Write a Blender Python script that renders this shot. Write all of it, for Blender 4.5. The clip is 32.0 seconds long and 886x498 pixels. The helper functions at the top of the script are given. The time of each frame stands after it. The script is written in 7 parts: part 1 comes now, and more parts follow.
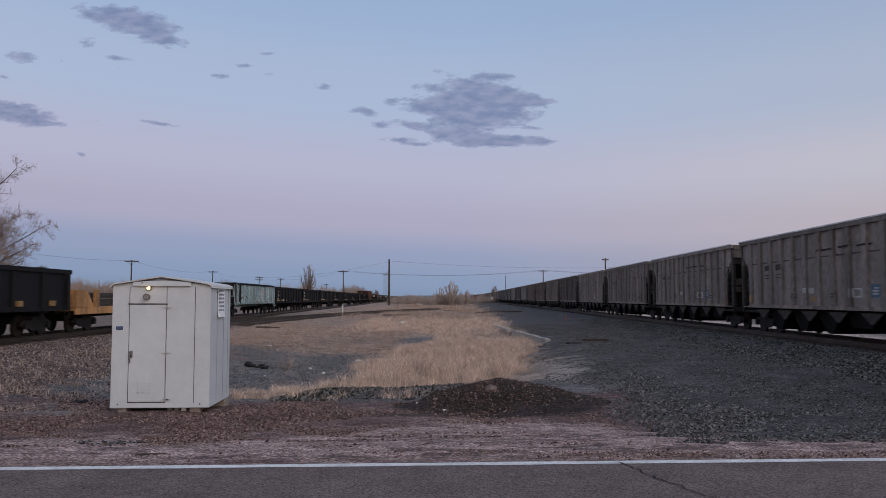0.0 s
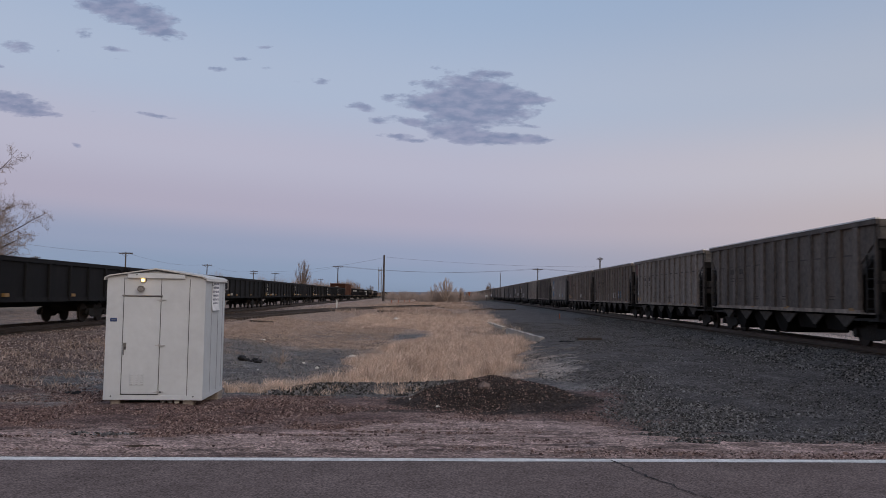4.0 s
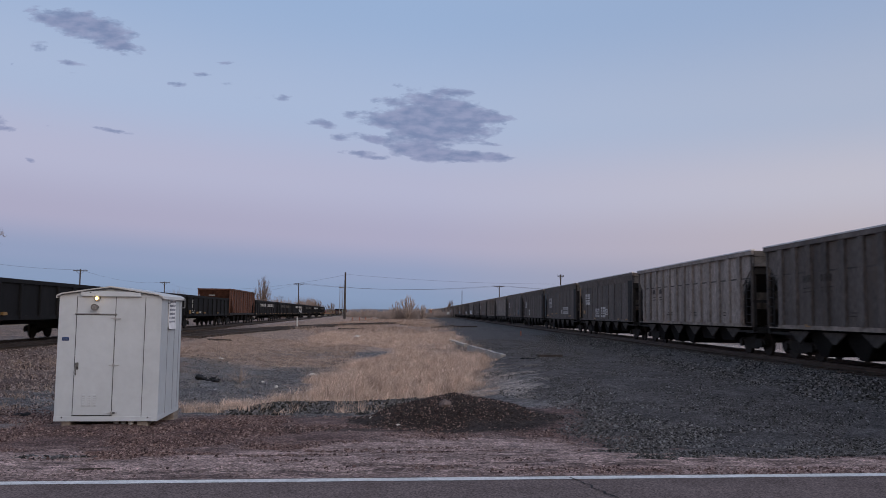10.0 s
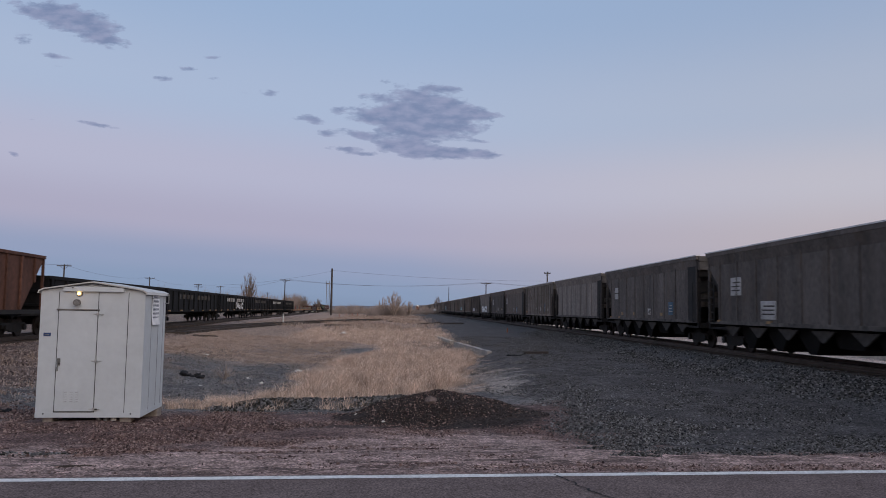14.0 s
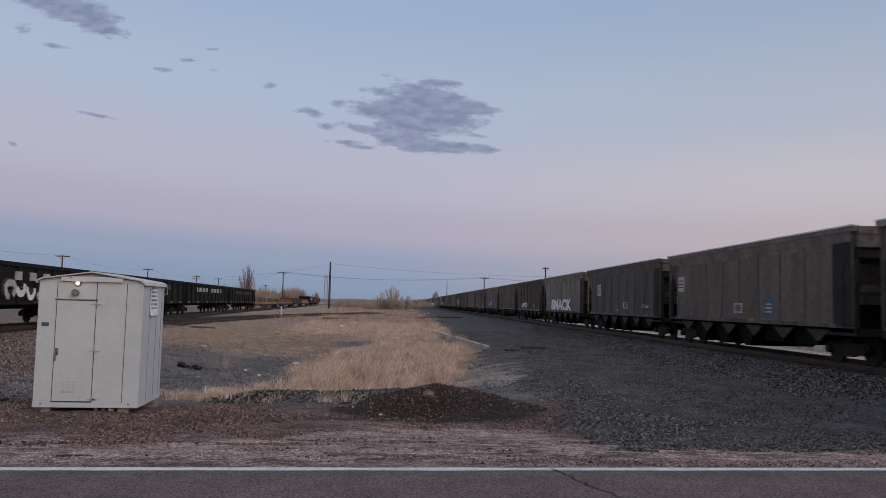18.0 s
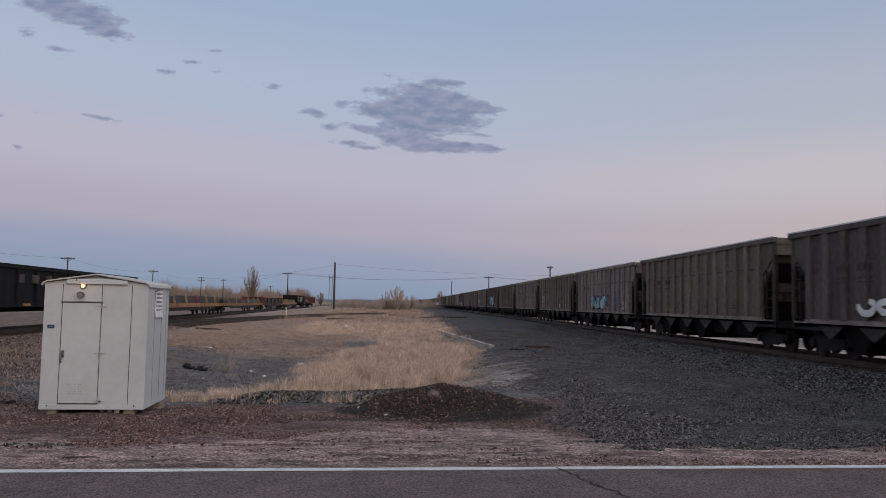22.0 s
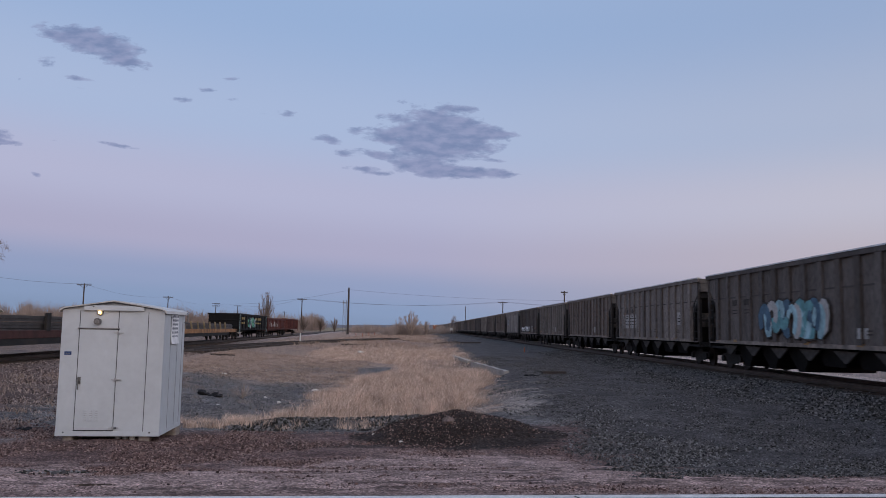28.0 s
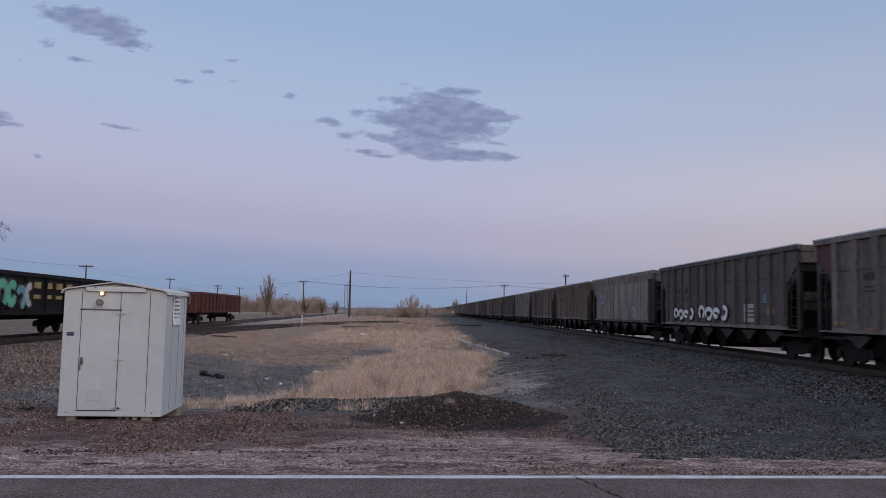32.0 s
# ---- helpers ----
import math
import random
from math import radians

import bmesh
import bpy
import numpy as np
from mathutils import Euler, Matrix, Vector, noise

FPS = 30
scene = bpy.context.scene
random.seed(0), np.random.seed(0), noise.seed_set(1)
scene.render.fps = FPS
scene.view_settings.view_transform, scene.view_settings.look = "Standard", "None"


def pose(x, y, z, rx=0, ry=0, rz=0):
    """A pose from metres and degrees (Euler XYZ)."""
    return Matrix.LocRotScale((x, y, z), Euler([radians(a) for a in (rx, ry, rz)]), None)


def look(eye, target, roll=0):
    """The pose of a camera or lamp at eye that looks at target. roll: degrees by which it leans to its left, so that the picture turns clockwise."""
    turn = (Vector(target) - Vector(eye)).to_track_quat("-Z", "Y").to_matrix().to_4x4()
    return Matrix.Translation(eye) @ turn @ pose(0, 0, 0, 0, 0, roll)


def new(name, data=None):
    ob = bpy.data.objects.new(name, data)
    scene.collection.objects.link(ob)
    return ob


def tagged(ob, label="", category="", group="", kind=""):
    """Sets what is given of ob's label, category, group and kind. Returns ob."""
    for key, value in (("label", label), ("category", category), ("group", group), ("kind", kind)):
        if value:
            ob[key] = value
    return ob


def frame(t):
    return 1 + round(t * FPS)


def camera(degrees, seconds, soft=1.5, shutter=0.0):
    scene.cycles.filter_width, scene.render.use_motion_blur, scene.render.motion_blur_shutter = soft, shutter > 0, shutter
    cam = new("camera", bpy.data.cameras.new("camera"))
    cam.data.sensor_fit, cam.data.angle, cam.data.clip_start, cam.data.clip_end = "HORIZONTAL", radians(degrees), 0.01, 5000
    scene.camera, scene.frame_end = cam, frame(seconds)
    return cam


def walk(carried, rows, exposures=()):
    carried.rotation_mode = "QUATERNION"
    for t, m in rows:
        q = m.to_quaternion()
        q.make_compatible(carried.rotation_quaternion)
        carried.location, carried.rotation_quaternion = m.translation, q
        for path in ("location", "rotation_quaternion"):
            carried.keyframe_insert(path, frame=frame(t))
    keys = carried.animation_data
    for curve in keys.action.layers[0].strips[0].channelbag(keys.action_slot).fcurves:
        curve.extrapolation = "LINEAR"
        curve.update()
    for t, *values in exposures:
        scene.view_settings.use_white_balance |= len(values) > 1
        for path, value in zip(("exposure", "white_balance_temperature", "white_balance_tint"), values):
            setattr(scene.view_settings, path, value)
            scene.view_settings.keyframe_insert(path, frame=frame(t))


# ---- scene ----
cam = camera(58.8, 32.0, soft=0.5, shutter=0.3)
PATH = [
    (0, (0.0, 0.0, 1.579), (-0.054, 1.995, 1.704), -0.0),
    (0.5, (0.006, 0.017, 1.57), (-0.049, 2.013, 1.684), -0.0),
    (1, (0.012, 0.016, 1.577), (-0.042, 2.013, 1.683), 0.1),
    (1.5, (0.005, 0.018, 1.576), (-0.047, 2.014, 1.681), 0.3),
    (2, (0.009, -0.003, 1.573), (-0.046, 1.994, 1.678), 0.4),
    (2.5, (0.001, -0.02, 1.577), (-0.057, 1.976, 1.682), 0.5),
    (3, (-0.008, -0.009, 1.575), (-0.066, 1.987, 1.682), 0.7),
    (3.5, (-0.008, -0.013, 1.573), (-0.059, 1.984, 1.683), 0.8),
    (5.5, (-0.001, -0.024, 1.579), (-0.015, 1.97, 1.725), 1.0),
    (6, (-0.004, -0.023, 1.579), (-0.013, 1.972, 1.729), 1.0),
    (6.5, (0.002, -0.024, 1.57), (-0.001, 1.97, 1.723), 1.0),
    (7, (-0.002, -0.023, 1.574), (0.002, 1.971, 1.728), 1.1),
    (7.5, (0.002, -0.02, 1.577), (0.009, 1.974, 1.731), 1.1),
    (8, (0.001, -0.019, 1.573), (0.015, 1.975, 1.729), 1.1),
    (8.5, (0.0, -0.02, 1.574), (0.027, 1.974, 1.735), 1.1),
    (9, (0.01, -0.009, 1.574), (0.05, 1.983, 1.738), 1.0),
    (9.5, (0.014, -0.006, 1.577), (0.063, 1.987, 1.741), 0.9),
    (10, (0.012, -0.006, 1.579), (0.067, 1.987, 1.741), 0.7),
    (10.5, (0.01, 0.002, 1.573), (0.066, 1.995, 1.733), 0.7),
    (11, (0.013, -0.008, 1.571), (0.067, 1.985, 1.731), 0.8),
    (11.5, (0.01, -0.002, 1.573), (0.064, 1.99, 1.736), 0.8),
    (12, (0.011, -0.008, 1.577), (0.071, 1.984, 1.743), 0.7),
    (12.5, (0.018, 0.008, 1.58), (0.084, 2.0, 1.744), 0.7),
    (13, (0.022, 0.021, 1.578), (0.098, 2.013, 1.736), 0.8),
    (13.5, (0.026, 0.037, 1.575), (0.11, 2.029, 1.729), 0.8),
    (14, (0.031, 0.032, 1.579), (0.119, 2.024, 1.733), 0.9),
    (14.5, (0.029, 0.023, 1.583), (0.119, 2.014, 1.743), 1.0),
    (16.5, (0.017, 0.036, 1.569), (0.124, 2.027, 1.72), 1.5),
    (17, (0.015, 0.044, 1.569), (0.121, 2.036, 1.714), 1.6),
    (17.5, (0.019, 0.052, 1.563), (0.12, 2.044, 1.705), 1.5),
    (18, (0.019, 0.044, 1.568), (0.111, 2.037, 1.708), 1.5),
    (18.5, (0.017, 0.042, 1.569), (0.104, 2.036, 1.708), 1.4),
    (19, (0.015, 0.039, 1.569), (0.099, 2.033, 1.705), 1.4),
    (19.5, (0.016, 0.051, 1.568), (0.1, 2.044, 1.702), 1.4),
    (20, (0.018, 0.051, 1.569), (0.101, 2.045, 1.703), 1.4),
    (20.5, (0.022, 0.051, 1.567), (0.106, 2.045, 1.701), 1.3),
    (21, (0.02, 0.065, 1.563), (0.103, 2.059, 1.7), 1.2),
    (21.5, (0.028, 0.047, 1.572), (0.109, 2.041, 1.71), 1.1),
    (22, (0.027, 0.039, 1.569), (0.108, 2.033, 1.708), 1.1),
    (22.5, (0.024, 0.039, 1.567), (0.105, 2.032, 1.708), 1.0),
    (23, (0.026, 0.025, 1.574), (0.106, 2.019, 1.716), 1.0),
    (23.5, (0.019, 0.036, 1.571), (0.099, 2.029, 1.714), 1.0),
    (24, (0.019, 0.038, 1.568), (0.097, 2.031, 1.714), 1.0),
    (24.5, (0.015, 0.037, 1.571), (0.089, 2.03, 1.72), 1.0),
    (25, (0.013, 0.032, 1.573), (0.085, 2.025, 1.725), 1.1),
    (25.5, (0.007, 0.041, 1.573), (0.077, 2.034, 1.731), 1.1),
    (27.5, (0.009, 0.037, 1.574), (0.056, 2.026, 1.772), 1.1),
    (28, (0.009, 0.025, 1.58), (0.054, 2.014, 1.782), 1.0),
    (28.5, (0.009, 0.03, 1.571), (0.055, 2.019, 1.769), 1.0),
    (29, (0.014, 0.028, 1.574), (0.059, 2.018, 1.766), 1.0),
    (29.5, (0.014, 0.031, 1.569), (0.062, 2.022, 1.755), 1.0),
    (30, (0.011, 0.039, 1.565), (0.059, 2.03, 1.746), 1.1),
    (30.5, (0.008, 0.032, 1.569), (0.054, 2.023, 1.744), 1.1),
    (31, (0.01, 0.022, 1.568), (0.052, 2.015, 1.736), 1.2),
    (31.5, (0.008, 0.019, 1.567), (0.049, 2.012, 1.73), 1.2),
    (32, (0.012, 0.028, 1.565), (0.054, 2.021, 1.724), 1.2),
]
walk(cam, [(t, look(eye, target, roll)) for t, eye, target, roll in PATH],
     exposures=[(0, 0.0, 6900, 12), (1.5, 0.0, 7300, 12), (3, 0.0, 7480, 12), (6, 0.0, 6800, 12), (9, 0.0, 6760, 13), (12, 0.0, 6930, 12), (15, 0.0, 6950, 12), (17, 0.0, 7100, 12),
                (19, 0.0, 7500, 12), (25, 0.0, 7550, 12), (27, 0.0, 6780, 13), (28, 0.0, 6640, 14), (30, 0.0, 6620, 14), (32, 0.0, 6750, 13)])

# ------------------------------------------------------------------ light
world = bpy.data.worlds.new("dusk_sky")
scene.world = world
world.use_nodes = True


def build_world():
    nt = world.node_tree
    nt.nodes.clear()
    N, L = nt.nodes.new, nt.links.new
    out = N("ShaderNodeOutputWorld")
    bg = N("ShaderNodeBackground")
    bg.inputs["Strength"].default_value = 1.0
    L(bg.outputs[0], out.inputs[0])
    tc = N("ShaderNodeTexCoord")
    sep = N("ShaderNodeSeparateXYZ")
    L(tc.outputs["Generated"], sep.inputs[0])

    def math_node(op, a, b=None, clamp=False):
        n = N("ShaderNodeMath")
        n.operation = op
        n.use_clamp = clamp
        for i, v in enumerate((a, b)):
            if v is None:
                continue
            if isinstance(v, (int, float)):
                n.inputs[i].default_value = v
            else:
                L(v, n.inputs[i])
        return n.outputs[0]

    def ramp(fac, stops):
        r = N("ShaderNodeValToRGB")
        r.color_ramp.interpolation = "EASE"
        els = r.color_ramp.elements
        while len(els) < len(stops):
            els.new(0.5)
        for e, (p, c) in zip(els, stops):
            e.position = p
            e.color = (*c, 1)
        L(fac, r.inputs[0])
        return r.outputs[0]

    # east: the earth's shadow, the pink belt and the blue above
    # the earth shadow stands higher towards the north
    side = math_node("MINIMUM", sep.outputs[0], 0.1)
    up = math_node("MULTIPLY", math_node("ADD", sep.outputs[2], math_node("MULTIPLY", side, 0.045)), 1.6)
    up = math_node("ADD", up, 0.1, clamp=True)
    east = ramp(up, SKY_EAST)
    # warmer and grayer towards the south-east
    warm = N("ShaderNodeMix")
    warm.data_type = "RGBA"
    L(math_node("MULTIPLY", sep.outputs[0], 2.1, clamp=True), warm.inputs[0])
    L(east, warm.inputs[6])
    L(ramp(up, SKY_RIGHT), warm.inputs[7])
    east = warm.outputs[2]
    # west: the afterglow behind the camera
    west = ramp(up, SKY_WEST)
    turn = math_node("MULTIPLY", sep.outputs[1], -0.5)
    turn = math_node("ADD", turn, 0.5, clamp=True)
    turn = math_node("POWER", turn, 2.0)
    mix = N("ShaderNodeMix")
    mix.data_type = "RGBA"
    L(turn, mix.inputs[0])
    L(east, mix.inputs[6])
    L(west, mix.inputs[7])
    sky = mix.outputs[2]

    # clouds: tangent-plane coordinates on the eastern sky
    u = math_node("DIVIDE", sep.outputs[0], math_node("MAXIMUM", sep.outputs[1], 0.05))
    v = math_node("DIVIDE", sep.outputs[2], math_node("MAXIMUM", sep.outputs[1], 0.05))
    comb = N("ShaderNodeCombineXYZ")
    L(u, comb.inputs[0])
    L(math_node("MULTIPLY", v, 2.6), comb.inputs[1])
    nz = N("ShaderNodeTexNoise")
    nz.inputs["Scale"].default_value = 34.0
    nz.inputs["Detail"].default_value = 7.0
    nz.inputs["Roughness"].default_value = 0.58
    L(comb.outputs[0], nz.inputs["Vector"])
    big = None
    for cu, cv, ru, rv, amt, tilt in CLOUDS:
        du = math_node("SUBTRACT", u, cu)
        dv = math_node("SUBTRACT", math_node("SUBTRACT", v, cv), math_node("MULTIPLY", du, tilt))
        a = math_node("POWER", math_node("ABSOLUTE", math_node("DIVIDE", du, ru)), 2.0)
        b = math_node("POWER", math_node("ABSOLUTE", math_node("DIVIDE", dv, rv)), 2.0)
        m = math_node("MULTIPLY", math_node("POWER", 0.28, math_node("ADD", a, b)), amt)
        big = m if big is None else math_node("ADD", big, m)
    wisp = N("ShaderNodeTexNoise")
    wisp.inputs["Scale"].default_value = 120.0
    wisp.inputs["Detail"].default_value = 5.0
    wisp.inputs["Roughness"].default_value = 0.6
    L(comb.outputs[0], wisp.inputs["Vector"])
    rag = math_node("ADD", math_node("MULTIPLY", math_node("SUBTRACT", nz.outputs[0], 0.5), 4.6),
                    math_node("MULTIPLY", math_node("SUBTRACT", wisp.outputs[0], 0.5), 1.5))
    rag = math_node("MULTIPLY", rag, math_node("MULTIPLY", big, 3.0, clamp=True))
    dens = math_node("SUBTRACT", math_node("ADD", math_node("MULTIPLY", math_node("MINIMUM", big, 1.15), 2.2), rag), 0.85)
    dens = math_node("MULTIPLY", dens, 0.62, clamp=True)
    dens = math_node("MULTIPLY", dens, math_node("SUBTRACT", 2.0, dens))
    ahead = math_node("MULTIPLY", sep.outputs[1], 20.0, clamp=True)
    dens = math_node("MULTIPLY", dens, ahead)
    nz2 = N("ShaderNodeTexNoise")
    nz2.inputs["Scale"].default_value = 40.0
    nz2.inputs["Detail"].default_value = 4.0
    L(comb.outputs[0], nz2.inputs["Vector"])
    ccol = ramp(nz2.outputs[0], CLOUD_TINT)
    mix2 = N("ShaderNodeMix")
    mix2.data_type = "RGBA"
    L(math_node("MULTIPLY", dens, 0.82), mix2.inputs[0])
    L(sky, mix2.inputs[6])
    L(ccol, mix2.inputs[7])
    L(mix2.outputs[2], bg.inputs[0])


def lin(r, g, b):
    return tuple(((c / 255 + 0.055) / 1.055) ** 2.4 if c > 10 else c / 3294 for c in (r, g, b))


def elev(d):
    return min(1.0, math.sin(radians(d)) * 1.6 + 0.1)


SKY_EAST = [(0.0, lin(116, 138, 168)), (0.095, lin(127, 149, 181)), (elev(1.0), lin(133, 155, 189)), (elev(2.6), lin(143, 159, 193)),
            (elev(5.2), lin(168, 170, 198)), (elev(9.0), lin(176, 182, 210)), (elev(14), lin(165, 185, 217)),
            (elev(22), lin(148, 176, 214)), (1.0, lin(160, 184, 222))]
SKY_RIGHT = [(0.0, lin(150, 150, 165)), (0.095, lin(154, 154, 170)), (elev(1.0), lin(160, 159, 174)), (elev(2.6), lin(170, 166, 180)),
             (elev(5.2), lin(181, 177, 190)), (elev(9.0), lin(186, 189, 206)), (elev(14), lin(167, 182, 208)),
             (elev(22), lin(147, 171, 206)), (1.0, lin(160, 184, 222))]
SKY_WEST = [(0.0, lin(70, 66, 64)), (0.095, lin(235, 190, 150)), (elev(4), lin(240, 205, 175)), (elev(10), lin(225, 208, 200)),
            (elev(20), lin(205, 208, 220)), (1.0, lin(160, 184, 222))]
CLOUD_TINT = [(0.3, lin(106, 124, 164)), (0.7, lin(138, 148, 184))]
# centre (across, up), half width, half height, amount, slope
CLOUDS = [
    (0.0158, 0.2590, 0.0580, 0.0275, 1.71, 0.00),
    (-0.0258, 0.2461, 0.0655, 0.0112, 1.22, -0.05),
    (0.0298, 0.2391, 0.0608, 0.0187, 1.46, 0.00),
    (0.0370, 0.2013, 0.0655, 0.0080, 1.59, 0.00),
    (-0.0673, 0.2225, 0.0243, 0.0070, 1.01, -0.15),
    (-0.0070, 0.2133, 0.0374, 0.0140, 1.34, -0.10),
    (0.0875, 0.2542, 0.0281, 0.0075, 1.12, -0.10),
    (-0.1281, 0.2412, 0.0234, 0.0061, 1.12, -0.12),
    (-0.1092, 0.2239, 0.0182, 0.0055, 0.77, -0.10),
    (-0.0857, 0.2042, 0.0273, 0.0043, 0.87, -0.05),
    (-0.0502, 0.2709, 0.0195, 0.0066, 0.53, 0.00),
    (-0.0933, 0.2540, 0.0134, 0.0048, 0.48, 0.00),
    (-0.0262, 0.2917, 0.0207, 0.0055, 0.39, -0.20),
    (0.0444, 0.2865, 0.0279, 0.0066, 0.58, -0.05),
    (-0.0624, 0.1978, 0.0243, 0.0030, 0.67, 0.00),
    (0.0899, 0.2182, 0.0170, 0.0036, 0.48, -0.05),
    (0.0945, 0.2010, 0.0182, 0.0048, 0.77, 0.00),
    (-0.4328, 0.3624, 0.0590, 0.0200, 1.40, -0.20),
    (-0.3989, 0.3422, 0.0351, 0.0122, 1.01, -0.30),
    (-0.4810, 0.3730, 0.0327, 0.0103, 0.90, -0.20),
    (-0.4941, 0.3356, 0.0170, 0.0116, 0.63, 0.00),
    (-0.4528, 0.3140, 0.0243, 0.0047, 0.78, -0.15),
    (-0.5788, 0.3155, 0.0262, 0.0094, 0.95, -0.12),
    (-0.5407, 0.2963, 0.0182, 0.0048, 0.43, -0.10),
    (-0.6052, 0.2905, 0.0109, 0.0036, 0.67, -0.30),
    (-0.5914, 0.2427, 0.0608, 0.0140, 1.71, -0.17),
    (-0.5478, 0.2276, 0.0234, 0.0033, 1.12, -0.03),
    (-0.4788, 0.2311, 0.0084, 0.0030, 0.58, 0.00),
    (-0.4004, 0.2279, 0.0281, 0.0037, 0.95, -0.14),
    (-0.4988, 0.1874, 0.0079, 0.0043, 0.77, -0.30),
    (-0.3169, 0.2897, 0.0170, 0.0061, 0.58, 0.00),
    (-0.2888, 0.3016, 0.0170, 0.0055, 0.77, 0.00),
    (-0.2551, 0.3173, 0.0159, 0.0043, 0.72, 0.00),
    (-0.2532, 0.2907, 0.0182, 0.0048, 0.39, 0.00),
    (-0.2176, 0.2755, 0.0159, 0.0048, 0.48, 0.00),
    (-0.1833, 0.2737, 0.0218, 0.0066, 0.72, 0.00),
    (-0.1991, 0.2930, 0.0097, 0.0025, 0.48, 0.00),
    (-0.5268, 0.3111, 0.0091, 0.0061, 0.34, 0.00),
    (-0.3197, 0.3087, 0.0084, 0.0025, 0.39, 0.00),
    (-0.4477, 0.3001, 0.0281, 0.0028, 0.39, -0.05),
]
build_world()
sun_data = bpy.data.lights.new("afterglow_sun", "SUN")
sun_data.energy = 1.2
sun_data.angle = radians(60)
sun_data.color = (1.0, 0.90, 0.83)
sun = new("afterglow_sun", sun_data)
sun.matrix_world = look((42, -50, 34), (0, 0, 0))


# ------------------------------------------------------------------ helpers
def part(name, bm, material, parent=None, label="", at=None):
    me = bpy.data.meshes.new(name)
    bm.to_mesh(me)
    bm.free()
    me.materials.append(material)
    return place(name, me, parent, label, at)


def place(name, me, parent=None, label="", at=None):
    ob = new(name, me)
    if parent is not None:
        ob.parent = parent
    if at is not None:
        ob.matrix_local = at if isinstance(at, Matrix) else Matrix.Translation(at)
    if label:
        ob["label"] = label
    return ob


def empty(name, m):
    ob = new(name)
    ob.matrix_world = m
    return ob


def box(bm, x0, x1, y0, y1, z0, z1, bevel=0.0):
    vs = [bm.verts.new(p) for p in ((x0, y0, z0), (x1, y0, z0), (x1, y1, z0), (x0, y1, z0), (x0, y0, z1), (x1, y0, z1), (x1, y1, z1), (x0, y1, z1))]
    fs = [bm.faces.new([vs[i] for i in f]) for f in ((3, 2, 1, 0), (4, 5, 6, 7), (0, 1, 5, 4), (1, 2, 6, 5), (2, 3, 7, 6), (3, 0, 4, 7))]
    if bevel:
        es = list({e for f in fs for e in f.edges})
        bmesh.ops.bevel(bm, geom=es, offset=bevel, segments=1, affect="EDGES")
    return bm


def boxes(*rows, bevel=0.0):
    bm = bmesh.new()
    for r in rows:
        box(bm, *r, bevel=bevel)
    return bm


def tube(bm, a, b, r0, r1=None, n=8, caps=True):
    a, b = Vector(a), Vector(b)
    r1 = r0 if r1 is None else r1
    q = (b - a).to_track_quat("Z", "Y")
    ra, rb = [], []
    for i in range(n):
        w = 2 * math.pi * i / n
        d = q @ Vector((math.cos(w), math.sin(w), 0))
        ra.append(bm.verts.new(a + d * r0))
        rb.append(bm.verts.new(b + d * r1))
    for i in range(n):
        j = (i + 1) % n
        bm.faces.new((ra[i], ra[j], rb[j], rb[i]))
    if caps:
        bm.faces.new(ra[::-1])
        bm.faces.new(rb)
    return bm


def prism(bm, pts, x0, x1, axis="x"):
    """Extrude a closed outline of (a, z) along an axis."""
    def v(p, s):
        return (s, p[0], p[1]) if axis == "x" else (p[0], s, p[1])
    A = [bm.verts.new(v(p, x0)) for p in pts]
    B = [bm.verts.new(v(p, x1)) for p in pts]
    n = len(pts)
    bm.faces.new(A[::-1])
    bm.faces.new(B)
    for i in range(n):
        j = (i + 1) % n
        bm.faces.new((A[i], A[j], B[j], B[i]))
    bmesh.ops.recalc_face_normals(bm, faces=bm.faces[:])
    return bm


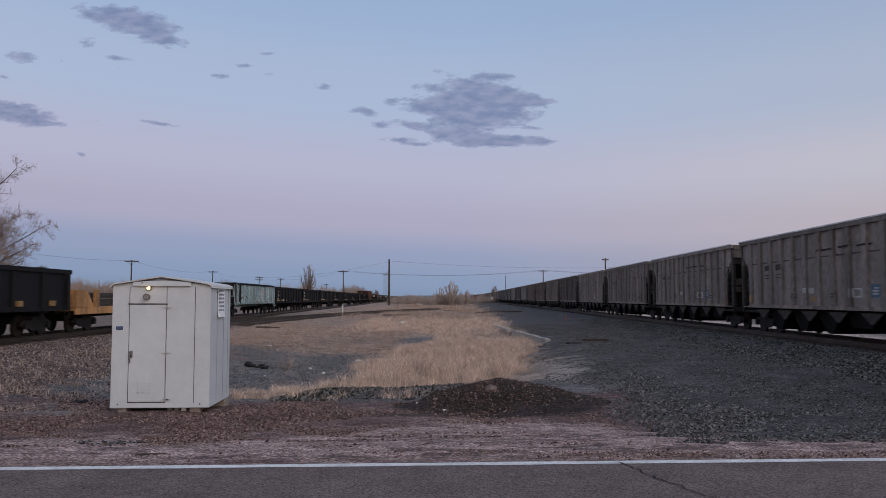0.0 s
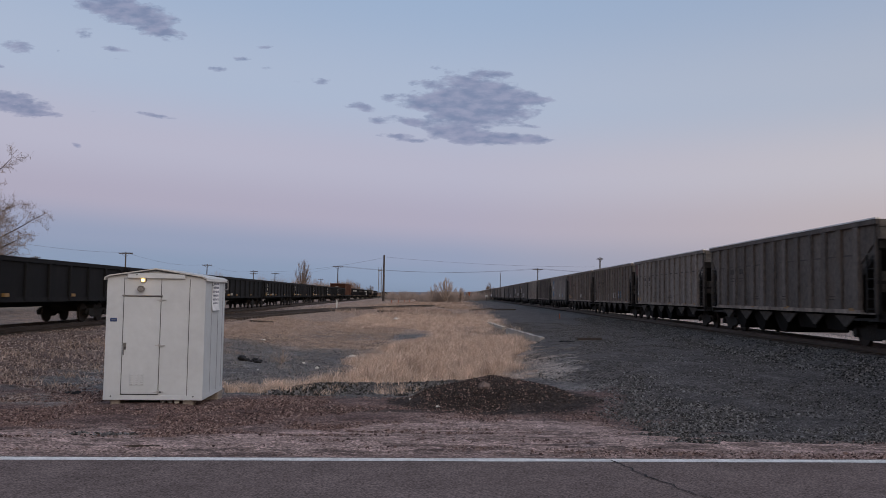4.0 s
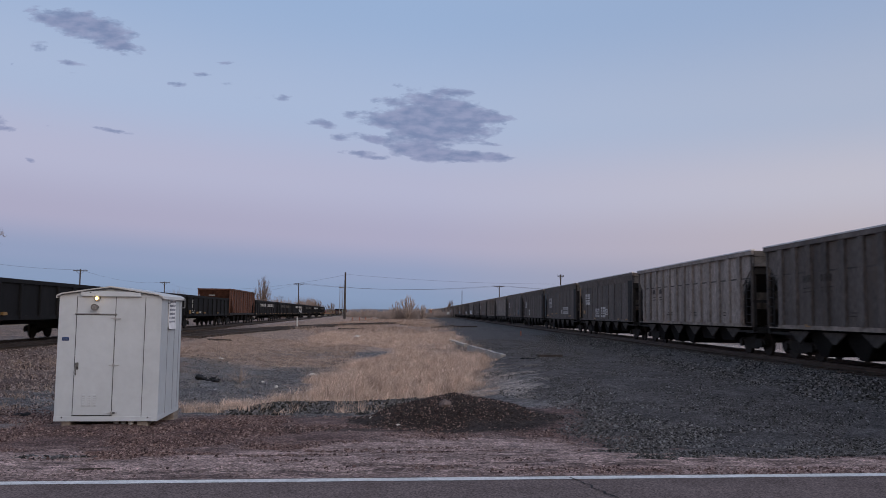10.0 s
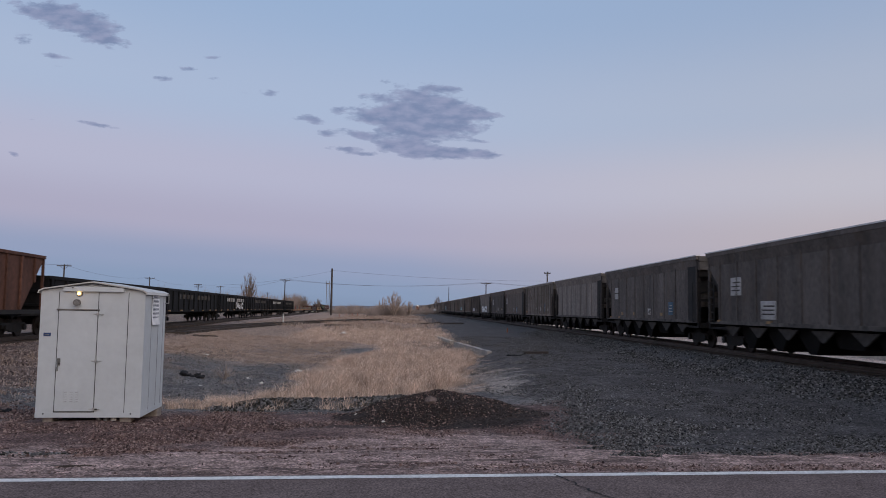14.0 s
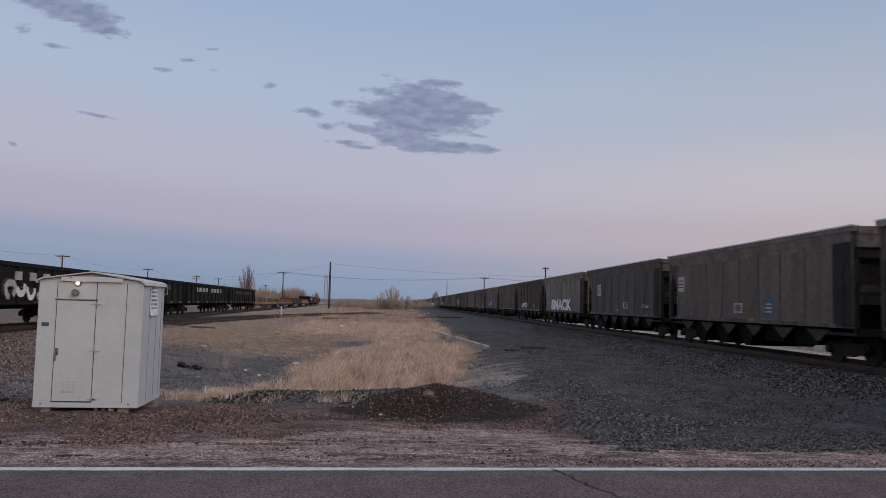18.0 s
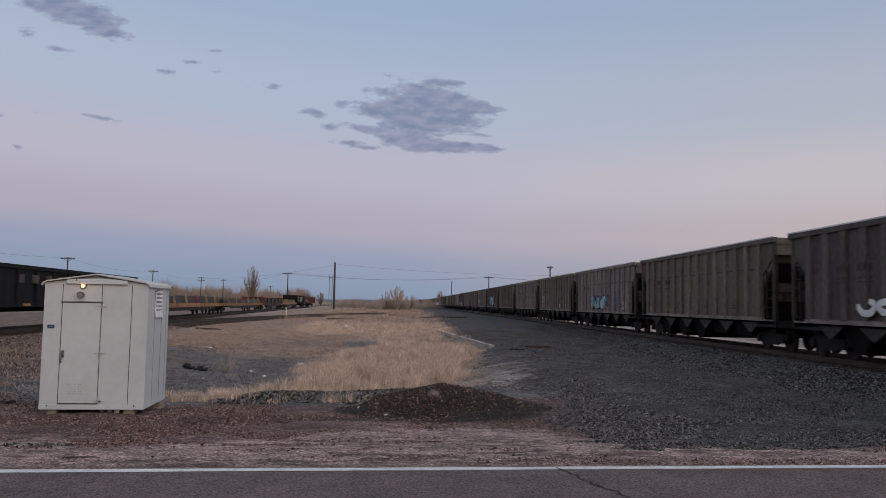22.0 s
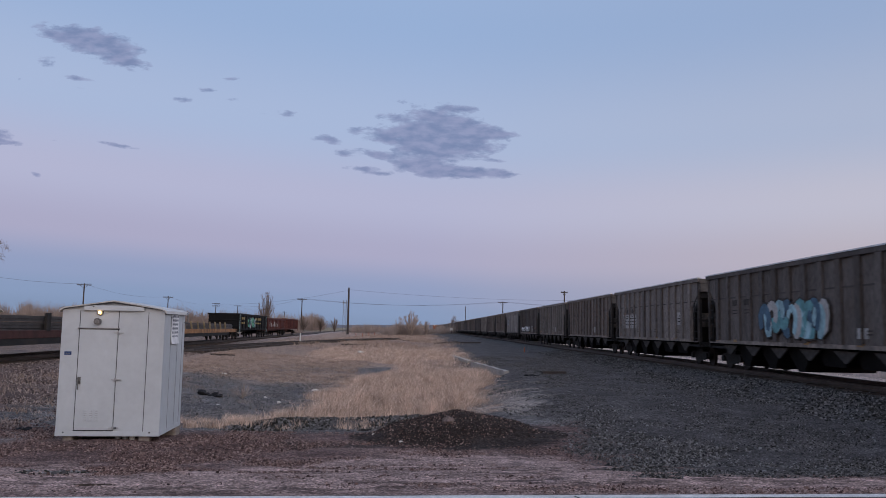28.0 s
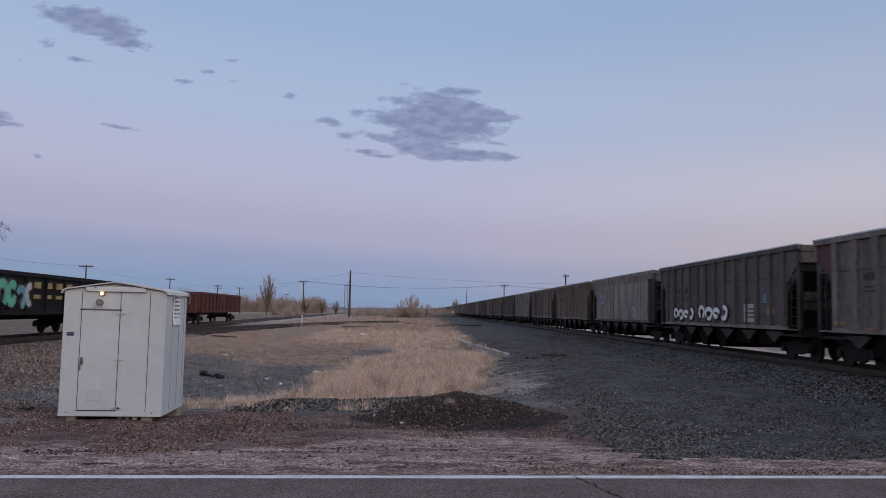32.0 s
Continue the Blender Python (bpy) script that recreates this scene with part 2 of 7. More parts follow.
# ------------------------------------------------------------------ materials
def mat(name, base, rough=0.7, metal=0.0, grain=30.0, vary=0.25, dark=0.55, big=1.2, bump=0.0, stain=None, stain_amt=0.5, per_object=0.0,
        stretch=None, spec=0.3, stain_size=0.6):
    m = bpy.data.materials.new(name)
    m.use_nodes = True
    nt = m.node_tree
    N, L = nt.nodes.new, nt.links.new
    b = nt.nodes["Principled BSDF"]
    b.inputs["Roughness"].default_value = rough
    b.inputs["Metallic"].default_value = metal
    b.inputs["Specular IOR Level"].default_value = spec
    tc = N("ShaderNodeTexCoord")
    vec = tc.outputs["Object"]
    if stretch:
        mp = N("ShaderNodeMapping")
        mp.inputs["Scale"].default_value = stretch
        L(vec, mp.inputs[0])
        vec = mp.outputs[0]
    if per_object:
        oi = N("ShaderNodeObjectInfo")
        va = N("ShaderNodeVectorMath")
        va.operation = "ADD"
        sc = N("ShaderNodeMath")
        sc.operation = "MULTIPLY"
        sc.inputs[1].default_value = 90.0
        L(oi.outputs["Random"], sc.inputs[0])
        L(vec, va.inputs[0])
        L(sc.outputs[0], va.inputs[1])
        vec = va.outputs[0]
    fine = N("ShaderNodeTexNoise")
    fine.inputs["Scale"].default_value = grain
    fine.inputs["Detail"].default_value = 5
    L(vec, fine.inputs["Vector"])
    wide = N("ShaderNodeTexNoise")
    wide.inputs["Scale"].default_value = big
    wide.inputs["Detail"].default_value = 6
    wide.inputs["Roughness"].default_value = 0.65
    L(vec, wide.inputs["Vector"])
    r1 = N("ShaderNodeMapRange")
    r1.inputs[1].default_value, r1.inputs[2].default_value = 0.3, 0.7
    r1.inputs[3].default_value, r1.inputs[4].default_value = 1 - vary, 1 + vary
    L(fine.outputs[0], r1.inputs[0])
    r2 = N("ShaderNodeMapRange")
    r2.inputs[1].default_value, r2.inputs[2].default_value = 0.3, 0.7
    r2.inputs[3].default_value, r2.inputs[4].default_value = dark, 1.15
    L(wide.outputs[0], r2.inputs[0])
    mu = N("ShaderNodeMath")
    mu.operation = "MULTIPLY"
    L(r1.outputs[0], mu.inputs[0])
    L(r2.outputs[0], mu.inputs[1])
    fac = mu.outputs[0]
    if per_object:
        r3 = N("ShaderNodeMapRange")
        r3.inputs[3].default_value, r3.inputs[4].default_value = 1 - per_object, 1 + per_object
        L(oi.outputs["Random"], r3.inputs[0])
        m3 = N("ShaderNodeMath")
        m3.operation = "MULTIPLY"
        L(fac, m3.inputs[0])
        L(r3.outputs[0], m3.inputs[1])
        fac = m3.outputs[0]
    col = N("ShaderNodeVectorMath")
    col.operation = "SCALE"
    col.inputs[0].default_value = base
    L(fac, col.inputs["Scale"])
    res = col.outputs[0]
    if stain:
        sn = N("ShaderNodeTexNoise")
        sn.inputs["Scale"].default_value = stain_size
        sn.inputs["Detail"].default_value = 8
        sn.inputs["Roughness"].default_value = 0.7
        L(vec, sn.inputs["Vector"])
        sr = N("ShaderNodeMapRange")
        sr.inputs[1].default_value, sr.inputs[2].default_value = 0.5, 0.68
        sr.inputs[3].default_value, sr.inputs[4].default_value = 0.0, stain_amt
        L(sn.outputs[0], sr.inputs[0])
        mx = N("ShaderNodeMix")
        mx.data_type = "RGBA"
        L(sr.outputs[0], mx.inputs[0])
        L(res, mx.inputs[6])
        mx.inputs[7].default_value = (*stain, 1)
        res = mx.outputs[2]
    L(res, b.inputs["Base Color"])
    if bump:
        bp = N("ShaderNodeBump")
        bp.inputs["Strength"].default_value = bump
        bp.inputs["Distance"].default_value = 0.02
        L(fine.outputs[0], bp.inputs["Height"])
        L(bp.outputs[0], b.inputs["Normal"])
    return m


def glow(name, color, strength):
    m = bpy.data.materials.new(name)
    m.use_nodes = True
    b = m.node_tree.nodes["Principled BSDF"]
    b.inputs["Base Color"].default_value = (*color, 1)
    b.inputs["Emission Color"].default_value = (*color, 1)
    b.inputs["Emission Strength"].default_value = strength
    return m


M_STEEL_RAIL = mat("rail_steel", (0.10, 0.075, 0.06), 0.45, 0.7, vary=0.2)
M_TIE = mat("creosoted_wood", (0.065, 0.05, 0.042), 0.9, grain=12, vary=0.4, bump=0.4, per_object=0.3)
M_DARK_STEEL = mat("grimy_black_steel", (0.020, 0.019, 0.019), 0.8, vary=0.35, stain=(0.045, 0.032, 0.024), stain_amt=0.5)
M_TRUCK = mat("black_truck_steel", (0.0135, 0.0125, 0.012), 0.8, vary=0.35, stain=(0.03, 0.022, 0.017), stain_amt=0.4)
M_WHEEL = mat("rusty_wheel_steel", (0.030, 0.023, 0.02), 0.7, 0.3, vary=0.3)

# ------------------------------------------------------------------ plan in numbers
ROAD_EDGE, ROAD_K = 7.66, 0.0768   # far edge of the asphalt: y = ROAD_EDGE + ROAD_K * x
LEFT_X, LEFT_K = -15.5, -0.0577   # centre line of the left track: x = LEFT_X + LEFT_K * y
LEFT_Z = 0.15               # its rail top
RIGHT_X, RIGHT_K = 13.92, -0.0035
RIGHT_Z = 0.15              # its rail top
CAR_PITCH = 16.18


def left_x(y):
    return LEFT_X + LEFT_K * y


def right_x(y):
    return RIGHT_X + RIGHT_K * y


def smooth(a, b, x):
    t = np.clip((x - a) / (b - a), 0, 1)
    return t * t * (3 - 2 * t)


def ground_z(x, y):
    """Height of the ground; works on numbers and arrays."""
    x, y = np.asarray(x, float), np.asarray(y, float)
    yr = y - ROAD_K * np.clip(x, -60, 60)
    # roadside falls away from the asphalt
    fall = smooth(7.52, 13.6, yr)
    ditch = smooth(14, 22, y) * (1 - smooth(50, 90, y)) * smooth(-10.5, -6.5, x) * (1 - smooth(-2.0, 3.5, x))
    z = -0.56 * fall - 0.42 * ditch
    # yard on the right, a little higher
    z = z + 0.27 * smooth(1.5, 5.0, x) * smooth(14, 22, y)
    z = z + 0.25 * smooth(60, 140, y) * fall
    # beds of the two tracks
    dl = np.abs(x - left_x(y))
    bl = smooth(7.2, 2.3, dl)
    z = z * (1 - bl) + (LEFT_Z - 0.22) * bl
    # low shelf that carries the spur
    u = np.clip((y - 52) / 80.0, 0, 1.15)
    ds = np.abs(x - (-15.6 - 0.5 * u + 9.5 * u * u))
    bs = smooth(4.5, 1.6, ds) * smooth(46, 54, y) * (1 - smooth(130, 150, y))
    z = z * (1 - bs) + (-0.25 - 0.0022 * (y - 52)) * bs
    dr = np.abs(x - right_x(y))
    br = smooth(4.6, 2.2, dr)
    z = z * (1 - br) + (RIGHT_Z - 0.22) * br
    # flat road
    on = 1 - smooth(7.52, 7.82, yr)
    z = z * (1 - on)
    # ridge of gray gravel in front of the grass, and the drop behind the retaining wall
    z = z + 0.24 * smooth(0.75, 0.1, np.abs(y - 19.7 - 0.12 * x)) * smooth(-5.2, -3.0, x) * (1 - smooth(-0.2, 0.8, x))
    drop = smooth(0.05, -0.25, x - (3.78 - 0.0672 * (y - 35.6))) * smooth(34.5, 37, y) * (1 - smooth(47, 60, y)) * smooth(-3.0, 1.0, x)
    z = z - 0.34 * drop
    # heap of dark fill
    hx, hy = (x - 0.72) / 2.1, (y - 16.5) / 1.75
    r = np.sqrt(hx * hx + hy * hy)
    z = z + 0.53 * np.clip(1 - r, 0, 1) ** 0.75 * smooth(1.05, 0.6, r)
    return z


def ground_mesh():
    rng = np.random.default_rng(3)
    xs = np.unique(np.concatenate([np.arange(-26, 26.01, 0.22), np.arange(-60, 60.01, 1.5), np.arange(-400, 400.1, 25), np.array([-3000, -1800, -900, 900, 1800, 3000])]))
    ys = np.unique(np.concatenate([np.arange(3.0, 6.0, 0.5), np.arange(6.0, 30.01, 0.16), np.arange(30, 60, 0.6), np.arange(60, 200, 3.0), np.arange(200, 600, 25), np.array([-3000, -900, -300, -60, -10, 700, 900, 1300, 2000, 3000, 4500])]))
    X, Y = np.meshgrid(xs, ys)
    Z = ground_z(X, Y)
    near = smooth(7.67, 8.3, Y - ROAD_K * X) * (1 - smooth(30, 60, Y)) * (np.abs(X) < 30)
    Z = Z + near * rng.normal(0, 0.012, X.shape)
    lump = np.sin(X * 1.7 + np.sin(Y * 1.1) * 2) * np.sin(Y * 1.3 + np.sin(X * 0.9)) * 0.03
    Z = Z + lump * smooth(8.4, 10.5, Y - ROAD_K * np.clip(X, -60, 60)) * (1 - smooth(80, 200, Y))
    nx, ny = len(xs), len(ys)
    V = np.stack([X.ravel(), Y.ravel(), Z.ravel()], 1)
    idx = np.arange(nx * ny).reshape(ny, nx)
    F = np.stack([idx[:-1, :-1].ravel(), idx[:-1, 1:].ravel(), idx[1:, 1:].ravel(), idx[1:, :-1].ravel()], 1)
    me = bpy.data.meshes.new("ground")
    me.from_pydata(V.tolist(), [], F.tolist())
    me.polygons.foreach_set("use_smooth", np.ones(len(F), bool))
    return me


def ground_material():
    m = bpy.data.materials.new("gravel_grass_and_soil")
    m.use_nodes = True
    nt = m.node_tree
    N, L = nt.nodes.new, nt.links.new
    b = nt.nodes["Principled BSDF"]
    b.inputs["Roughness"].default_value = 0.95
    b.inputs["Specular IOR Level"].default_value = 0.1
    tc = N("ShaderNodeTexCoord")
    pos = tc.outputs["Object"]
    sep = N("ShaderNodeSeparateXYZ")
    L(pos, sep.inputs[0])

    def mth(op, a, c=None, clamp=False):
        n = N("ShaderNodeMath")
        n.operation = op
        n.use_clamp = clamp
        for i, v in enumerate((a, c)):
            if v is None:
                continue
            if isinstance(v, (int, float)):
                n.inputs[i].default_value = v
            else:
                L(v, n.inputs[i])
        return n.outputs[0]

    def noise_tex(scale, detail=5, rough=0.6, stretch=None):
        n = N("ShaderNodeTexNoise")
        n.inputs["Scale"].default_value = scale
        n.inputs["Detail"].default_value = detail
        n.inputs["Roughness"].default_value = rough
        if stretch:
            mp = N("ShaderNodeMapping")
            mp.inputs["Scale"].default_value = stretch
            L(pos, mp.inputs[0])
            L(mp.outputs[0], n.inputs["Vector"])
        else:
            L(pos, n.inputs["Vector"])
        return n.outputs[0]

    def step(v, a, c):
        n = N("ShaderNodeMapRange")
        n.interpolation_type = "SMOOTHSTEP"
        n.inputs[1].default_value, n.inputs[2].default_value = a, c
        L(v, n.inputs[0])
        return n.outputs[0]

    def mix(f, a, c):
        n = N("ShaderNodeMix")
        n.data_type = "RGBA"
        if isinstance(f, (int, float)):
            n.inputs[0].default_value = f
        else:
            L(f, n.inputs[0])
        for i, v in ((6, a), (7, c)):
            if isinstance(v, tuple):
                n.inputs[i].default_value = (*v, 1)
            else:
                L(v, n.inputs[i])
        return n.outputs[2]

    wob = mth("MULTIPLY", mth("SUBTRACT", noise_tex(0.7, 6, 0.65), 0.5), 5.0)
    wob2 = mth("MULTIPLY", mth("SUBTRACT", noise_tex(3.0, 6, 0.7), 0.5), 2.0)
    x, y = sep.outputs[0], sep.outputs[1]
    xw = mth("ADD", mth("ADD", x, wob), wob2)
    yr = mth("SUBTRACT", y, mth("MULTIPLY", x, ROAD_K))
    yw = mth("ADD", yr, mth("ADD", mth("MULTIPLY", wob, 0.5), wob2))
    yw2 = mth("ADD", y, mth("ADD", mth("MULTIPLY", wob, 1.5), wob2))
    # stones: cells of random brightness
    def stones(scale):
        vo = N("ShaderNodeTexVoronoi")
        vo.inputs["Scale"].default_value = scale
        L(pos, vo.inputs["Vector"])
        s = N("ShaderNodeSeparateColor")
        L(vo.outputs["Color"], s.inputs[0])
        return s.outputs[0], vo.outputs["Distance"]
    cell, dist = stones(44.0)
    cell2, dist2 = stones(11.0)
    fine = noise_tex(60, 4)
    # base colours
    dirt = mix(step(noise_tex(1.3, 6, 0.7), 0.35, 0.65), GC["red_gravel"], GC["pink_soil"])
    dirt = mix(step(noise_tex(0.5, 6, 0.7, (0.5, 1.6, 1)), 0.45, 0.62), dirt, GC["pink_soil"])
    dark = mix(step(noise_tex(0.8, 6, 0.7), 0.3, 0.7), GC["coal_gravel"], GC["gray_gravel"])
    ash = mix(step(noise_tex(1.6, 6, 0.7), 0.35, 0.65), GC["ash"], GC["ash_light"])
    grass = mix(step(noise_tex(2.2, 6, 0.7), 0.35, 0.65), GC["straw"], GC["straw_dark"])
    field = mix(step(noise_tex(0.05, 5, 0.6), 0.45, 0.6), GC["straw_far"], GC["field_green"])
    # roadside to interior
    # pale worn soil by the road, broken by long dark streaks of gravel; red gravel behind it
    streak = step(noise_tex(2.4, 7, 0.74, (0.6, 1.7, 1)), 0.42, 0.56)
    broad = step(noise_tex(0.42, 4, 0.6, (0.6, 2.2, 1)), 0.42, 0.58)
    verge = mix(mth("MULTIPLY", streak, mth("ADD", mth("MULTIPLY", broad, 0.4), 0.38)), GC["pink_soil"], GC["clods"])
    verge = mix(mth("MULTIPLY", step(yr, 8.3, 7.8), 0.4), verge, GC["red_gravel"])
    inner = mix(mth("MULTIPLY", mth("SUBTRACT", 1.0, broad), 0.25), GC["red_gravel"], dirt)
    lobe = mth("POWER", 2.718, mth("MULTIPLY", mth("POWER", mth("ABSOLUTE", mth("DIVIDE", mth("SUBTRACT", x, 0.5), 2.9)), 4.0), -1.0))
    lobe2 = mth("POWER", 2.718, mth("MULTIPLY", mth("POWER", mth("ABSOLUTE", mth("DIVIDE", mth("ADD", x, 5.1), 1.2)), 2.0), -1.0))
    past = mth("SUBTRACT", mth("SUBTRACT", mth("SUBTRACT", yr, 9.3), mth("MULTIPLY", lobe, 4.6)), mth("MULTIPLY", lobe2, 2.9))
    past = mth("ADD", past, mth("ADD", mth("MULTIPLY", wob, 0.2), mth("MULTIPLY", wob2, 0.35)))
    col = mix(step(yw, 16.8, 18.4), mix(step(past, -0.3, 0.3), verge, inner), ash)
    # grass tongue in the middle, grass bank on the left
    tongue = mth("MULTIPLY", step(yw2, 19.0, 22.0), mth("MULTIPLY", step(mth("ADD", xw, mth("MULTIPLY", y, 0.02)), -4.0, -2.4), step(xw, 3.6, 2.2)))
    col = mix(tongue, col, grass)
    gray_row = mth("MULTIPLY", mth("MULTIPLY", step(yw, 17.2, 18.4), step(yw, 21.6, 20.6)), mth("MULTIPLY", step(xw, -4.2, -3.0), step(xw, 3.0, 1.5)))
    col = mix(gray_row, col, GC["gray_gravel"])
    pale = mth("MULTIPLY", mth("MULTIPLY", step(yw, 19.0, 21.0), step(yw, 28.0, 24.5)), mth("MULTIPLY", step(xw, 1.4, 2.4), step(xw, 4.4, 3.4)))
    col = mix(mth("MULTIPLY", pale, 0.8), col, GC["pale_soil"])
    path = mth("MULTIPLY", mth("MULTIPLY", step(yw2, 42.0, 45.0), step(yw2, 53.0, 50.0)), step(xw, -1.0, -2.2))
    left_bank = mth("MULTIPLY", step(yw2, 33.0, 39.0), step(xw, 2.0, -3.0))
    col = mix(left_bank, col, mix(0.3, grass, GC["bank"]))
    far_grass = step(yw2, 52, 66)
    col = mix(far_grass, col, grass)
    col = mix(mth("MULTIPLY", path, step(xw, -9.0, -7.5)), col, ash)
    # yard
    edge = mth("ADD", 3.0, mth("MULTIPLY", mth("SUBTRACT", y, 20.0), -0.004))
    yard = mth("MULTIPLY", step(mth("SUBTRACT", xw, edge), -0.2, 0.9), step(mth("ADD", yr, mth("ADD", mth("MULTIPLY", wob, 0.15), mth("MULTIPLY", wob2, 0.3))), 8.8, 9.4))
    col = mix(yard, col, dark)
    # beds
    dl = mth("ABSOLUTE", mth("SUBTRACT", mth("ADD", x, mth("MULTIPLY", wob2, 0.4)), mth("ADD", mth("MULTIPLY", y, LEFT_K), LEFT_X)))
    nearbed = step(y, 42, 31)
    bed = mix(step(noise_tex(0.6, 6), 0.3, 0.7), GC["ballast_l"], GC["ballast_l2"])
    bed = mix(mth("MULTIPLY", step(y, 60, 110), 0.8), bed, GC["pale_lot"])
    col = mix(mth("MULTIPLY", step(mth("SUBTRACT", dl, mth("MULTIPLY", nearbed, 3.5)), 3.6, 2.6), step(y, 9.0, 10.0)), col, bed)
    dr = mth("ABSOLUTE", mth("SUBTRACT", mth("ADD", x, mth("MULTIPLY", wob2, 0.5)), mth("ADD", mth("MULTIPLY", y, RIGHT_K), RIGHT_X)))
    col = mix(mth("MULTIPLY", step(dr, 4.4, 3.6), step(y, 9.0, 10.0)), col, GC["ballast_r"])
    col = mix(step(x, 16.9, 17.6), col, GC["lot"])
    behind = mth("SUBTRACT", mth("ADD", mth("MULTIPLY", y, LEFT_K), LEFT_X), x)
    col = mix(mth("MULTIPLY", step(behind, 2.6, 4.2), 0.8), col, mix(step(noise_tex(0.9, 6, 0.7), 0.35, 0.65), GC["straw_dark"], GC["ash"]))
    far = step(y, 230, 420)
    away = mth("MAXIMUM", far, mth("MAXIMUM", step(x, -40, -60), step(x, 30, 45)))
    col = mix(away, col, field)
    # pale ash flat beside the hut
    flat = mth("MULTIPLY", mth("MULTIPLY", step(yw, 14.4, 15.2), step(yw, 17.0, 16.2)), mth("MULTIPLY", step(x, -7.0, -7.6), step(x, -13.5, -12.0)))
    col = mix(mth("MULTIPLY", flat, 0.75), col, GC["ash_light"])
    # heap
    hx = mth("DIVIDE", mth("SUBTRACT", x, 0.72), 2.2)
    hy = mth("DIVIDE", mth("SUBTRACT", y, 16.3), 2.1)
    hr = mth("ADD", mth("MULTIPLY", hx, hx), mth("MULTIPLY", hy, hy))
    hr = mth("ADD", hr, mth("MULTIPLY", wob2, 0.35))
    col = mix(step(hr, 1.1, 0.8), col, GC["heap"])
    # thin dark spill beside the heap
    sx = mth("DIVIDE", mth("ADD", x, 1.5), 1.5)
    sy = mth("DIVIDE", mth("SUBTRACT", y, 14.7), 0.55)
    spill = mth("ADD", mth("ADD", mth("MULTIPLY", sx, sx), mth("MULTIPLY", sy, sy)), mth("MULTIPLY", wob2, 0.5))
    col = mix(mth("MULTIPLY", step(spill, 1.2, 0.4), 0.75), col, GC["heap"])
    # stone brightness
    br = mth("ADD", mth("MULTIPLY", mth("POWER", cell, 1.8), 1.25), 0.5)
    br = mth("MULTIPLY", br, mth("ADD", mth("MULTIPLY", cell2, 0.3), 0.85))
    br = mth("MULTIPLY", br, mth("ADD", mth("MULTIPLY", fine, 0.5), 0.75))
    br = mth("MULTIPLY", br, mth("ADD", mth("MULTIPLY", noise_tex(2.4, 6, 0.72), 1.3), 0.36))
    br = mth("MULTIPLY", br, mth("ADD", mth("MULTIPLY", noise_tex(0.9, 5, 0.7, (0.8, 1.0, 1)), 0.8), 0.6))
    sc = N("ShaderNodeVectorMath")
    sc.operation = "SCALE"
    L(col, sc.inputs[0])
    L(br, sc.inputs["Scale"])
    L(sc.outputs[0], b.inputs["Base Color"])
    bp = N("ShaderNodeBump")
    bp.inputs["Strength"].default_value = 0.8
    bp.inputs["Distance"].default_value = 0.03
    hgt = mth("ADD", mth("MULTIPLY", dist, -1.0), mth("MULTIPLY", dist2, -1.5))
    L(hgt, bp.inputs["Height"])
    L(bp.outputs[0], b.inputs["Normal"])
    return m


GC = dict(lot=(0.66, 0.52, 0.44), clods=(0.085, 0.057, 0.05), pale_soil=(0.33, 0.285, 0.255), red_gravel=(0.135, 0.087, 0.078), pink_soil=(0.43, 0.302, 0.266), pale_lot=(0.46, 0.36, 0.31), coal_gravel=(0.066, 0.059, 0.058), gray_gravel=(0.118, 0.107, 0.104),
          ash=(0.115, 0.106, 0.104), ash_light=(0.20, 0.184, 0.176), straw=(0.42, 0.295, 0.225), straw_dark=(0.25, 0.172, 0.13), bank=(0.40, 0.285, 0.22),
          straw_far=(0.30, 0.23, 0.16), field_green=(0.16, 0.17, 0.10), ballast_l=(0.11, 0.08, 0.071), ballast_l2=(0.19, 0.145, 0.13),
          ballast_r=(0.10, 0.094, 0.092), heap=(0.046, 0.035, 0.031))
ground = tagged(new("ground", ground_mesh()), "gravel, ash and dry grass ground between two railway tracks", "ground", kind="structure")
ground.data.materials.append(ground_material())

M_ASPHALT = mat("worn_asphalt", (0.142, 0.108, 0.101), 0.95, spec=0.04, grain=55, vary=0.6, big=1.5, dark=0.75, bump=0.3)
M_TAR = mat("dark_crack", (0.012, 0.011, 0.011), 0.9)
M_LINE = mat("worn_white_paint", (0.62, 0.60, 0.58), 0.8, grain=40, vary=0.2, big=4, dark=0.7)


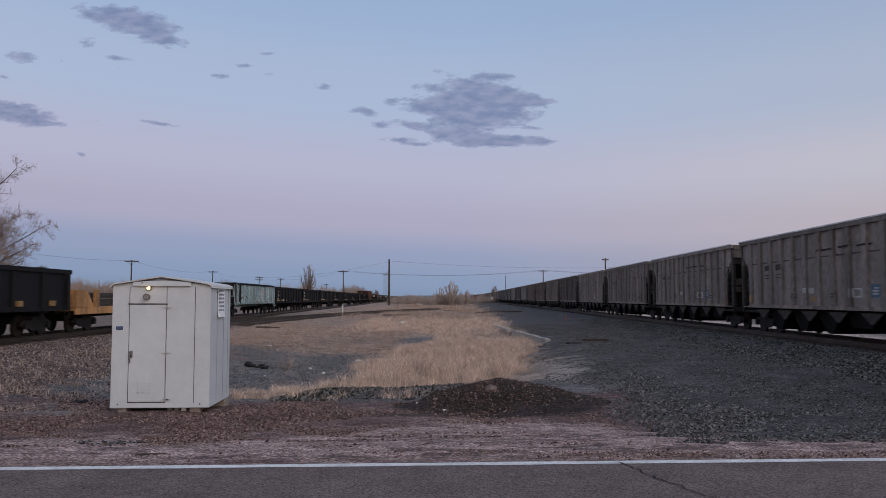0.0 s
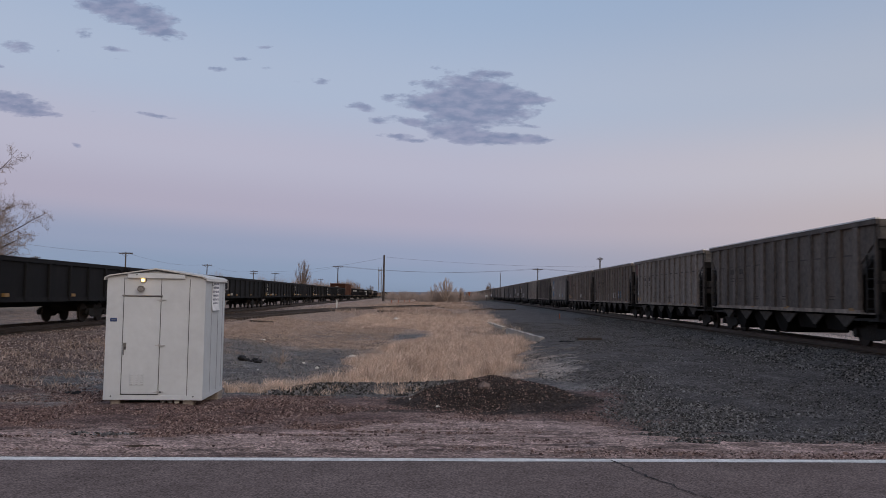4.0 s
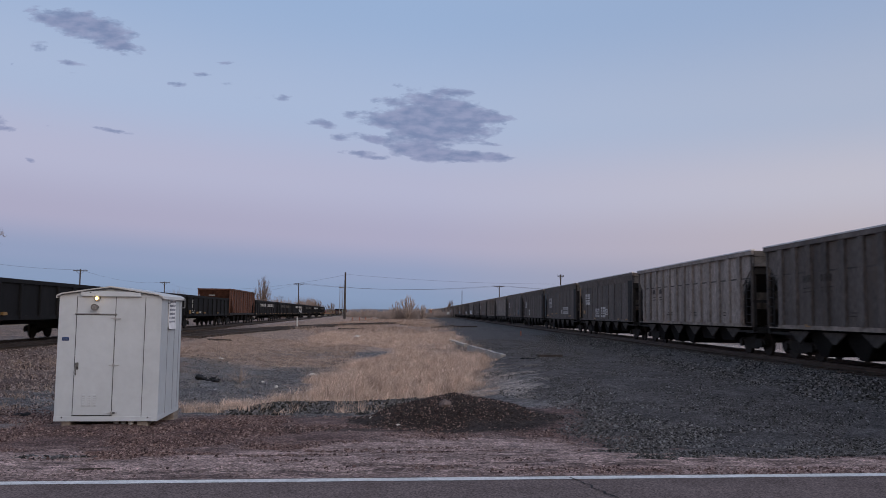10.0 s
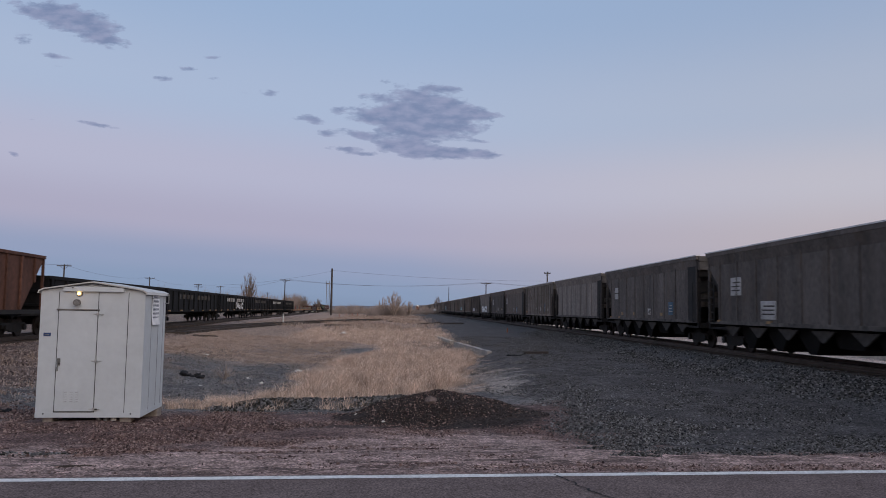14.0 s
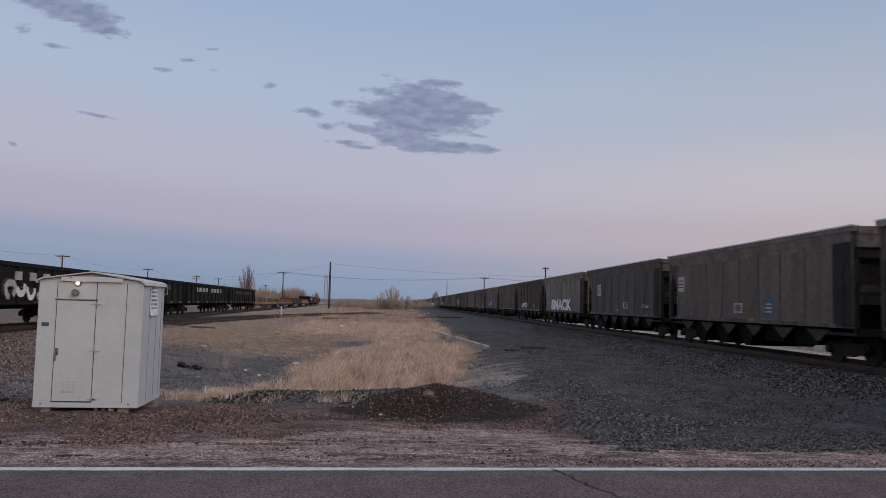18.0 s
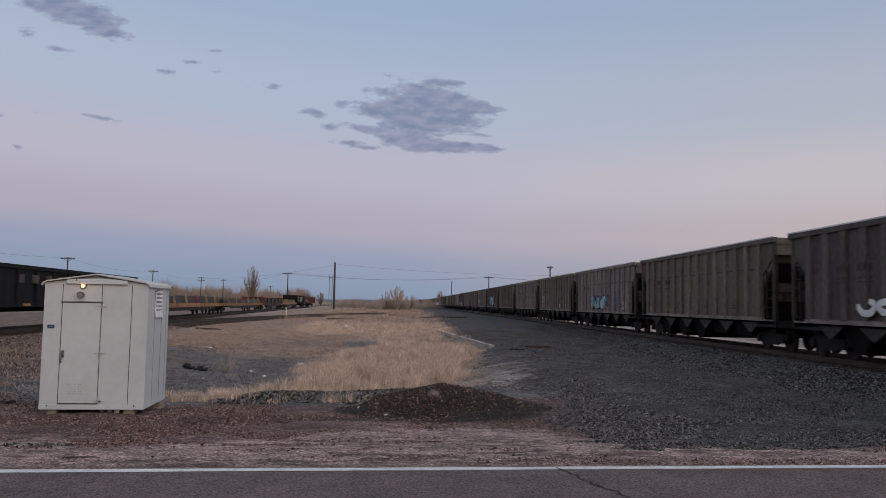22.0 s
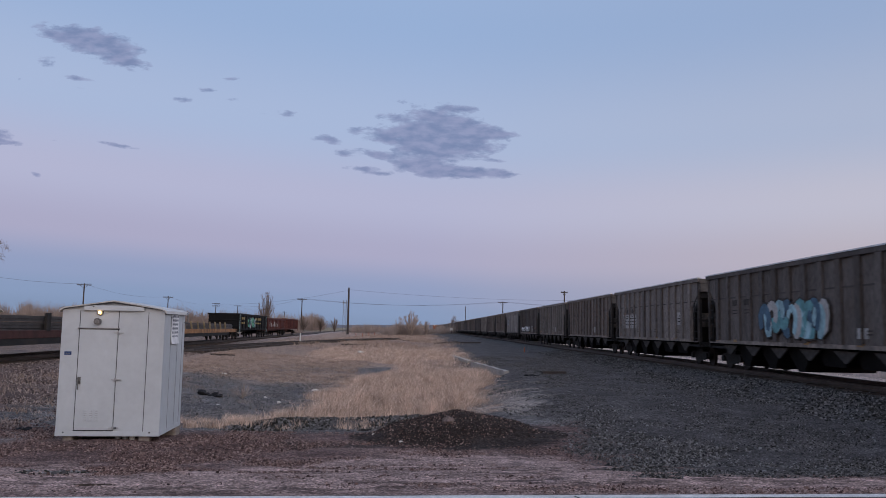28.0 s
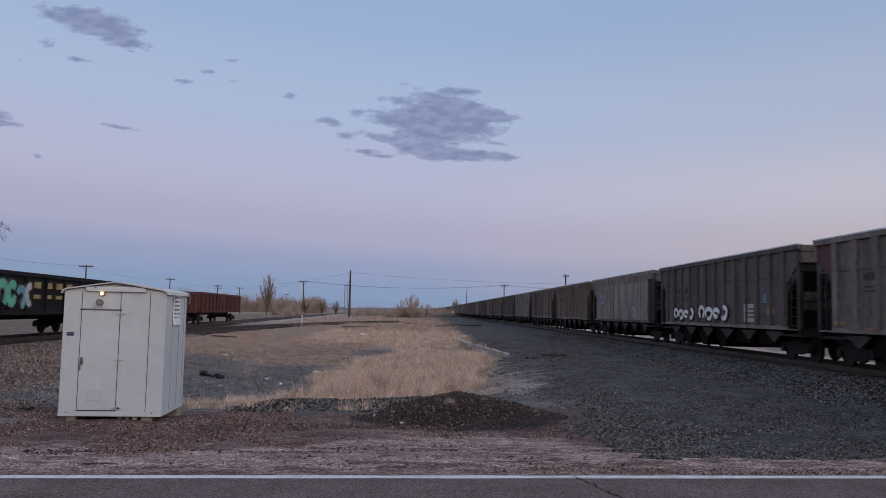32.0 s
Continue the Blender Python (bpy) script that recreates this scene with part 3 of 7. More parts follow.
def build_road():
    bm = boxes((-300, 300, -1.2, ROAD_EDGE, -0.3, 0.012))
    for v in bm.verts:
        v.co.y += ROAD_K * v.co.x
    road = tagged(part("road", bm, M_ASPHALT), "weathered two-lane asphalt road with a cracked edge", "road", kind="structure")
    bm = bmesh.new()
    n = 600
    vs = []
    for i in range(n + 1):
        x = -30 + 60 * i / n
        w = 0.066 + 0.010 * noise.noise((x * 1.3, 0, 0)) + 0.006 * noise.noise((x * 7, 3, 0))
        vs.append((bm.verts.new((x, 7.556 + ROAD_K * x - w, 0.016)), bm.verts.new((x, 7.556 + ROAD_K * x + w, 0.016))))
    for a, b in zip(vs, vs[1:]):
        bm.faces.new((a[0], b[0], b[1], a[1]))
    part("edge_line", bm, M_LINE, road, "worn white edge line")
    # a crack that runs in from the edge
    bm = bmesh.new()
    rnd = random.Random(5)
    x, y, last = 1.47, 7.68, None
    for i in range(26):
        w = 0.005 + 0.007 * rnd.random()
        now = (bm.verts.new((x - w, y, 0.0185)), bm.verts.new((x + w, y, 0.0185)))
        if last:
            bm.faces.new((last[0], last[1], now[1], now[0]))
        last = now
        x, y = x + rnd.uniform(-0.02, 0.055), y - rnd.uniform(0.04, 0.10)
    part("crack", bm, M_TAR, road, "dark crack in the asphalt")
    return road


build_road()


# ------------------------------------------------------------------ tracks
def rail_mesh(pts, name="rail"):
    """A rail profile along a line of (x, y, z of its top)."""
    prof = [(-0.07, -0.17), (0.07, -0.17), (0.07, -0.155), (0.012, -0.13), (0.012, -0.045), (0.036, -0.035), (0.036, 0.0), (-0.036, 0.0), (-0.036, -0.035), (-0.012, -0.045), (-0.012, -0.13), (-0.07, -0.155)]
    bm = bmesh.new()
    rings = []
    for x, y, z in pts:
        rings.append([bm.verts.new((x + px, y, z + pz)) for px, pz in prof])
    n = len(prof)
    for a, b in zip(rings, rings[1:]):
        for i in range(n):
            j = (i + 1) % n
            bm.faces.new((a[i], a[j], b[j], b[i]))
    return bm


def build_spur():
    """A disused track that leaves the left one and runs out into the grass."""
    tr = tagged(empty("track_spur", pose(0, 0, 0)), "disused spur track with rusty rails in dry grass", "railway track", kind="structure")
    def fx(y):
        u = (y - 52) / 80.0
        return -15.6 - 0.5 * u + 9.5 * u * u
    for side in (-0.72, 0.72):
        part("rail", rail_mesh([(fx(y) + side, y, 0.02 - 0.0022 * (y - 52)) for y in range(52, 142, 3)]), M_STEEL_RAIL, tr)
    tie = boxes((-1.35, 1.35, -0.14, 0.14, -0.36, -0.13), bevel=0.012)
    me = bpy.data.meshes.new("spur_tie")
    tie.to_mesh(me)
    tie.free()
    me.materials.append(M_TIE)
    for i in range(110):
        y = 52 + 0.8 * i
        place("tie", me, tr, at=pose(fx(y), y, 0.02 - 0.0022 * (y - 52), 0, 0, -7 + random.uniform(-3, 3)))


build_spur()


def build_track(name, fx, k, z, y0, y1, label):
    tr = tagged(empty(name, pose(0, 0, 0)), label, "railway track", kind="structure")
    for side in (-0.7535, 0.7535):
        part("rail", rail_mesh([(fx(y0) + side, y0, z), (fx(y1) + side, y1, z)]), M_STEEL_RAIL, tr)
    tie = boxes((-1.3, 1.3, -0.115, 0.115, -0.36, -0.175), bevel=0.012)
    me = bpy.data.meshes.new("tie")
    tie.to_mesh(me)
    tie.free()
    me.materials.append(M_TIE)
    turn = math.atan(-k)
    for i in range(120):
        y = 14 + 0.55 * i
        place("tie", me, tr, at=pose(fx(y) + random.uniform(-.03, .03), y, z + random.uniform(-.01, .01), 0, 0, math.degrees(turn) + random.uniform(-1, 1)))
    bm = bmesh.new()
    for i in range(250):
        y = 14 + 0.55 * (120 + i)
        box(bm, fx(y) - 1.3, fx(y) + 1.3, y - .115, y + .115, z - .36, z - .175)
    tagged(part("far_ties", bm, M_TIE, tr), kind="stuff")
    return tr


build_track("track_left", left_x, LEFT_K, LEFT_Z, -3, 900, "railway track of rusty rails on a pinkish ballast bank")
build_track("track_right", right_x, RIGHT_K, RIGHT_Z, -3, 1600, "railway track of worn rails on dark ballast")


# ------------------------------------------------------------------ rolling stock
def car_paint(name, base, stain=(0.10, 0.07, 0.05), amt=0.5, rough=0.75, per=0.22, streak=0.35):
    """Weathered car paint: vertical streaks of grime over the base."""
    return mat(name, base, rough, grain=14, vary=0.42, big=0.6, dark=0.5, stain=stain, stain_amt=amt, per_object=per,
               stretch=(1.6, 1.6, streak), stain_size=1.1, spec=0.25)


M_HOPPER = [car_paint("weathered_gray_hopper_paint", (0.218, 0.19, 0.172)),
            car_paint("weathered_brown_hopper_paint", (0.176, 0.143, 0.124)),
            car_paint("pale_gray_hopper_paint", (0.268, 0.235, 0.214)),
            car_paint("dark_hopper_paint", (0.122, 0.106, 0.098))]
# bright line on the cars' top edges: a highlight put into pale colour
M_LIP_HIGHLIGHT = mat("pale_lip_highlight", (0.72, 0.72, 0.73), 0.45, 0.1, vary=0.15)
M_GATE = mat("dusty_hopper_gate", (0.085, 0.075, 0.069), 0.85, vary=0.3)
M_BLACK_GATE = mat("matte_black_steel", (0.011, 0.0105, 0.0105), 0.9, vary=0.3, spec=0.1)
# darker than the side paint; for end plates and smooth-sided sills
M_ENDCAP = mat("dark_end_paint", (0.11, 0.098, 0.09), 0.8, vary=0.4, grain=6, dark=0.5)
M_WEB = mat("dusty_web_plate", (0.055, 0.050, 0.046), 0.85, vary=0.35, grain=8)
# pale with dust, and with light on its upper edge put into the colour
M_LIT_SILL = mat("dusty_lit_side_sill", (0.25, 0.215, 0.19), 0.85, vary=0.35, grain=5, dark=0.5)
M_MARK_WHITE = mat("faded_white_marking", (0.44, 0.43, 0.42), 0.8, vary=0.2, grain=14, dark=0.6)
M_STENCIL = mat("faded_black_stencil", (0.062, 0.053, 0.048), 0.85, vary=0.4, grain=10, dark=0.6)
M_SPRAY_WHITE = mat("white_spray_paint", (0.74, 0.74, 0.74), 0.7, vary=0.12, grain=8, dark=0.8)
M_MARK_YELLOW = mat("amber_reflector", (0.29, 0.17, 0.065), 0.5, vary=0.25, grain=12, dark=0.6)
M_MARK_BLUE = mat("faded_blue_marking", (0.07, 0.14, 0.21), 0.7, vary=0.25, grain=12, dark=0.6)
M_MARK_RED = mat("faded_red_paint", (0.10, 0.045, 0.043), 0.75, vary=0.25, grain=12, dark=0.6)
M_MARK_BRIGHT = mat("worn_bright_red_paint", (0.21, 0.07, 0.065), 0.75, vary=0.3, grain=8, dark=0.5)
M_MARK_CYAN = mat("pale_cyan_spray_paint", (0.32, 0.52, 0.58), 0.7, vary=0.25, grain=6, dark=0.6)
M_MARK_TEAL = mat("teal_spray_paint", (0.13, 0.33, 0.36), 0.7, vary=0.25, grain=6, dark=0.6)
M_MARK_GREEN = mat("green_spray_paint", (0.12, 0.42, 0.28), 0.7, vary=0.25, grain=6, dark=0.6)
M_MARK_CREAM = mat("yellow_end_paint", (0.34, 0.26, 0.11), 0.7, vary=0.25, grain=10, dark=0.6)

SHARED = {}


def shared(key, make, material):
    if key not in SHARED:
        bm = make()
        me = bpy.data.meshes.new(key)
        bm.to_mesh(me)
        bm.free()
        me.materials.append(material)
        SHARED[key] = me
    return SHARED[key]


def wheel_bm():
    bm = bmesh.new()
    tube(bm, (-0.065, 0, 0.42), (0.0, 0, 0.42), 0.42, 0.42, 20)
    tube(bm, (0.0, 0, 0.42), (0.03, 0, 0.42), 0.445, 0.445, 20)
    tube(bm, (-0.10, 0, 0.42), (-0.065, 0, 0.42), 0.12, 0.14, 10)
    return bm


def frame_bm():
    bm = bmesh.new()
    prism(bm, [(-1.15, 0.52), (-0.95, 0.62), (-0.35, 0.60), (-0.30, 0.68), (0.30, 0.68), (0.35, 0.60), (0.95, 0.62), (1.15, 0.52), (1.12, 0.38), (0.72, 0.36), (0.35, 0.22), (-0.35, 0.22), (-0.72, 0.36), (-1.12, 0.38)], -0.05, 0.05)
    for s in (-0.88, 0.88):
        tube(bm, (-0.13, s, 0.42), (0.06, s, 0.42), 0.14, 0.12, 10)
    return bm


def spring_bm():
    bm = bmesh.new()
    for s in (-0.16, 0.0, 0.16):
        tube(bm, (0, s, 0.26), (0, s, 0.58), 0.06, 0.06, 8)
    return bm


def add_truck(parent, y, full=True, z=0.0):
    """A two-axle truck under a car."""
    t = place("truck", shared("bolster", lambda: boxes((-1.0, 1.0, -0.2, 0.2, 0.45, 0.75)), M_DARK_STEEL), parent, at=(0, y, z))
    for s in (-1, 1):
        place("side_frame", shared("side_frame", frame_bm, M_TRUCK), t, at=pose(s * 1.0, 0, 0, 0, 0, 0 if s < 0 else 180))
        if full:
            place("spring", shared("spring", spring_bm, M_WHEEL), t, at=(s * 1.0, 0, 0))
        for a in (-0.88, 0.88):
            place("wheel", shared("wheel", wheel_bm, M_WHEEL), t, at=pose(s * 0.76, a, 0, 0, 0, 0 if s < 0 else 180))
    return t


HL, HW, HTOP = 7.55, 1.53, 4.02      # hopper: half length, half width, top


def side_sheet_bm():
    """One side of the tub: a sheet cut away below its sloping ends."""
    bm = bmesh.new()
    prism(bm, [(-HL, 3.88), (HL, 3.88), (HL, 3.55), (HL - 0.2, 3.36), (HL - 1.02, 2.72), (HL - 1.02, 1.3),
               (-HL + 1.02, 1.3), (-HL + 1.02, 2.72), (-HL + 0.2, 3.36), (-HL, 3.55)], 0.0, 0.06)
    return bm


def seam_bm():
    return boxes((-0.012, 0.0, -HL + .05, HL - .05, 2.98, 3.03))


def eave_bm():
    """Deep sloping band under the top chord of a smooth-sided car."""
    bm = bmesh.new()
    prism(bm, [(0.0, 3.5), (-0.08, 3.87), (0.0, 3.87)], -HL + .15, HL - .15, axis="y")
    return bm


def centre_sill_bm():
    return boxes((-0.32, 0.32, -HL - 0.25, HL + 0.25, 0.78, 1.25), bevel=0.02)


def floor_bm():
    return boxes((-HW + 0.06, HW - 0.06, -5.2, 5.2, 1.2, 1.5))


def slope_bm():
    """Sloping end floor of the tub."""
    bm = bmesh.new()
    prism(bm, [(HL - .02, 3.84), (HL - 0.10, 3.84), (HL - 0.10, 3.25), (HL - 2.6, 1.25), (HL - 2.5, 1.15), (HL - .02, 3.15)], -HW + 0.06, HW - 0.06)
    return bm


# thin strip that carries the painted highlight of the top edge
def lip_bm():
    return boxes((-0.10, 0.06, -HL - 0.06, HL + 0.06, HTOP - .004, HTOP + .04))


def chord_bm():
    return boxes((-0.09, 0.05, -HL - 0.05, HL + 0.05, 3.86, HTOP), bevel=0.012)


def sill_bm():
    return boxes((-0.055, 0.04, -HL + 0.95, HL - 0.95, 1.19, 1.32), (-0.02, 0.04, -HL + 0.2, HL - 0.2, 1.19, 1.24))


def end_chord_bm():
    return boxes((-HW + .02, HW - .02, -0.07, 0.07, 3.42, HTOP - 0.02), (-HW, HW, -0.09, 0.09, 3.78, HTOP - 0.01), bevel=.015)


def post_bm():
    bm = bmesh.new()
    prism(bm, [(-0.16, 0.0), (-0.145, -0.085), (0.145, -0.085), (0.16, 0.0)], 1.32, 3.86, axis="x")
    for v in bm.verts:
        x, y, z = v.co
        v.co = (z, y, x)
    bmesh.ops.recalc_face_normals(bm, faces=bm.faces[:])
    return bm


def thin_post_bm():
    return boxes((-0.03, 0.0, -0.035, 0.035, 1.32, 3.86))


def gate_bm(low_z=0.36, foot=0.2):
    """Dark funnel of one outlet under the tub."""
    bm = bmesh.new()
    top = [(-1.3, -1.0, 1.25), (1.3, -1.0, 1.25), (1.3, 1.0, 1.25), (-1.3, 1.0, 1.25)]
    low = [(-1.2, -foot, low_z), (1.2, -foot, low_z), (1.2, foot, low_z), (-1.2, foot, low_z)]
    A = [bm.verts.new(p) for p in top]
    B = [bm.verts.new(p) for p in low]
    bm.faces.new(B[::-1])
    bm.faces.new(A)
    for i in range(4):
        j = (i + 1) % 4
        bm.faces.new((A[j], A[i], B[i], B[j]))
    bmesh.ops.recalc_face_normals(bm, faces=bm.faces[:])
    return bm


def short_gate_bm():
    return gate_bm(0.62, 0.62)


def bay_bm():
    """Dusty triangular web plate between two outlets."""
    bm = bmesh.new()
    prism(bm, [(-0.68, 1.12), (0.68, 1.12), (0.05, 0.76), (-0.05, 0.76)], -1.46, -1.41)
    return bm


def corner_post_bm():
    return boxes((-0.06, 0.05, -0.06, 0.06, 1.2, 3.9), bevel=0.012)


def end_shade_bm():
    """Dark sheets that stand in for the shade in one recessed end of a smooth-sided car."""
    return boxes(*[(s * HW - .02, s * HW + .02, -HL + .07, -HL + 1.2, 1.25, 3.84) for s in (-1, 1)], (-HW + .02, HW - .02, -HL + .22, -HL + .26, 2.48, 3.40))


def end_panel_bm():
    return boxes((-1.42, 1.42, -0.02, 0.02, 1.88, 2.46), (-1.42, 1.42, -0.04, 0.04, 2.42, 2.48), (-1.42, 1.42, -0.04, 0.04, 1.86, 1.92))


def ladder_bm():
    """Steps between the corner post and the cut-away side."""
    bm = bmesh.new()
    for j in range(6):
        z = 1.35 + 0.3 * j
        tube(bm, (-0.02, -0.46, z), (-0.02, 0.0, z), 0.016, n=6)
    for y in (-0.475, -0.005):
        box(bm, -0.04, 0.0, y - 0.025, y + 0.025, 1.2, 2.95)
    return bm


def end_post_bm():
    bm = bmesh.new()
    for x in (-HW + 0.08, -0.45, 0.45, HW - 0.08):
        box(bm, x - 0.05, x + 0.05, -0.05, 0.05, 1.0, 3.7)
    box(bm, -HW, HW, -0.05, 0.05, 1.0, 1.2)
    box(bm, -HW, HW, -0.05, 0.05, 2.1, 2.2)
    return bm


def deck_bm():
    return boxes((-1.45, 1.45, -0.9, 0.9, 0.98, 1.06))


def coupler_bm():
    return boxes((-0.14, 0.14, -0.42, 0.42, 0.72, 0.98), (-0.2, 0.2, -0.15, 0.15, 0.68, 1.02), bevel=0.02)


HOPPERS = []


def build_hopper(i, paint, posts, detail, label):
    car = tagged(empty("hopper_car", pose(0, 0, 0)), label, "railway car", group="coal hopper cars of the moving train")
    m = M_HOPPER[paint]
    k = "%d" % paint
    place("centre_sill", shared("centre_sill", centre_sill_bm, M_DARK_STEEL), car)
    place("tub_floor", shared("tub_floor", floor_bm, M_DARK_STEEL), car)
    for s in (-1, 1):
        turn = 0 if s < 0 else 180
        place("side_sheet", shared("side_sheet" + k, side_sheet_bm, m), car, at=pose(s * HW, 0, 0, 0, 0, turn))
        (place("seam_strip", shared("seam_strip", seam_bm, M_GATE), car, at=pose(s * HW, 0, 0, 0, 0, turn)) if posts > 10
         else place("eave_band", shared("eave_band" + k, eave_bm, m), car, at=pose(s * HW, 0, 0, 0, 0, turn)))
        place("top_chord", shared("top_chord" + k, chord_bm, m), car, at=pose(s * HW, 0, 0, 0, 0, 0 if s < 0 else 180))
        place("top_lip", shared("top_lip", lip_bm, M_LIP_HIGHLIGHT), car, at=pose(s * HW, 0, 0, 0, 0, 0 if s < 0 else 180))
        # slope sheets face down: black steel replaces the car paint to give their shade
        place("slope_sheet", shared("slope_sheet", slope_bm, M_DARK_STEEL), car, at=pose(0, 0, 0, 0, 0, 0 if s > 0 else 180))
        place("end_chord", shared("end_plate", end_chord_bm, M_ENDCAP), car, at=(0, s * HL, 0))
        place("side_sill", shared("side_sill", sill_bm, M_LIT_SILL) if posts > 10 else shared("dark_side_sill", sill_bm, M_ENDCAP), car, at=pose(s * HW, 0, 0, 0, 0, 0 if s < 0 else 180))
        place("end_panel", shared("end_panel", end_panel_bm, M_ENDCAP), car, at=(0, s * (HL - 0.3), 0))
        for side in (-1, 1):
            place("corner_post", shared("corner_post", corner_post_bm, M_GATE), car, at=(side * (HW - 0.02), s * (HL - 0.14), 0))
        if detail:
            place("ladder", shared("hopper_ladder", ladder_bm, M_DARK_STEEL), car, at=pose(-HW, s * (HL - 0.14), 0, 0, 0, 0) if s > 0 else pose(-HW, -HL + 0.62, 0))
    if posts < 10:
        place("end_shroud", shared("end_shroud", end_shade_bm, M_DARK_STEEL), car)
    n = posts
    for y in post_places(n):
        post = shared("side_post" + k if n > 10 else "thin_post" + k, post_bm if n > 10 else thin_post_bm, m)
        place("side_post", post, car, at=pose(-HW, y, 0))
        if i < 30:
            place("side_post", post, car, at=pose(HW, y, 0, 0, 0, 180))
    for j in range(5):
        gate = shared("short_gate", short_gate_bm, M_BLACK_GATE) if j < 2 else shared("outlet_gate", gate_bm, M_BLACK_GATE)
        place("outlet_gate", gate, car, at=(0, -4.3 + 2.15 * j, 0))
    for j in range(6):
        place("bay_panel", shared("bay_panel", bay_bm, M_WEB), car, at=(0, -5.375 + 2.15 * j, 0))
    for s in (-1, 1):
        place("end_frame", shared("end_frame", end_post_bm, M_DARK_STEEL), car, at=(0, s * (HL - 0.12), 0))
        if detail:
            place("end_deck", shared("end_deck", deck_bm, M_DARK_STEEL), car, at=(0, s * (HL - 0.85), 0))
            place("coupler", shared("coupler", coupler_bm, M_DARK_STEEL), car, at=(0, s * (HL + 0.3), 0.1))
        add_truck(car, s * (HL - 1.35), detail, RIGHT_Z)
    return car


def post_places(n):
    return [-HL + 1.2 + (2 * HL - 2.4) * j / (n - 1) for j in range(n)]


def panel(car, name, y0, y1, z0, z1, material, off=0.012, label="", posts=0):
    """A painted marking on a car's side: it runs over the posts and the sheet between them."""
    bm = bmesh.new()
    if z1 > 2.7 and (y0 >= 6.85 or name == "red_patch"):
        if y0 >= 7.0 and z0 < 2.7:          # painted corner post
            box(bm, -HW - 0.022, -HW + 0.02, HL - 0.40, HL - 0.07, 1.35, 3.84)
        else:                               # painted upper corner of the sheet
            x = -HW - off - 0.003
            prism(bm, [(HL - .04, 3.84), (HL - .04, 3.56), (HL - .24, 3.36), (HL - 1.0, 2.77), (y0 - .3, 2.77), (y0 - .45, 3.84)], x, x + .01)
        return part(name, bm, material, car, label)
    y1 = min(y1, 6.5)
    y0 = min(y0, y1 - .2)
    cuts = [y0, y1]
    tops = [(y - 0.13, y + 0.13) for y in post_places(posts)] if posts > 10 else []
    for a, b in tops:
        cuts += [c for c in (a, b) if y0 < c < y1]
    cuts.sort()
    for a, b in zip(cuts, cuts[1:]):
        on = any(p <= (a + b) / 2 <= q for p, q in tops)
        x = -HW - (0.085 if on else 0.0)
        box(bm, x - off - 0.003, x - 0.001 if on else x + 0.01, a, b, z0, z1)
    return part(name, bm, material, car, label)


MARKS = {"D": M_DARK_STEEL, "W": M_MARK_WHITE, "Y": M_MARK_YELLOW, "B": M_MARK_BLUE, "R": M_MARK_RED, "C": M_MARK_CYAN, "Q": M_MARK_BRIGHT}
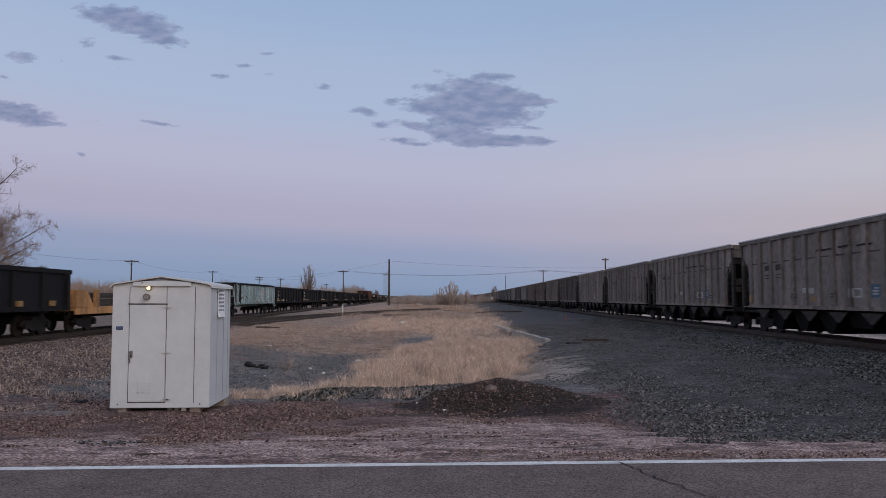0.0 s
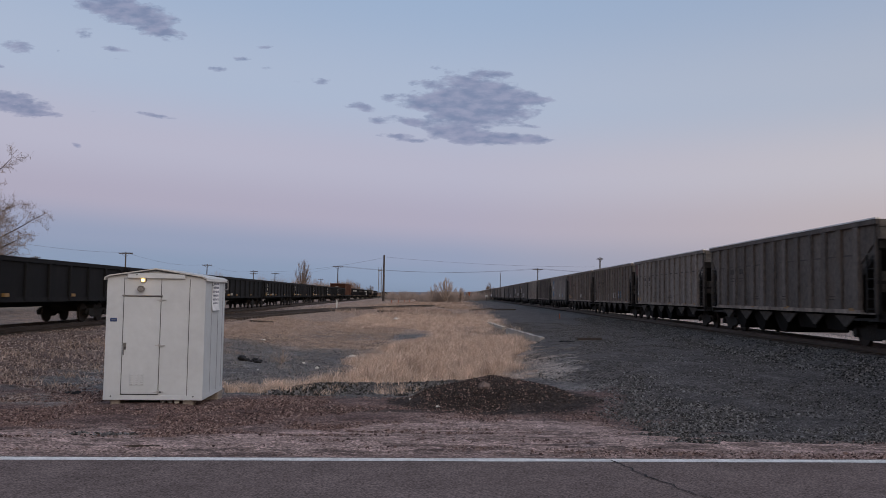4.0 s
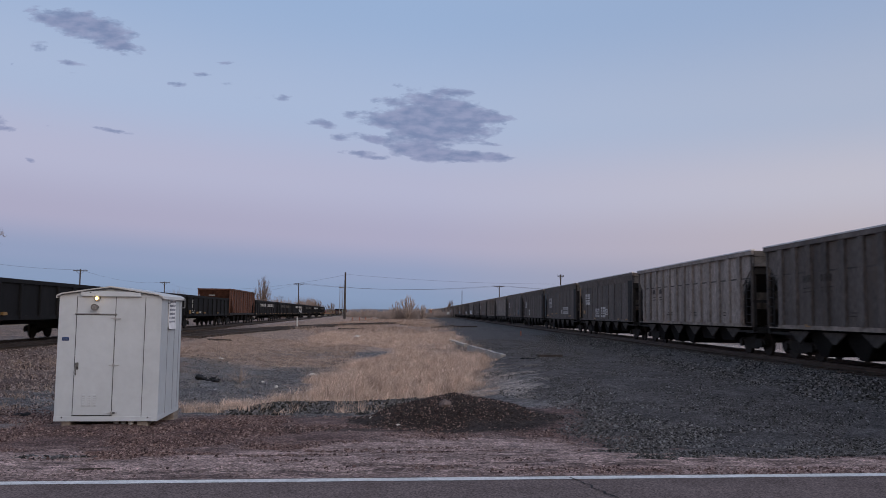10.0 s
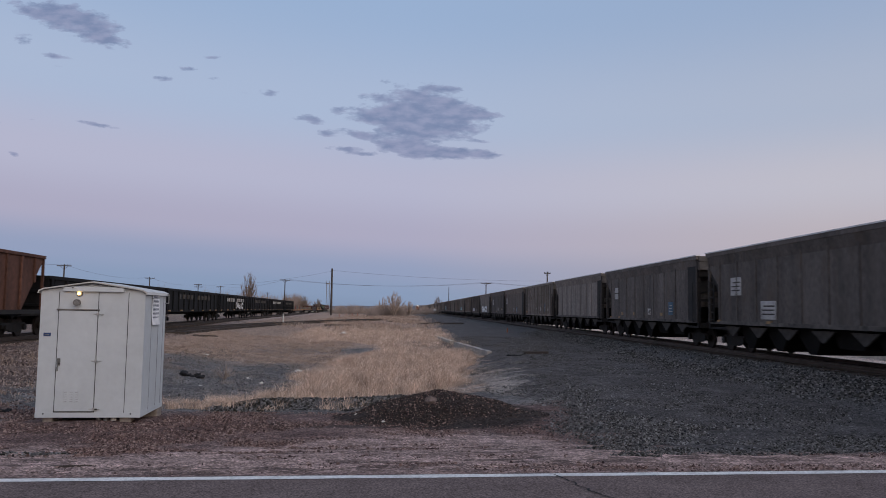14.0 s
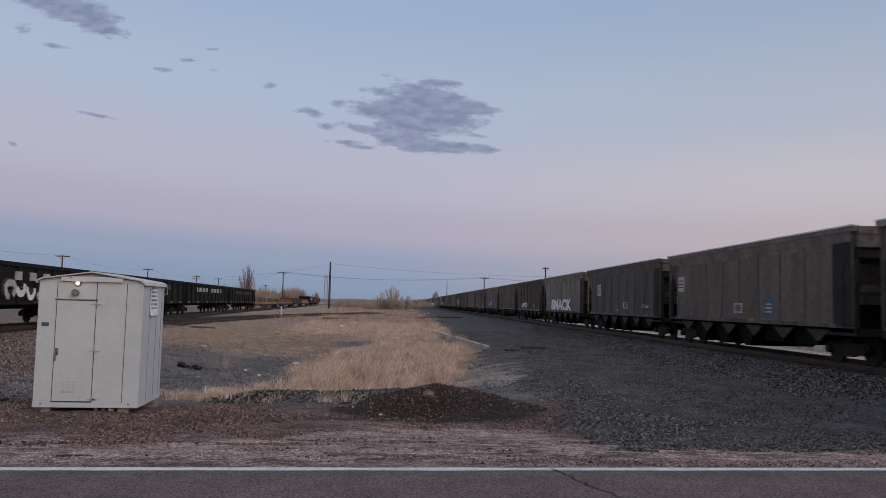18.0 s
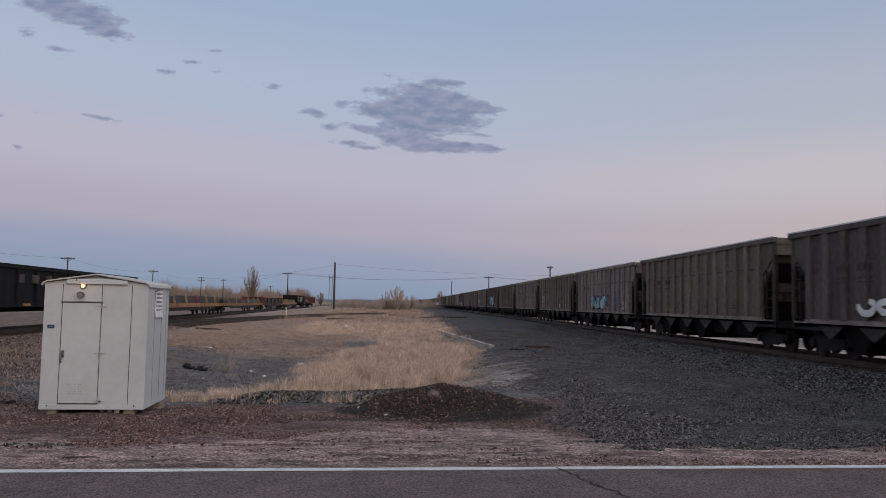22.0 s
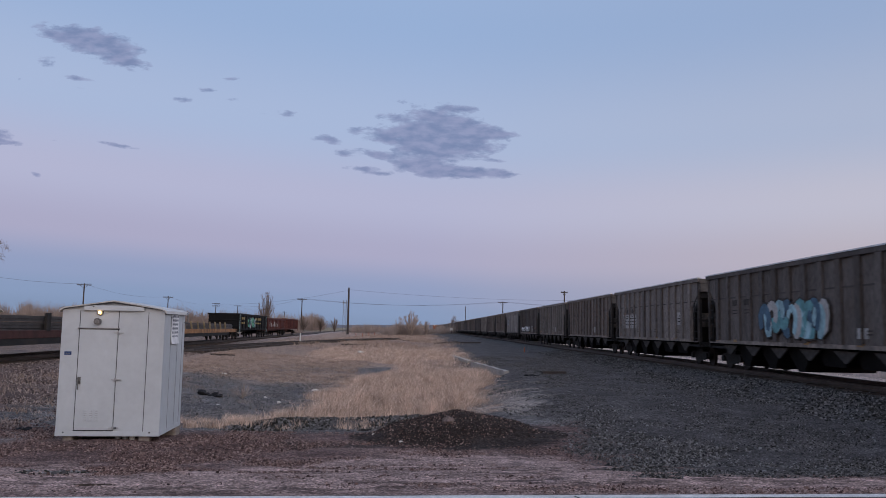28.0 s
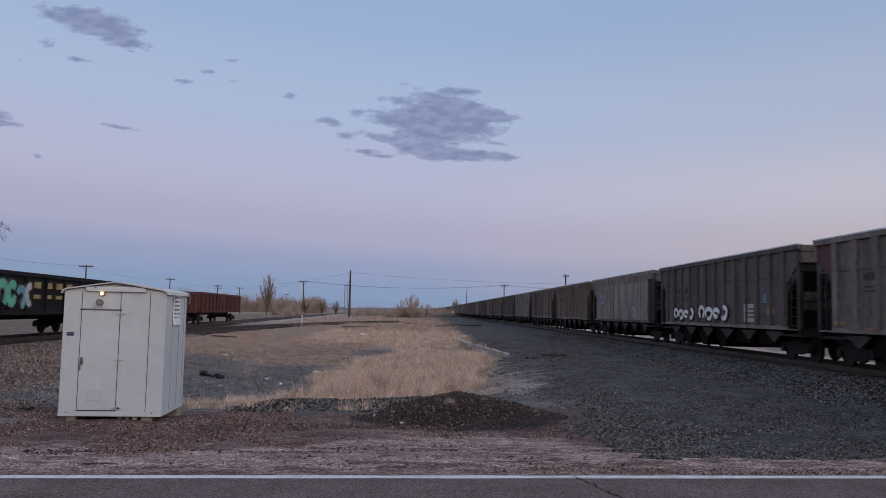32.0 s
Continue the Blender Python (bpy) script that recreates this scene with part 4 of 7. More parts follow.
# car: rows of (along, along, low, high, colour) on the camera's side
CAR_MARKS = {
    0: "-3.9 -3.4 1.6 2.0 B|-2.9 -2.2 1.6 1.9 F|0.25 0.7 1.46 1.66 Y|0.5 1.2 1.75 1.95 W|6.1 7.0 1.42 1.7 Y|-3.5 -2.6 3.2 3.26 D|-2.3 -1.4 3.23 3.29 D|-1.1 0 3.2 3.26 D",
    1: "-3.9 -3.4 1.6 2.0 B|-2.9 -2.2 1.6 1.9 F|0.5 1.2 1.75 1.95 W|-3.5 -2.6 3.2 3.26 D|-2.3 -1.4 3.23 3.29 D|-1.1 0 3.2 3.26 D",
    3: "-5.35 -4.85 1.9 2.36 Y|-4.4 -4.1 1.53 1.69 W|-3 -2.3 1.52 1.85 F|-5.6 -4.7 1.42 1.55 Y",
    5: "6.2 6.9 1.8 2.02 W|5.9 6.9 1.42 1.6 Y|6.9 7.5 2.8 3.6 R",
    6: "-3.7 -3.0 1.58 2.08 B|-2.05 -1.4 1.59 1.96 F|0.6 1.0 1.7 1.85 W",
    7: "6.3 7.2 2.9 3.65 Q|6.0 6.7 1.45 1.8 Y|4.9 5.4 1.45 1.65 Y|-1.5 -0.9 1.55 1.9 F",
    8: "-1.6 -1.1 1.55 1.95 F|-4.0 -3.4 1.55 1.95 B|3.9 5.1 1.6 3.7 B|4.06 5.05 2.34 2.57 Y|4.1 5.1 2.71 3.03 W|7.1 7.5 1.5 3.7 Y",
    9: "-3.2 -2.9 1.5 1.75 W|-1.5 -0.9 1.5 1.9 W",
    11: "-1.4 -0.8 1.57 1.97 W|-0.7 0.5 1.42 2.1 W|1.0 2.1 1.42 2.0 W|3.9 5.3 2.28 3.07 W|5.5 6.0 1.64 1.88 Y|7.1 7.5 1.5 3.7 Y",
    12: "-5.2 -4.3 1.41 1.52 Y|-4.0 -1.8 1.62 2.19 W|-1.6 -1.0 1.59 1.96 F|1.3 1.8 1.57 1.7 Y|3.4 3.9 1.56 1.69 Y|3.8 5.0 2.2 2.59 W|3.9 5.0 2.63 3.03 W|5.5 6.5 1.41 1.54 Y|7.2 7.5 2.0 3.7 B",
    13: "1.7 2.8 1.42 2.05 W|4.4 5.3 2.28 2.95 W",
    14: "4.9 5.6 2.35 2.65 W|4.9 5.6 2.72 3.0 W|-4.4 -3.8 1.5 2.1 B|-1.1 -0.7 1.5 1.8 W|-2.9 -2.6 1.45 1.6 Y|1.6 1.9 1.45 1.6 Y|3.9 4.2 1.45 1.6 Y",
    16: "-5.5 -5.2 1.65 1.81 W|-3.9 -3.4 1.56 2.24 B|-1.5 -1.2 1.6 1.95 F|0.65 0.95 1.74 1.91 W|5.8 6.8 1.45 1.6 Y",
    17: "-2.7 -2.0 1.43 2.02 B|-0.3 0.4 1.52 1.9 W|5.6 6.4 2.4 3.05 W|6.95 7.5 2.6 3.6 R",
    18: "-5.5 -5.1 1.66 1.77 W|-5 -4.4 1.64 1.86 Y|-1.7 -1.0 1.59 1.96 F|-0.1 0.45 1.43 1.57 Y|4.0 4.9 2.35 3.05 W|7.1 7.5 1.6 3.7 Y",
    19: "6.1 6.8 2.37 3.0 W",
    20: "-3.6 -3.2 1.45 1.8 W|0.2 3.7 1.42 1.98 H",
    21: "2.9 3.5 1.42 1.55 Y|5.7 6.3 1.44 1.62 Y|6.95 7.5 2.9 3.6 R",
    22: "-5.6 -5.1 1.45 1.88 W|-3.9 -3.5 1.57 2.16 B|-1.8 2.4 1.45 2.26 G|6.95 7.5 3.1 3.6 R",
    23: "-5.3 -4.95 1.43 1.73 W|-5.1 -4.5 2.05 2.56 B|-2.8 -2.4 1.43 1.73 F|4.7 5.4 1.48 2.08 W|4.7 5.4 2.19 2.44 W",
    26: "-2.5 1.9 1.45 2.77 G|-4.6 -4.2 1.5 1.8 W",
    27: "-5.1 -4.5 1.96 2.56 W|2.8 3.4 1.8 2.6 W|3.8 4.3 1.8 2.6 W|4.7 5.2 1.8 2.6 W",
    28: "6.9 7.5 2.9 3.6 R|-3 -2.4 1.5 1.9 F",
    29: "5.9 6.4 1.42 1.53 Y|-2.4 -1.8 1.5 1.9 F|6.95 7.5 3.1 3.6 R",
    30: "-5.6 -5.1 1.72 1.94 Y|-5.1 -4.6 2.04 2.5 B|-4.1 -3.2 1.42 2.1 W|-1.6 1.8 1.42 2.1 H|2.4 5.2 1.42 2.0 H",
    31: "-3.6 -2.9 1.52 2.05 W|4.2 5.4 2.24 2.57 B|4.2 5.4 2.7 3.04 B",
}
PAINTS = {0: 0, 1: 0, 2: 0, 3: 2, 4: 3, 5: 0, 6: 1, 7: 1, 8: 0, 9: 3, 10: 2, 11: 3, 12: 3, 13: 3, 14: 3, 15: 0, 16: 0, 17: 1, 18: 3, 19: 0, 20: 3, 21: 1, 22: 0, 23: 1, 24: 0, 25: 1,
          26: 3, 27: 0, 28: 1, 29: 0, 30: 3, 31: 2, 32: 1, 33: 1}
SMOOTH = (8, 11, 12, 13, 14, 15, 17, 18, 19, 31)


def band(bm, pts, half, x0, x1):
    """A flat rounded stroke of even width along a line of (y, z)."""
    left, right = [], []
    n = len(pts)
    for i, (y, z) in enumerate(pts):
        (ya, za), (yb, zb) = pts[max(0, i - 1)], pts[min(n - 1, i + 1)]
        d = math.hypot(yb - ya, zb - za) or 1
        w = half * (.75 if i in (0, n - 1) else 1)
        oy, oz = -(zb - za) / d * w, (yb - ya) / d * w
        left.append((y + oy, z + oz))
        right.append((y - oy, z - oz))
    prev = None
    for (a, b), (c, d) in zip(left, right):
        now = [bm.verts.new(p) for p in ((x0, a, b), (x0, c, d), (x1, c, d), (x1, a, b))]
        if prev:
            for i in range(4):
                j = (i + 1) % 4
                bm.faces.new((prev[i], prev[j], now[j], now[i]))
        else:
            bm.faces.new(now[::-1])
        prev = now
    bm.faces.new(prev)
    bmesh.ops.recalc_face_normals(bm, faces=bm.faces[:])


def sprayed(car, y0, y1, z0, z1, seed, tones=None, face=-HW, proud=0.088, n=15):
    """Spray-painted letter-like shapes: overlapping curved strokes with dark edges."""
    rnd = random.Random(seed)
    tones = tones or [M_MARK_CYAN, M_MARK_TEAL, M_MARK_WHITE, M_MARK_CYAN, M_MARK_BLUE, M_MARK_TEAL]
    s = -1 if face < 0 else 1
    step, h = (y1 - y0) / n, z1 - z0
    for j in range(n):
        c, mid = y0 + step * (j + 0.5), z0 + h * rnd.uniform(.42, .58)
        half = min(.16, .13 * h + .02) * rnd.uniform(.8, 1.15)
        ry, rz = max(step * rnd.uniform(.34, .46), half * 1.2) if n < 9 else rnd.uniform(.12, .26) * h, h * rnd.uniform(.22, .40)
        a0, sweep = rnd.uniform(0, 6.28), (rnd.uniform(3.0, 5.4) if n > 9 else rnd.uniform(3.8, 5.7)) * rnd.choice((-1, 1))
        pts = []
        for k in range(10):
            a = a0 + sweep * k / 9
            pts.append((c + ry * math.cos(a) * (1 + .15 * math.sin(3 * a)), min(z1 - half, max(z0 + half, mid + rz * math.sin(a)))))
        for name, wide, off, m in (("stroke_edge", half * 1.35, proud, M_STENCIL), ("spray_stroke", half, proud + .004, tones[(j + seed) % len(tones)])):
            bm = bmesh.new()
            band(bm, pts, wide, *sorted((face + s * (off + 0.0015 * j), face + s * 0.002)))
            part(name, bm, m, car)


def lettering(car, text, y, z, size, material, side=-1, off=HW, stretch=1.0, bold=0.07):
    cu = bpy.data.curves.new("painted_word", "FONT")
    cu.body = text
    cu.size = size
    cu.extrude = 0.004
    cu.offset = bold * 0.8
    cu.align_x = "CENTER"
    ob = new("painted_word", cu)
    cu.materials.append(material)
    ob.parent = car
    turn = Matrix(((0, 0, side, side * (off + 0.010)), (side * stretch, 0, 0, y), (0, 1, 0, z), (0, 0, 0, 1)))
    ob.matrix_local = turn
    return ob


def build_hopper_train():
    rnd = random.Random(7)
    for i in range(-1, 64):
        kind = PAINTS.get(i, rnd.choice([0, 0, 1, 1, 2, 3]))
        flat = i in SMOOTH
        posts = 9 if flat else rnd.choice([13, 13, 14])
        tone = {0: "dusty gray", 1: "brown weathered", 2: "pale gray", 3: "dark grimy"}[kind]
        extra = " with white patch markings" if i in CAR_MARKS else ""
        if i in (22, 26):
            extra = " with cyan spray paint"
        if i == 19:
            extra = " with a white spray-painted word"
        car = build_hopper(i, kind, posts, i < 36, tone + (" smooth-sided" if flat else " ribbed") + " coal hopper car" + extra)
        HOPPERS.append((i, car))
        for rank, row in enumerate(CAR_MARKS.get(i, "").split("|")):
            if not row:
                continue
            *nums, c = row.split()
            y0, y1, z0, z1 = (float(v) for v in nums)
            if c == "F":
                for r in ((y0, y1, z0, z0 + .05), (y0, y1, z1 - .05, z1), (y0, y0 + .07, z0, z1), (y1 - .07, y1, z0, z1)):
                    panel(car, "stencil_frame", *r, M_MARK_WHITE, off=0.03 if not flat else 0.014, posts=posts)
            elif c == "G":
                sprayed(car, y0, y1, z0, z1, i)
            elif c == "H":
                sprayed(car, y0, y1, z0, z1, i, [M_SPRAY_WHITE], n=4)
            else:
                panel(car, {"W": "stencil_patch", "Y": "reflector", "B": "blue_patch", "R": "red_patch", "Q": "red_patch", "C": "cyan_patch", "D": "stencil_bar"}[c], y0, y1, z0, z1, MARKS[c], off=(0.004 if not flat else 0.012) + 0.002 * rank, posts=posts)
                if c in "WB" and y1 - y0 > .4 and z1 - z0 > .3 and y1 < 6.5:
                    for f in (.28, .5, .72):
                        z = z0 + f * (z1 - z0)
                        panel(car, "stencil_bar", y0 + .08, y1 - .1 - .1 * (f > .6), z - .025, z + .025, M_STENCIL if c == "W" else M_MARK_WHITE, off=(0.008 if not flat else 0.016) + 0.002 * rank, posts=posts)
        if i < 40:
            for y in (-6.2, -4.4, -1.3, 2.0, 4.4, 6.3):
                if rnd.random() < 0.35:
                    panel(car, "reflector", y, y + 0.32, 1.27, 1.36, M_MARK_YELLOW, off=0.055)
            if not flat and i < 34:
                for j in range(4):
                    y = 4.75 - .38 * j - (.35 if j > 1 else 0)
                    panel(car, "stencil_block", y - .13, y + .13, 2.68, 2.90, M_STENCIL, off=0.014, posts=posts)
                    panel(car, "stencil_block", y - .15, y + .12, 2.36, 2.40, M_STENCIL, off=0.014, posts=posts)
                    panel(car, "stencil_block", y - .15, y + .12, 2.48, 2.52, M_STENCIL, off=0.014, posts=posts)
                for j in range(3):
                    y = -4.6 + rnd.uniform(-.3, .3) + 3.2 * j
                    panel(car, "stencil_bar", y, y + rnd.uniform(.25, .5), 1.6, 1.64, M_STENCIL, off=0.012, posts=posts)
                    panel(car, "stencil_bar", y, y + rnd.uniform(.2, .4), 1.7, 1.74, M_STENCIL, off=0.012, posts=posts)
        if i == 19:
            lettering(car, "SMACK", 0.10, 1.34, 1.14, M_MARK_BLUE, stretch=2.12, off=HW + 0.014)
            lettering(car, "SMACK", 0.30, 1.38, 1.10, M_STENCIL, stretch=2.14, off=HW + 0.019, bold=0.10)
            lettering(car, "SMACK", 0.25, 1.40, 1.08, M_SPRAY_WHITE, stretch=2.1, off=HW + 0.026)


build_hopper_train()

LEFT_CARS = []
M_BLACK_CAR = car_paint("black_gondola_paint", (0.0075, 0.0075, 0.009), (0.018, 0.016, 0.015), 0.4, 0.85)
M_TEAL_CAR = car_paint("faded_teal_gondola_paint", (0.29, 0.385, 0.395), (0.07, 0.055, 0.045), 0.7)
M_RUST_CAR = car_paint("rusty_orange_car_paint", (0.115, 0.052, 0.036), (0.045, 0.024, 0.019), 0.6)
M_RED_CAR = car_paint("oxide_red_gondola_paint", (0.105, 0.034, 0.029), (0.06, 0.03, 0.025), 0.5)
M_YELLOW_CAR = car_paint("yellow_flat_car_paint", (0.48, 0.25, 0.105), (0.12, 0.07, 0.04), 0.5)
M_WORN_FLAT = car_paint("worn_orange_flat_car_paint", (0.33, 0.175, 0.085), (0.06, 0.04, 0.03), 0.85)
M_BROWN_FLAT = car_paint("brown_flat_car_paint", (0.085, 0.035, 0.03), (0.05, 0.035, 0.028), 0.5)
M_PIPE = mat("dark_steel_rail_load", (0.075, 0.068, 0.065), 0.5, 0.3, vary=0.3, grain=6)
M_WOODLOAD = mat("weathered_wood_load", (0.20, 0.14, 0.10), 0.85, vary=0.3, grain=6)
GW = 1.5


def gondola_bm(half, top, floor=1.05):
    bm = bmesh.new()
    for s in (-1, 1):
        x0, x1 = sorted((s * GW, s * (GW - 0.07)))
        box(bm, x0, x1, -half, half, floor, top)
        y0, y1 = sorted((s * half, s * (half - 0.07)))
        box(bm, -GW + .07, GW - .07, y0, y1, floor, top)
    box(bm, -GW + .07, GW - .07, -half + .07, half - .07, floor, floor + 0.1)
    box(bm, -0.35, 0.35, -half - .2, half + .2, 0.72, floor)
    return bm


def rim_bm(half):
    bm = bmesh.new()
    for s in (-1, 1):
        x0, x1 = sorted((s * (GW + .07), s * (GW - .07)))
        box(bm, x0, x1, -half - .05, half + .05, -0.08, 0.08)
        box(bm, -GW + .07, GW - .07, s * half - .06, s * half + .06, -0.08, 0.08)
    return bm


def gpost_bm(h):
    return boxes((-0.10, 0.0, -0.07, 0.07, 0.0, h), bevel=0.02)


def build_gondola(q0, q1, top, m, posts, label, key, rib=None, dark_posts=99):
    half = (q1 - q0) / 2 - 0.35
    car = tagged(empty("gondola_car", pose(0, 0, 0)), label, "railway car", group="cars of the train of gondolas and flat cars")
    hk = key + "%.2f_%.2f" % (half, top)
    place("body", shared("gondola_" + hk, lambda: gondola_bm(half, top), m), car)
    rib = rib or m
    place("rim", shared("rim_" + hk, lambda: rim_bm(half), rib), car, at=(0, 0, top))
    if rib is not m:
        part("end_sheet", boxes((-GW + .01, GW - .01, -half - .012, -half - .002, 1.06, top - .09)), rib, car, "black end sheet")
    for j in range(posts):
        y = -half + 0.25 + (2 * half - 0.5) * j / (posts - 1)
        place("side_post", shared("gpost_%d" % (j < dark_posts) + key + "%.2f" % top, lambda: gpost_bm(top - 1.1), rib if j < dark_posts else m), car, at=pose(GW, y, 1.0, 0, 0, 180))
    for z in (1.35, 1.35 + (top - 1.35) * .5):
        place("end_rib", shared("end_rib" + key, lambda: boxes((-GW, GW, -.09, 0, -.07, .07), bevel=.02), rib), car, at=(0, -half, z))
    place("side_sill", shared("gsill_" + hk, lambda: boxes((GW - .02, GW + .05, -half, half, 0.95, 1.12)), m), car)
    for s in (-1, 1):
        place("ladder", shared("gladder%.2f" % top, lambda: boxes(*[(0, .03, -.2, .2, 0.7 + j * (top - .8) / 5, 0.73 + j * (top - .8) / 5) for j in range(6)],
              (0, .03, -.22, -.19, .7, top), (0, .03, .19, .22, .7, top)), m), car, at=(GW + .06, s * (half - .35), 0))
        place("coupler", shared("coupler", coupler_bm, M_DARK_STEEL), car, at=(0, s * (half + 0.25), 0))
        add_truck(car, s * (half - 1.7))
    LEFT_CARS.append(((q0 + q1) / 2, car))
    return car


def side_panel(car, name, y0, y1, z0, z1, material, off=0.10):
    part(name, boxes((GW, GW + off + 0.008, y0, y1, z0, z1)), material, car)


def build_flat(q0, q1, m, label, top, straps, bulk=0.0, posts=(), wood=False):
    half = (q1 - q0) / 2 - 0.35
    car = tagged(empty("flat_car", pose(0, 0, 0)), label, "railway car", group="cars of the train of gondolas and flat cars")
    part("deck", boxes((-1.42, 1.42, -half, half, 0.92, 1.04)), m, car)
    for s in (-1, 1):
        x0, x1 = sorted((s * 1.5, s * 1.40))
        bm = bmesh.new()
        box(bm, x0, x1, -half, half, .76, 1.08, bevel=.012)
        part("side_sill", bm, m, car)
        bm = bmesh.new()
        prism(bm, [(half - 3.4, .77), (half - 4.6, .50), (-half + 4.6, .50), (-half + 3.4, .77)], x0 + .02, x1 - .02)
        part("fishbelly", bm, M_DARK_STEEL, car)
        if bulk:
            y0, y1 = sorted((s * half, s * (half - 0.5)))
            bm = bmesh.new()
            prism(bm, [(s * half, 1.06), (s * (half - 1.7), 1.06), (s * (half - .95), bulk - .02), (s * half, bulk - .02)], 1.41, 1.52)
            part("gusset", bm, m, car)
            part("bulkhead", boxes((-1.45, 1.45, y0, y1, 1.04, bulk), bevel=.03), m, car)
        place("coupler", shared("coupler", coupler_bm, M_DARK_STEEL), car, at=(0, s * (half + 0.25), 0))
        add_truck(car, s * (half - 1.9))
    for q in posts:
        part("stake", boxes((1.40, 1.52, q - .22, q + .22, 1.04, top + .06), bevel=.015), M_DARK_STEEL if m is M_BROWN_FLAT else m, car)
    layers = int((top - 1.06) / 0.13)
    load = M_WOODLOAD if wood else M_PIPE
    rail = shared("load_rail%.2f" % half, lambda: boxes((-.035, .035, -half + .95, half - .95, .02, .115), (-.075, .075, -half + .95, half - .95, 0, .02)), load)
    for layer in range(layers):
        inset = 0.05 * layer if not posts else 0.0
        n = 9 - (0 if posts else layer // 2)
        for c in range(n):
            x = -1.28 + inset + c * (2.56 - 2 * inset) / (n - 1)
            place("load_rail", rail, car, at=(x, random.uniform(-.25, .25), 1.04 + layer * .13))
    for y, col in straps:
        bm = bmesh.new()
        prism(bm, [(y, 1.05), (y + .10, 1.05), (y - .34, top + .02), (y - .44, top + .02)], 1.36, 1.39 + .1)
        part("strap", bm, col, car)
    LEFT_CARS.append(((q0 + q1) / 2, car))
    return car


M_STRAP_RED = mat("faded_red_strap", (0.36, 0.09, 0.08), 0.8)
M_STRAP_CREAM = mat("cream_wooden_strap", (0.38, 0.315, 0.21), 0.8)


def scraped(car, seed):
    """Dark scuffs and bare rusty spots on the visible side of a gondola."""
    rnd = random.Random(seed)
    for k in range(34):
        y, z = rnd.uniform(-7.6, 7.6), rnd.uniform(1.2, 2.4)
        w, h = rnd.uniform(.08, .3), rnd.uniform(.02, .05)
        bm = bmesh.new()
        prism(bm, [(y - w, z - h), (y - w * .2, z - h * .5), (y + w, z - h * .2), (y + w * .7, z + h * .7), (y - w * .6, z + h)], GW - .01, GW + .004)
        part("scuff", bm, M_DARK_STEEL if k % 4 else M_RUST_CAR, car)
    for y, z, w, h, m in ((-6.2, 1.85, .5, .22, M_RUST_CAR), (-5.7, 1.45, .35, .12, M_RUST_CAR), (-7.1, 1.3, .2, .12, M_MARK_YELLOW)):
        bm = bmesh.new()
        prism(bm, [(y - w, z - h), (y + w * .4, z - h * .8), (y + w, z), (y + w * .5, z + h), (y - w * .7, z + h * .6)], GW - .01, GW + .006)
        part("bare_patch" if m is M_RUST_CAR else "reflector", bm, m, car)


def build_ore_hopper(q0, q1, top):
    """Tall hopper with slanting end sheets between open corner posts."""
    half = (q1 - q0) / 2 - .3
    car = tagged(empty("hopper_car", pose(0, 0, 0)), "tall rusty brown ribbed hopper car with slanting ends", "railway car", group="cars of the train of gondolas and flat cars")
    for s in (-1, 1):
        bm = bmesh.new()
        prism(bm, [(-half, top), (half, top), (half - 2.1, 1.15), (-half + 2.1, 1.15)], *sorted((s * GW, s * (GW - .06))))
        part("side_sheet", bm, M_RUST_CAR, car)
        bm = bmesh.new()
        prism(bm, [(s * half, top), (s * (half - .08), top), (s * (half - 2.1), 1.15), (s * (half - 2.0), 1.15)], -GW + .06, GW - .06)
        part("end_sheet", bm, M_RUST_CAR, car, "slanting rusty end sheet")
        x0, x1 = sorted((s * (GW + .08), s * (GW - .05)))
        part("top_chord", boxes((x0, x1, -half - .05, half + .05, top, top + .14), bevel=.015), M_RUST_CAR, car)
        part("end_chord", boxes((-GW + .05, GW - .05, s * half - .07, s * half + .07, top, top + .13)), M_RUST_CAR, car)
        part("side_sill", boxes((x0, x1, -half, half, .98, 1.16)), M_DARK_STEEL, car)
        for e in (-1, 1):
            part("corner_post", boxes((s * GW - .05, s * GW + .05, e * (half - .06) - .05, e * (half - .06) + .05, 1.1, top)), M_RUST_CAR, car)
        part("end_platform", boxes((-GW, GW, s * (half - 1.0) - 1.0, s * (half - 1.0) + 1.0, .9, 1.0)), M_DARK_STEEL, car)
        place("coupler", shared("coupler", coupler_bm, M_DARK_STEEL), car, at=(0, s * (half + .25), 0))
        add_truck(car, s * (half - 1.5))
    n = 11
    for j in range(n):
        y = -half + 1.0 + (2 * half - 2.0) * j / (n - 1)
        lo = max(1.16, top - (half - abs(y)) * (top - 1.15) / 2.1)
        part("side_post", boxes((GW, GW + .09, y - .06, y + .06, lo, top), bevel=.02), M_RUST_CAR, car)
    for j in range(4):
        part("outlet_gate", gate_bm(.35, .3), M_BLACK_GATE, car, at=(0, -3.6 + 2.4 * j, 0))
    part("stencil_bar", boxes((-.5, .1, -half - .0, -half + .012, top - .55, top - .47)), M_MARK_WHITE, car)
    LEFT_CARS.append(((q0 + q1) / 2, car))


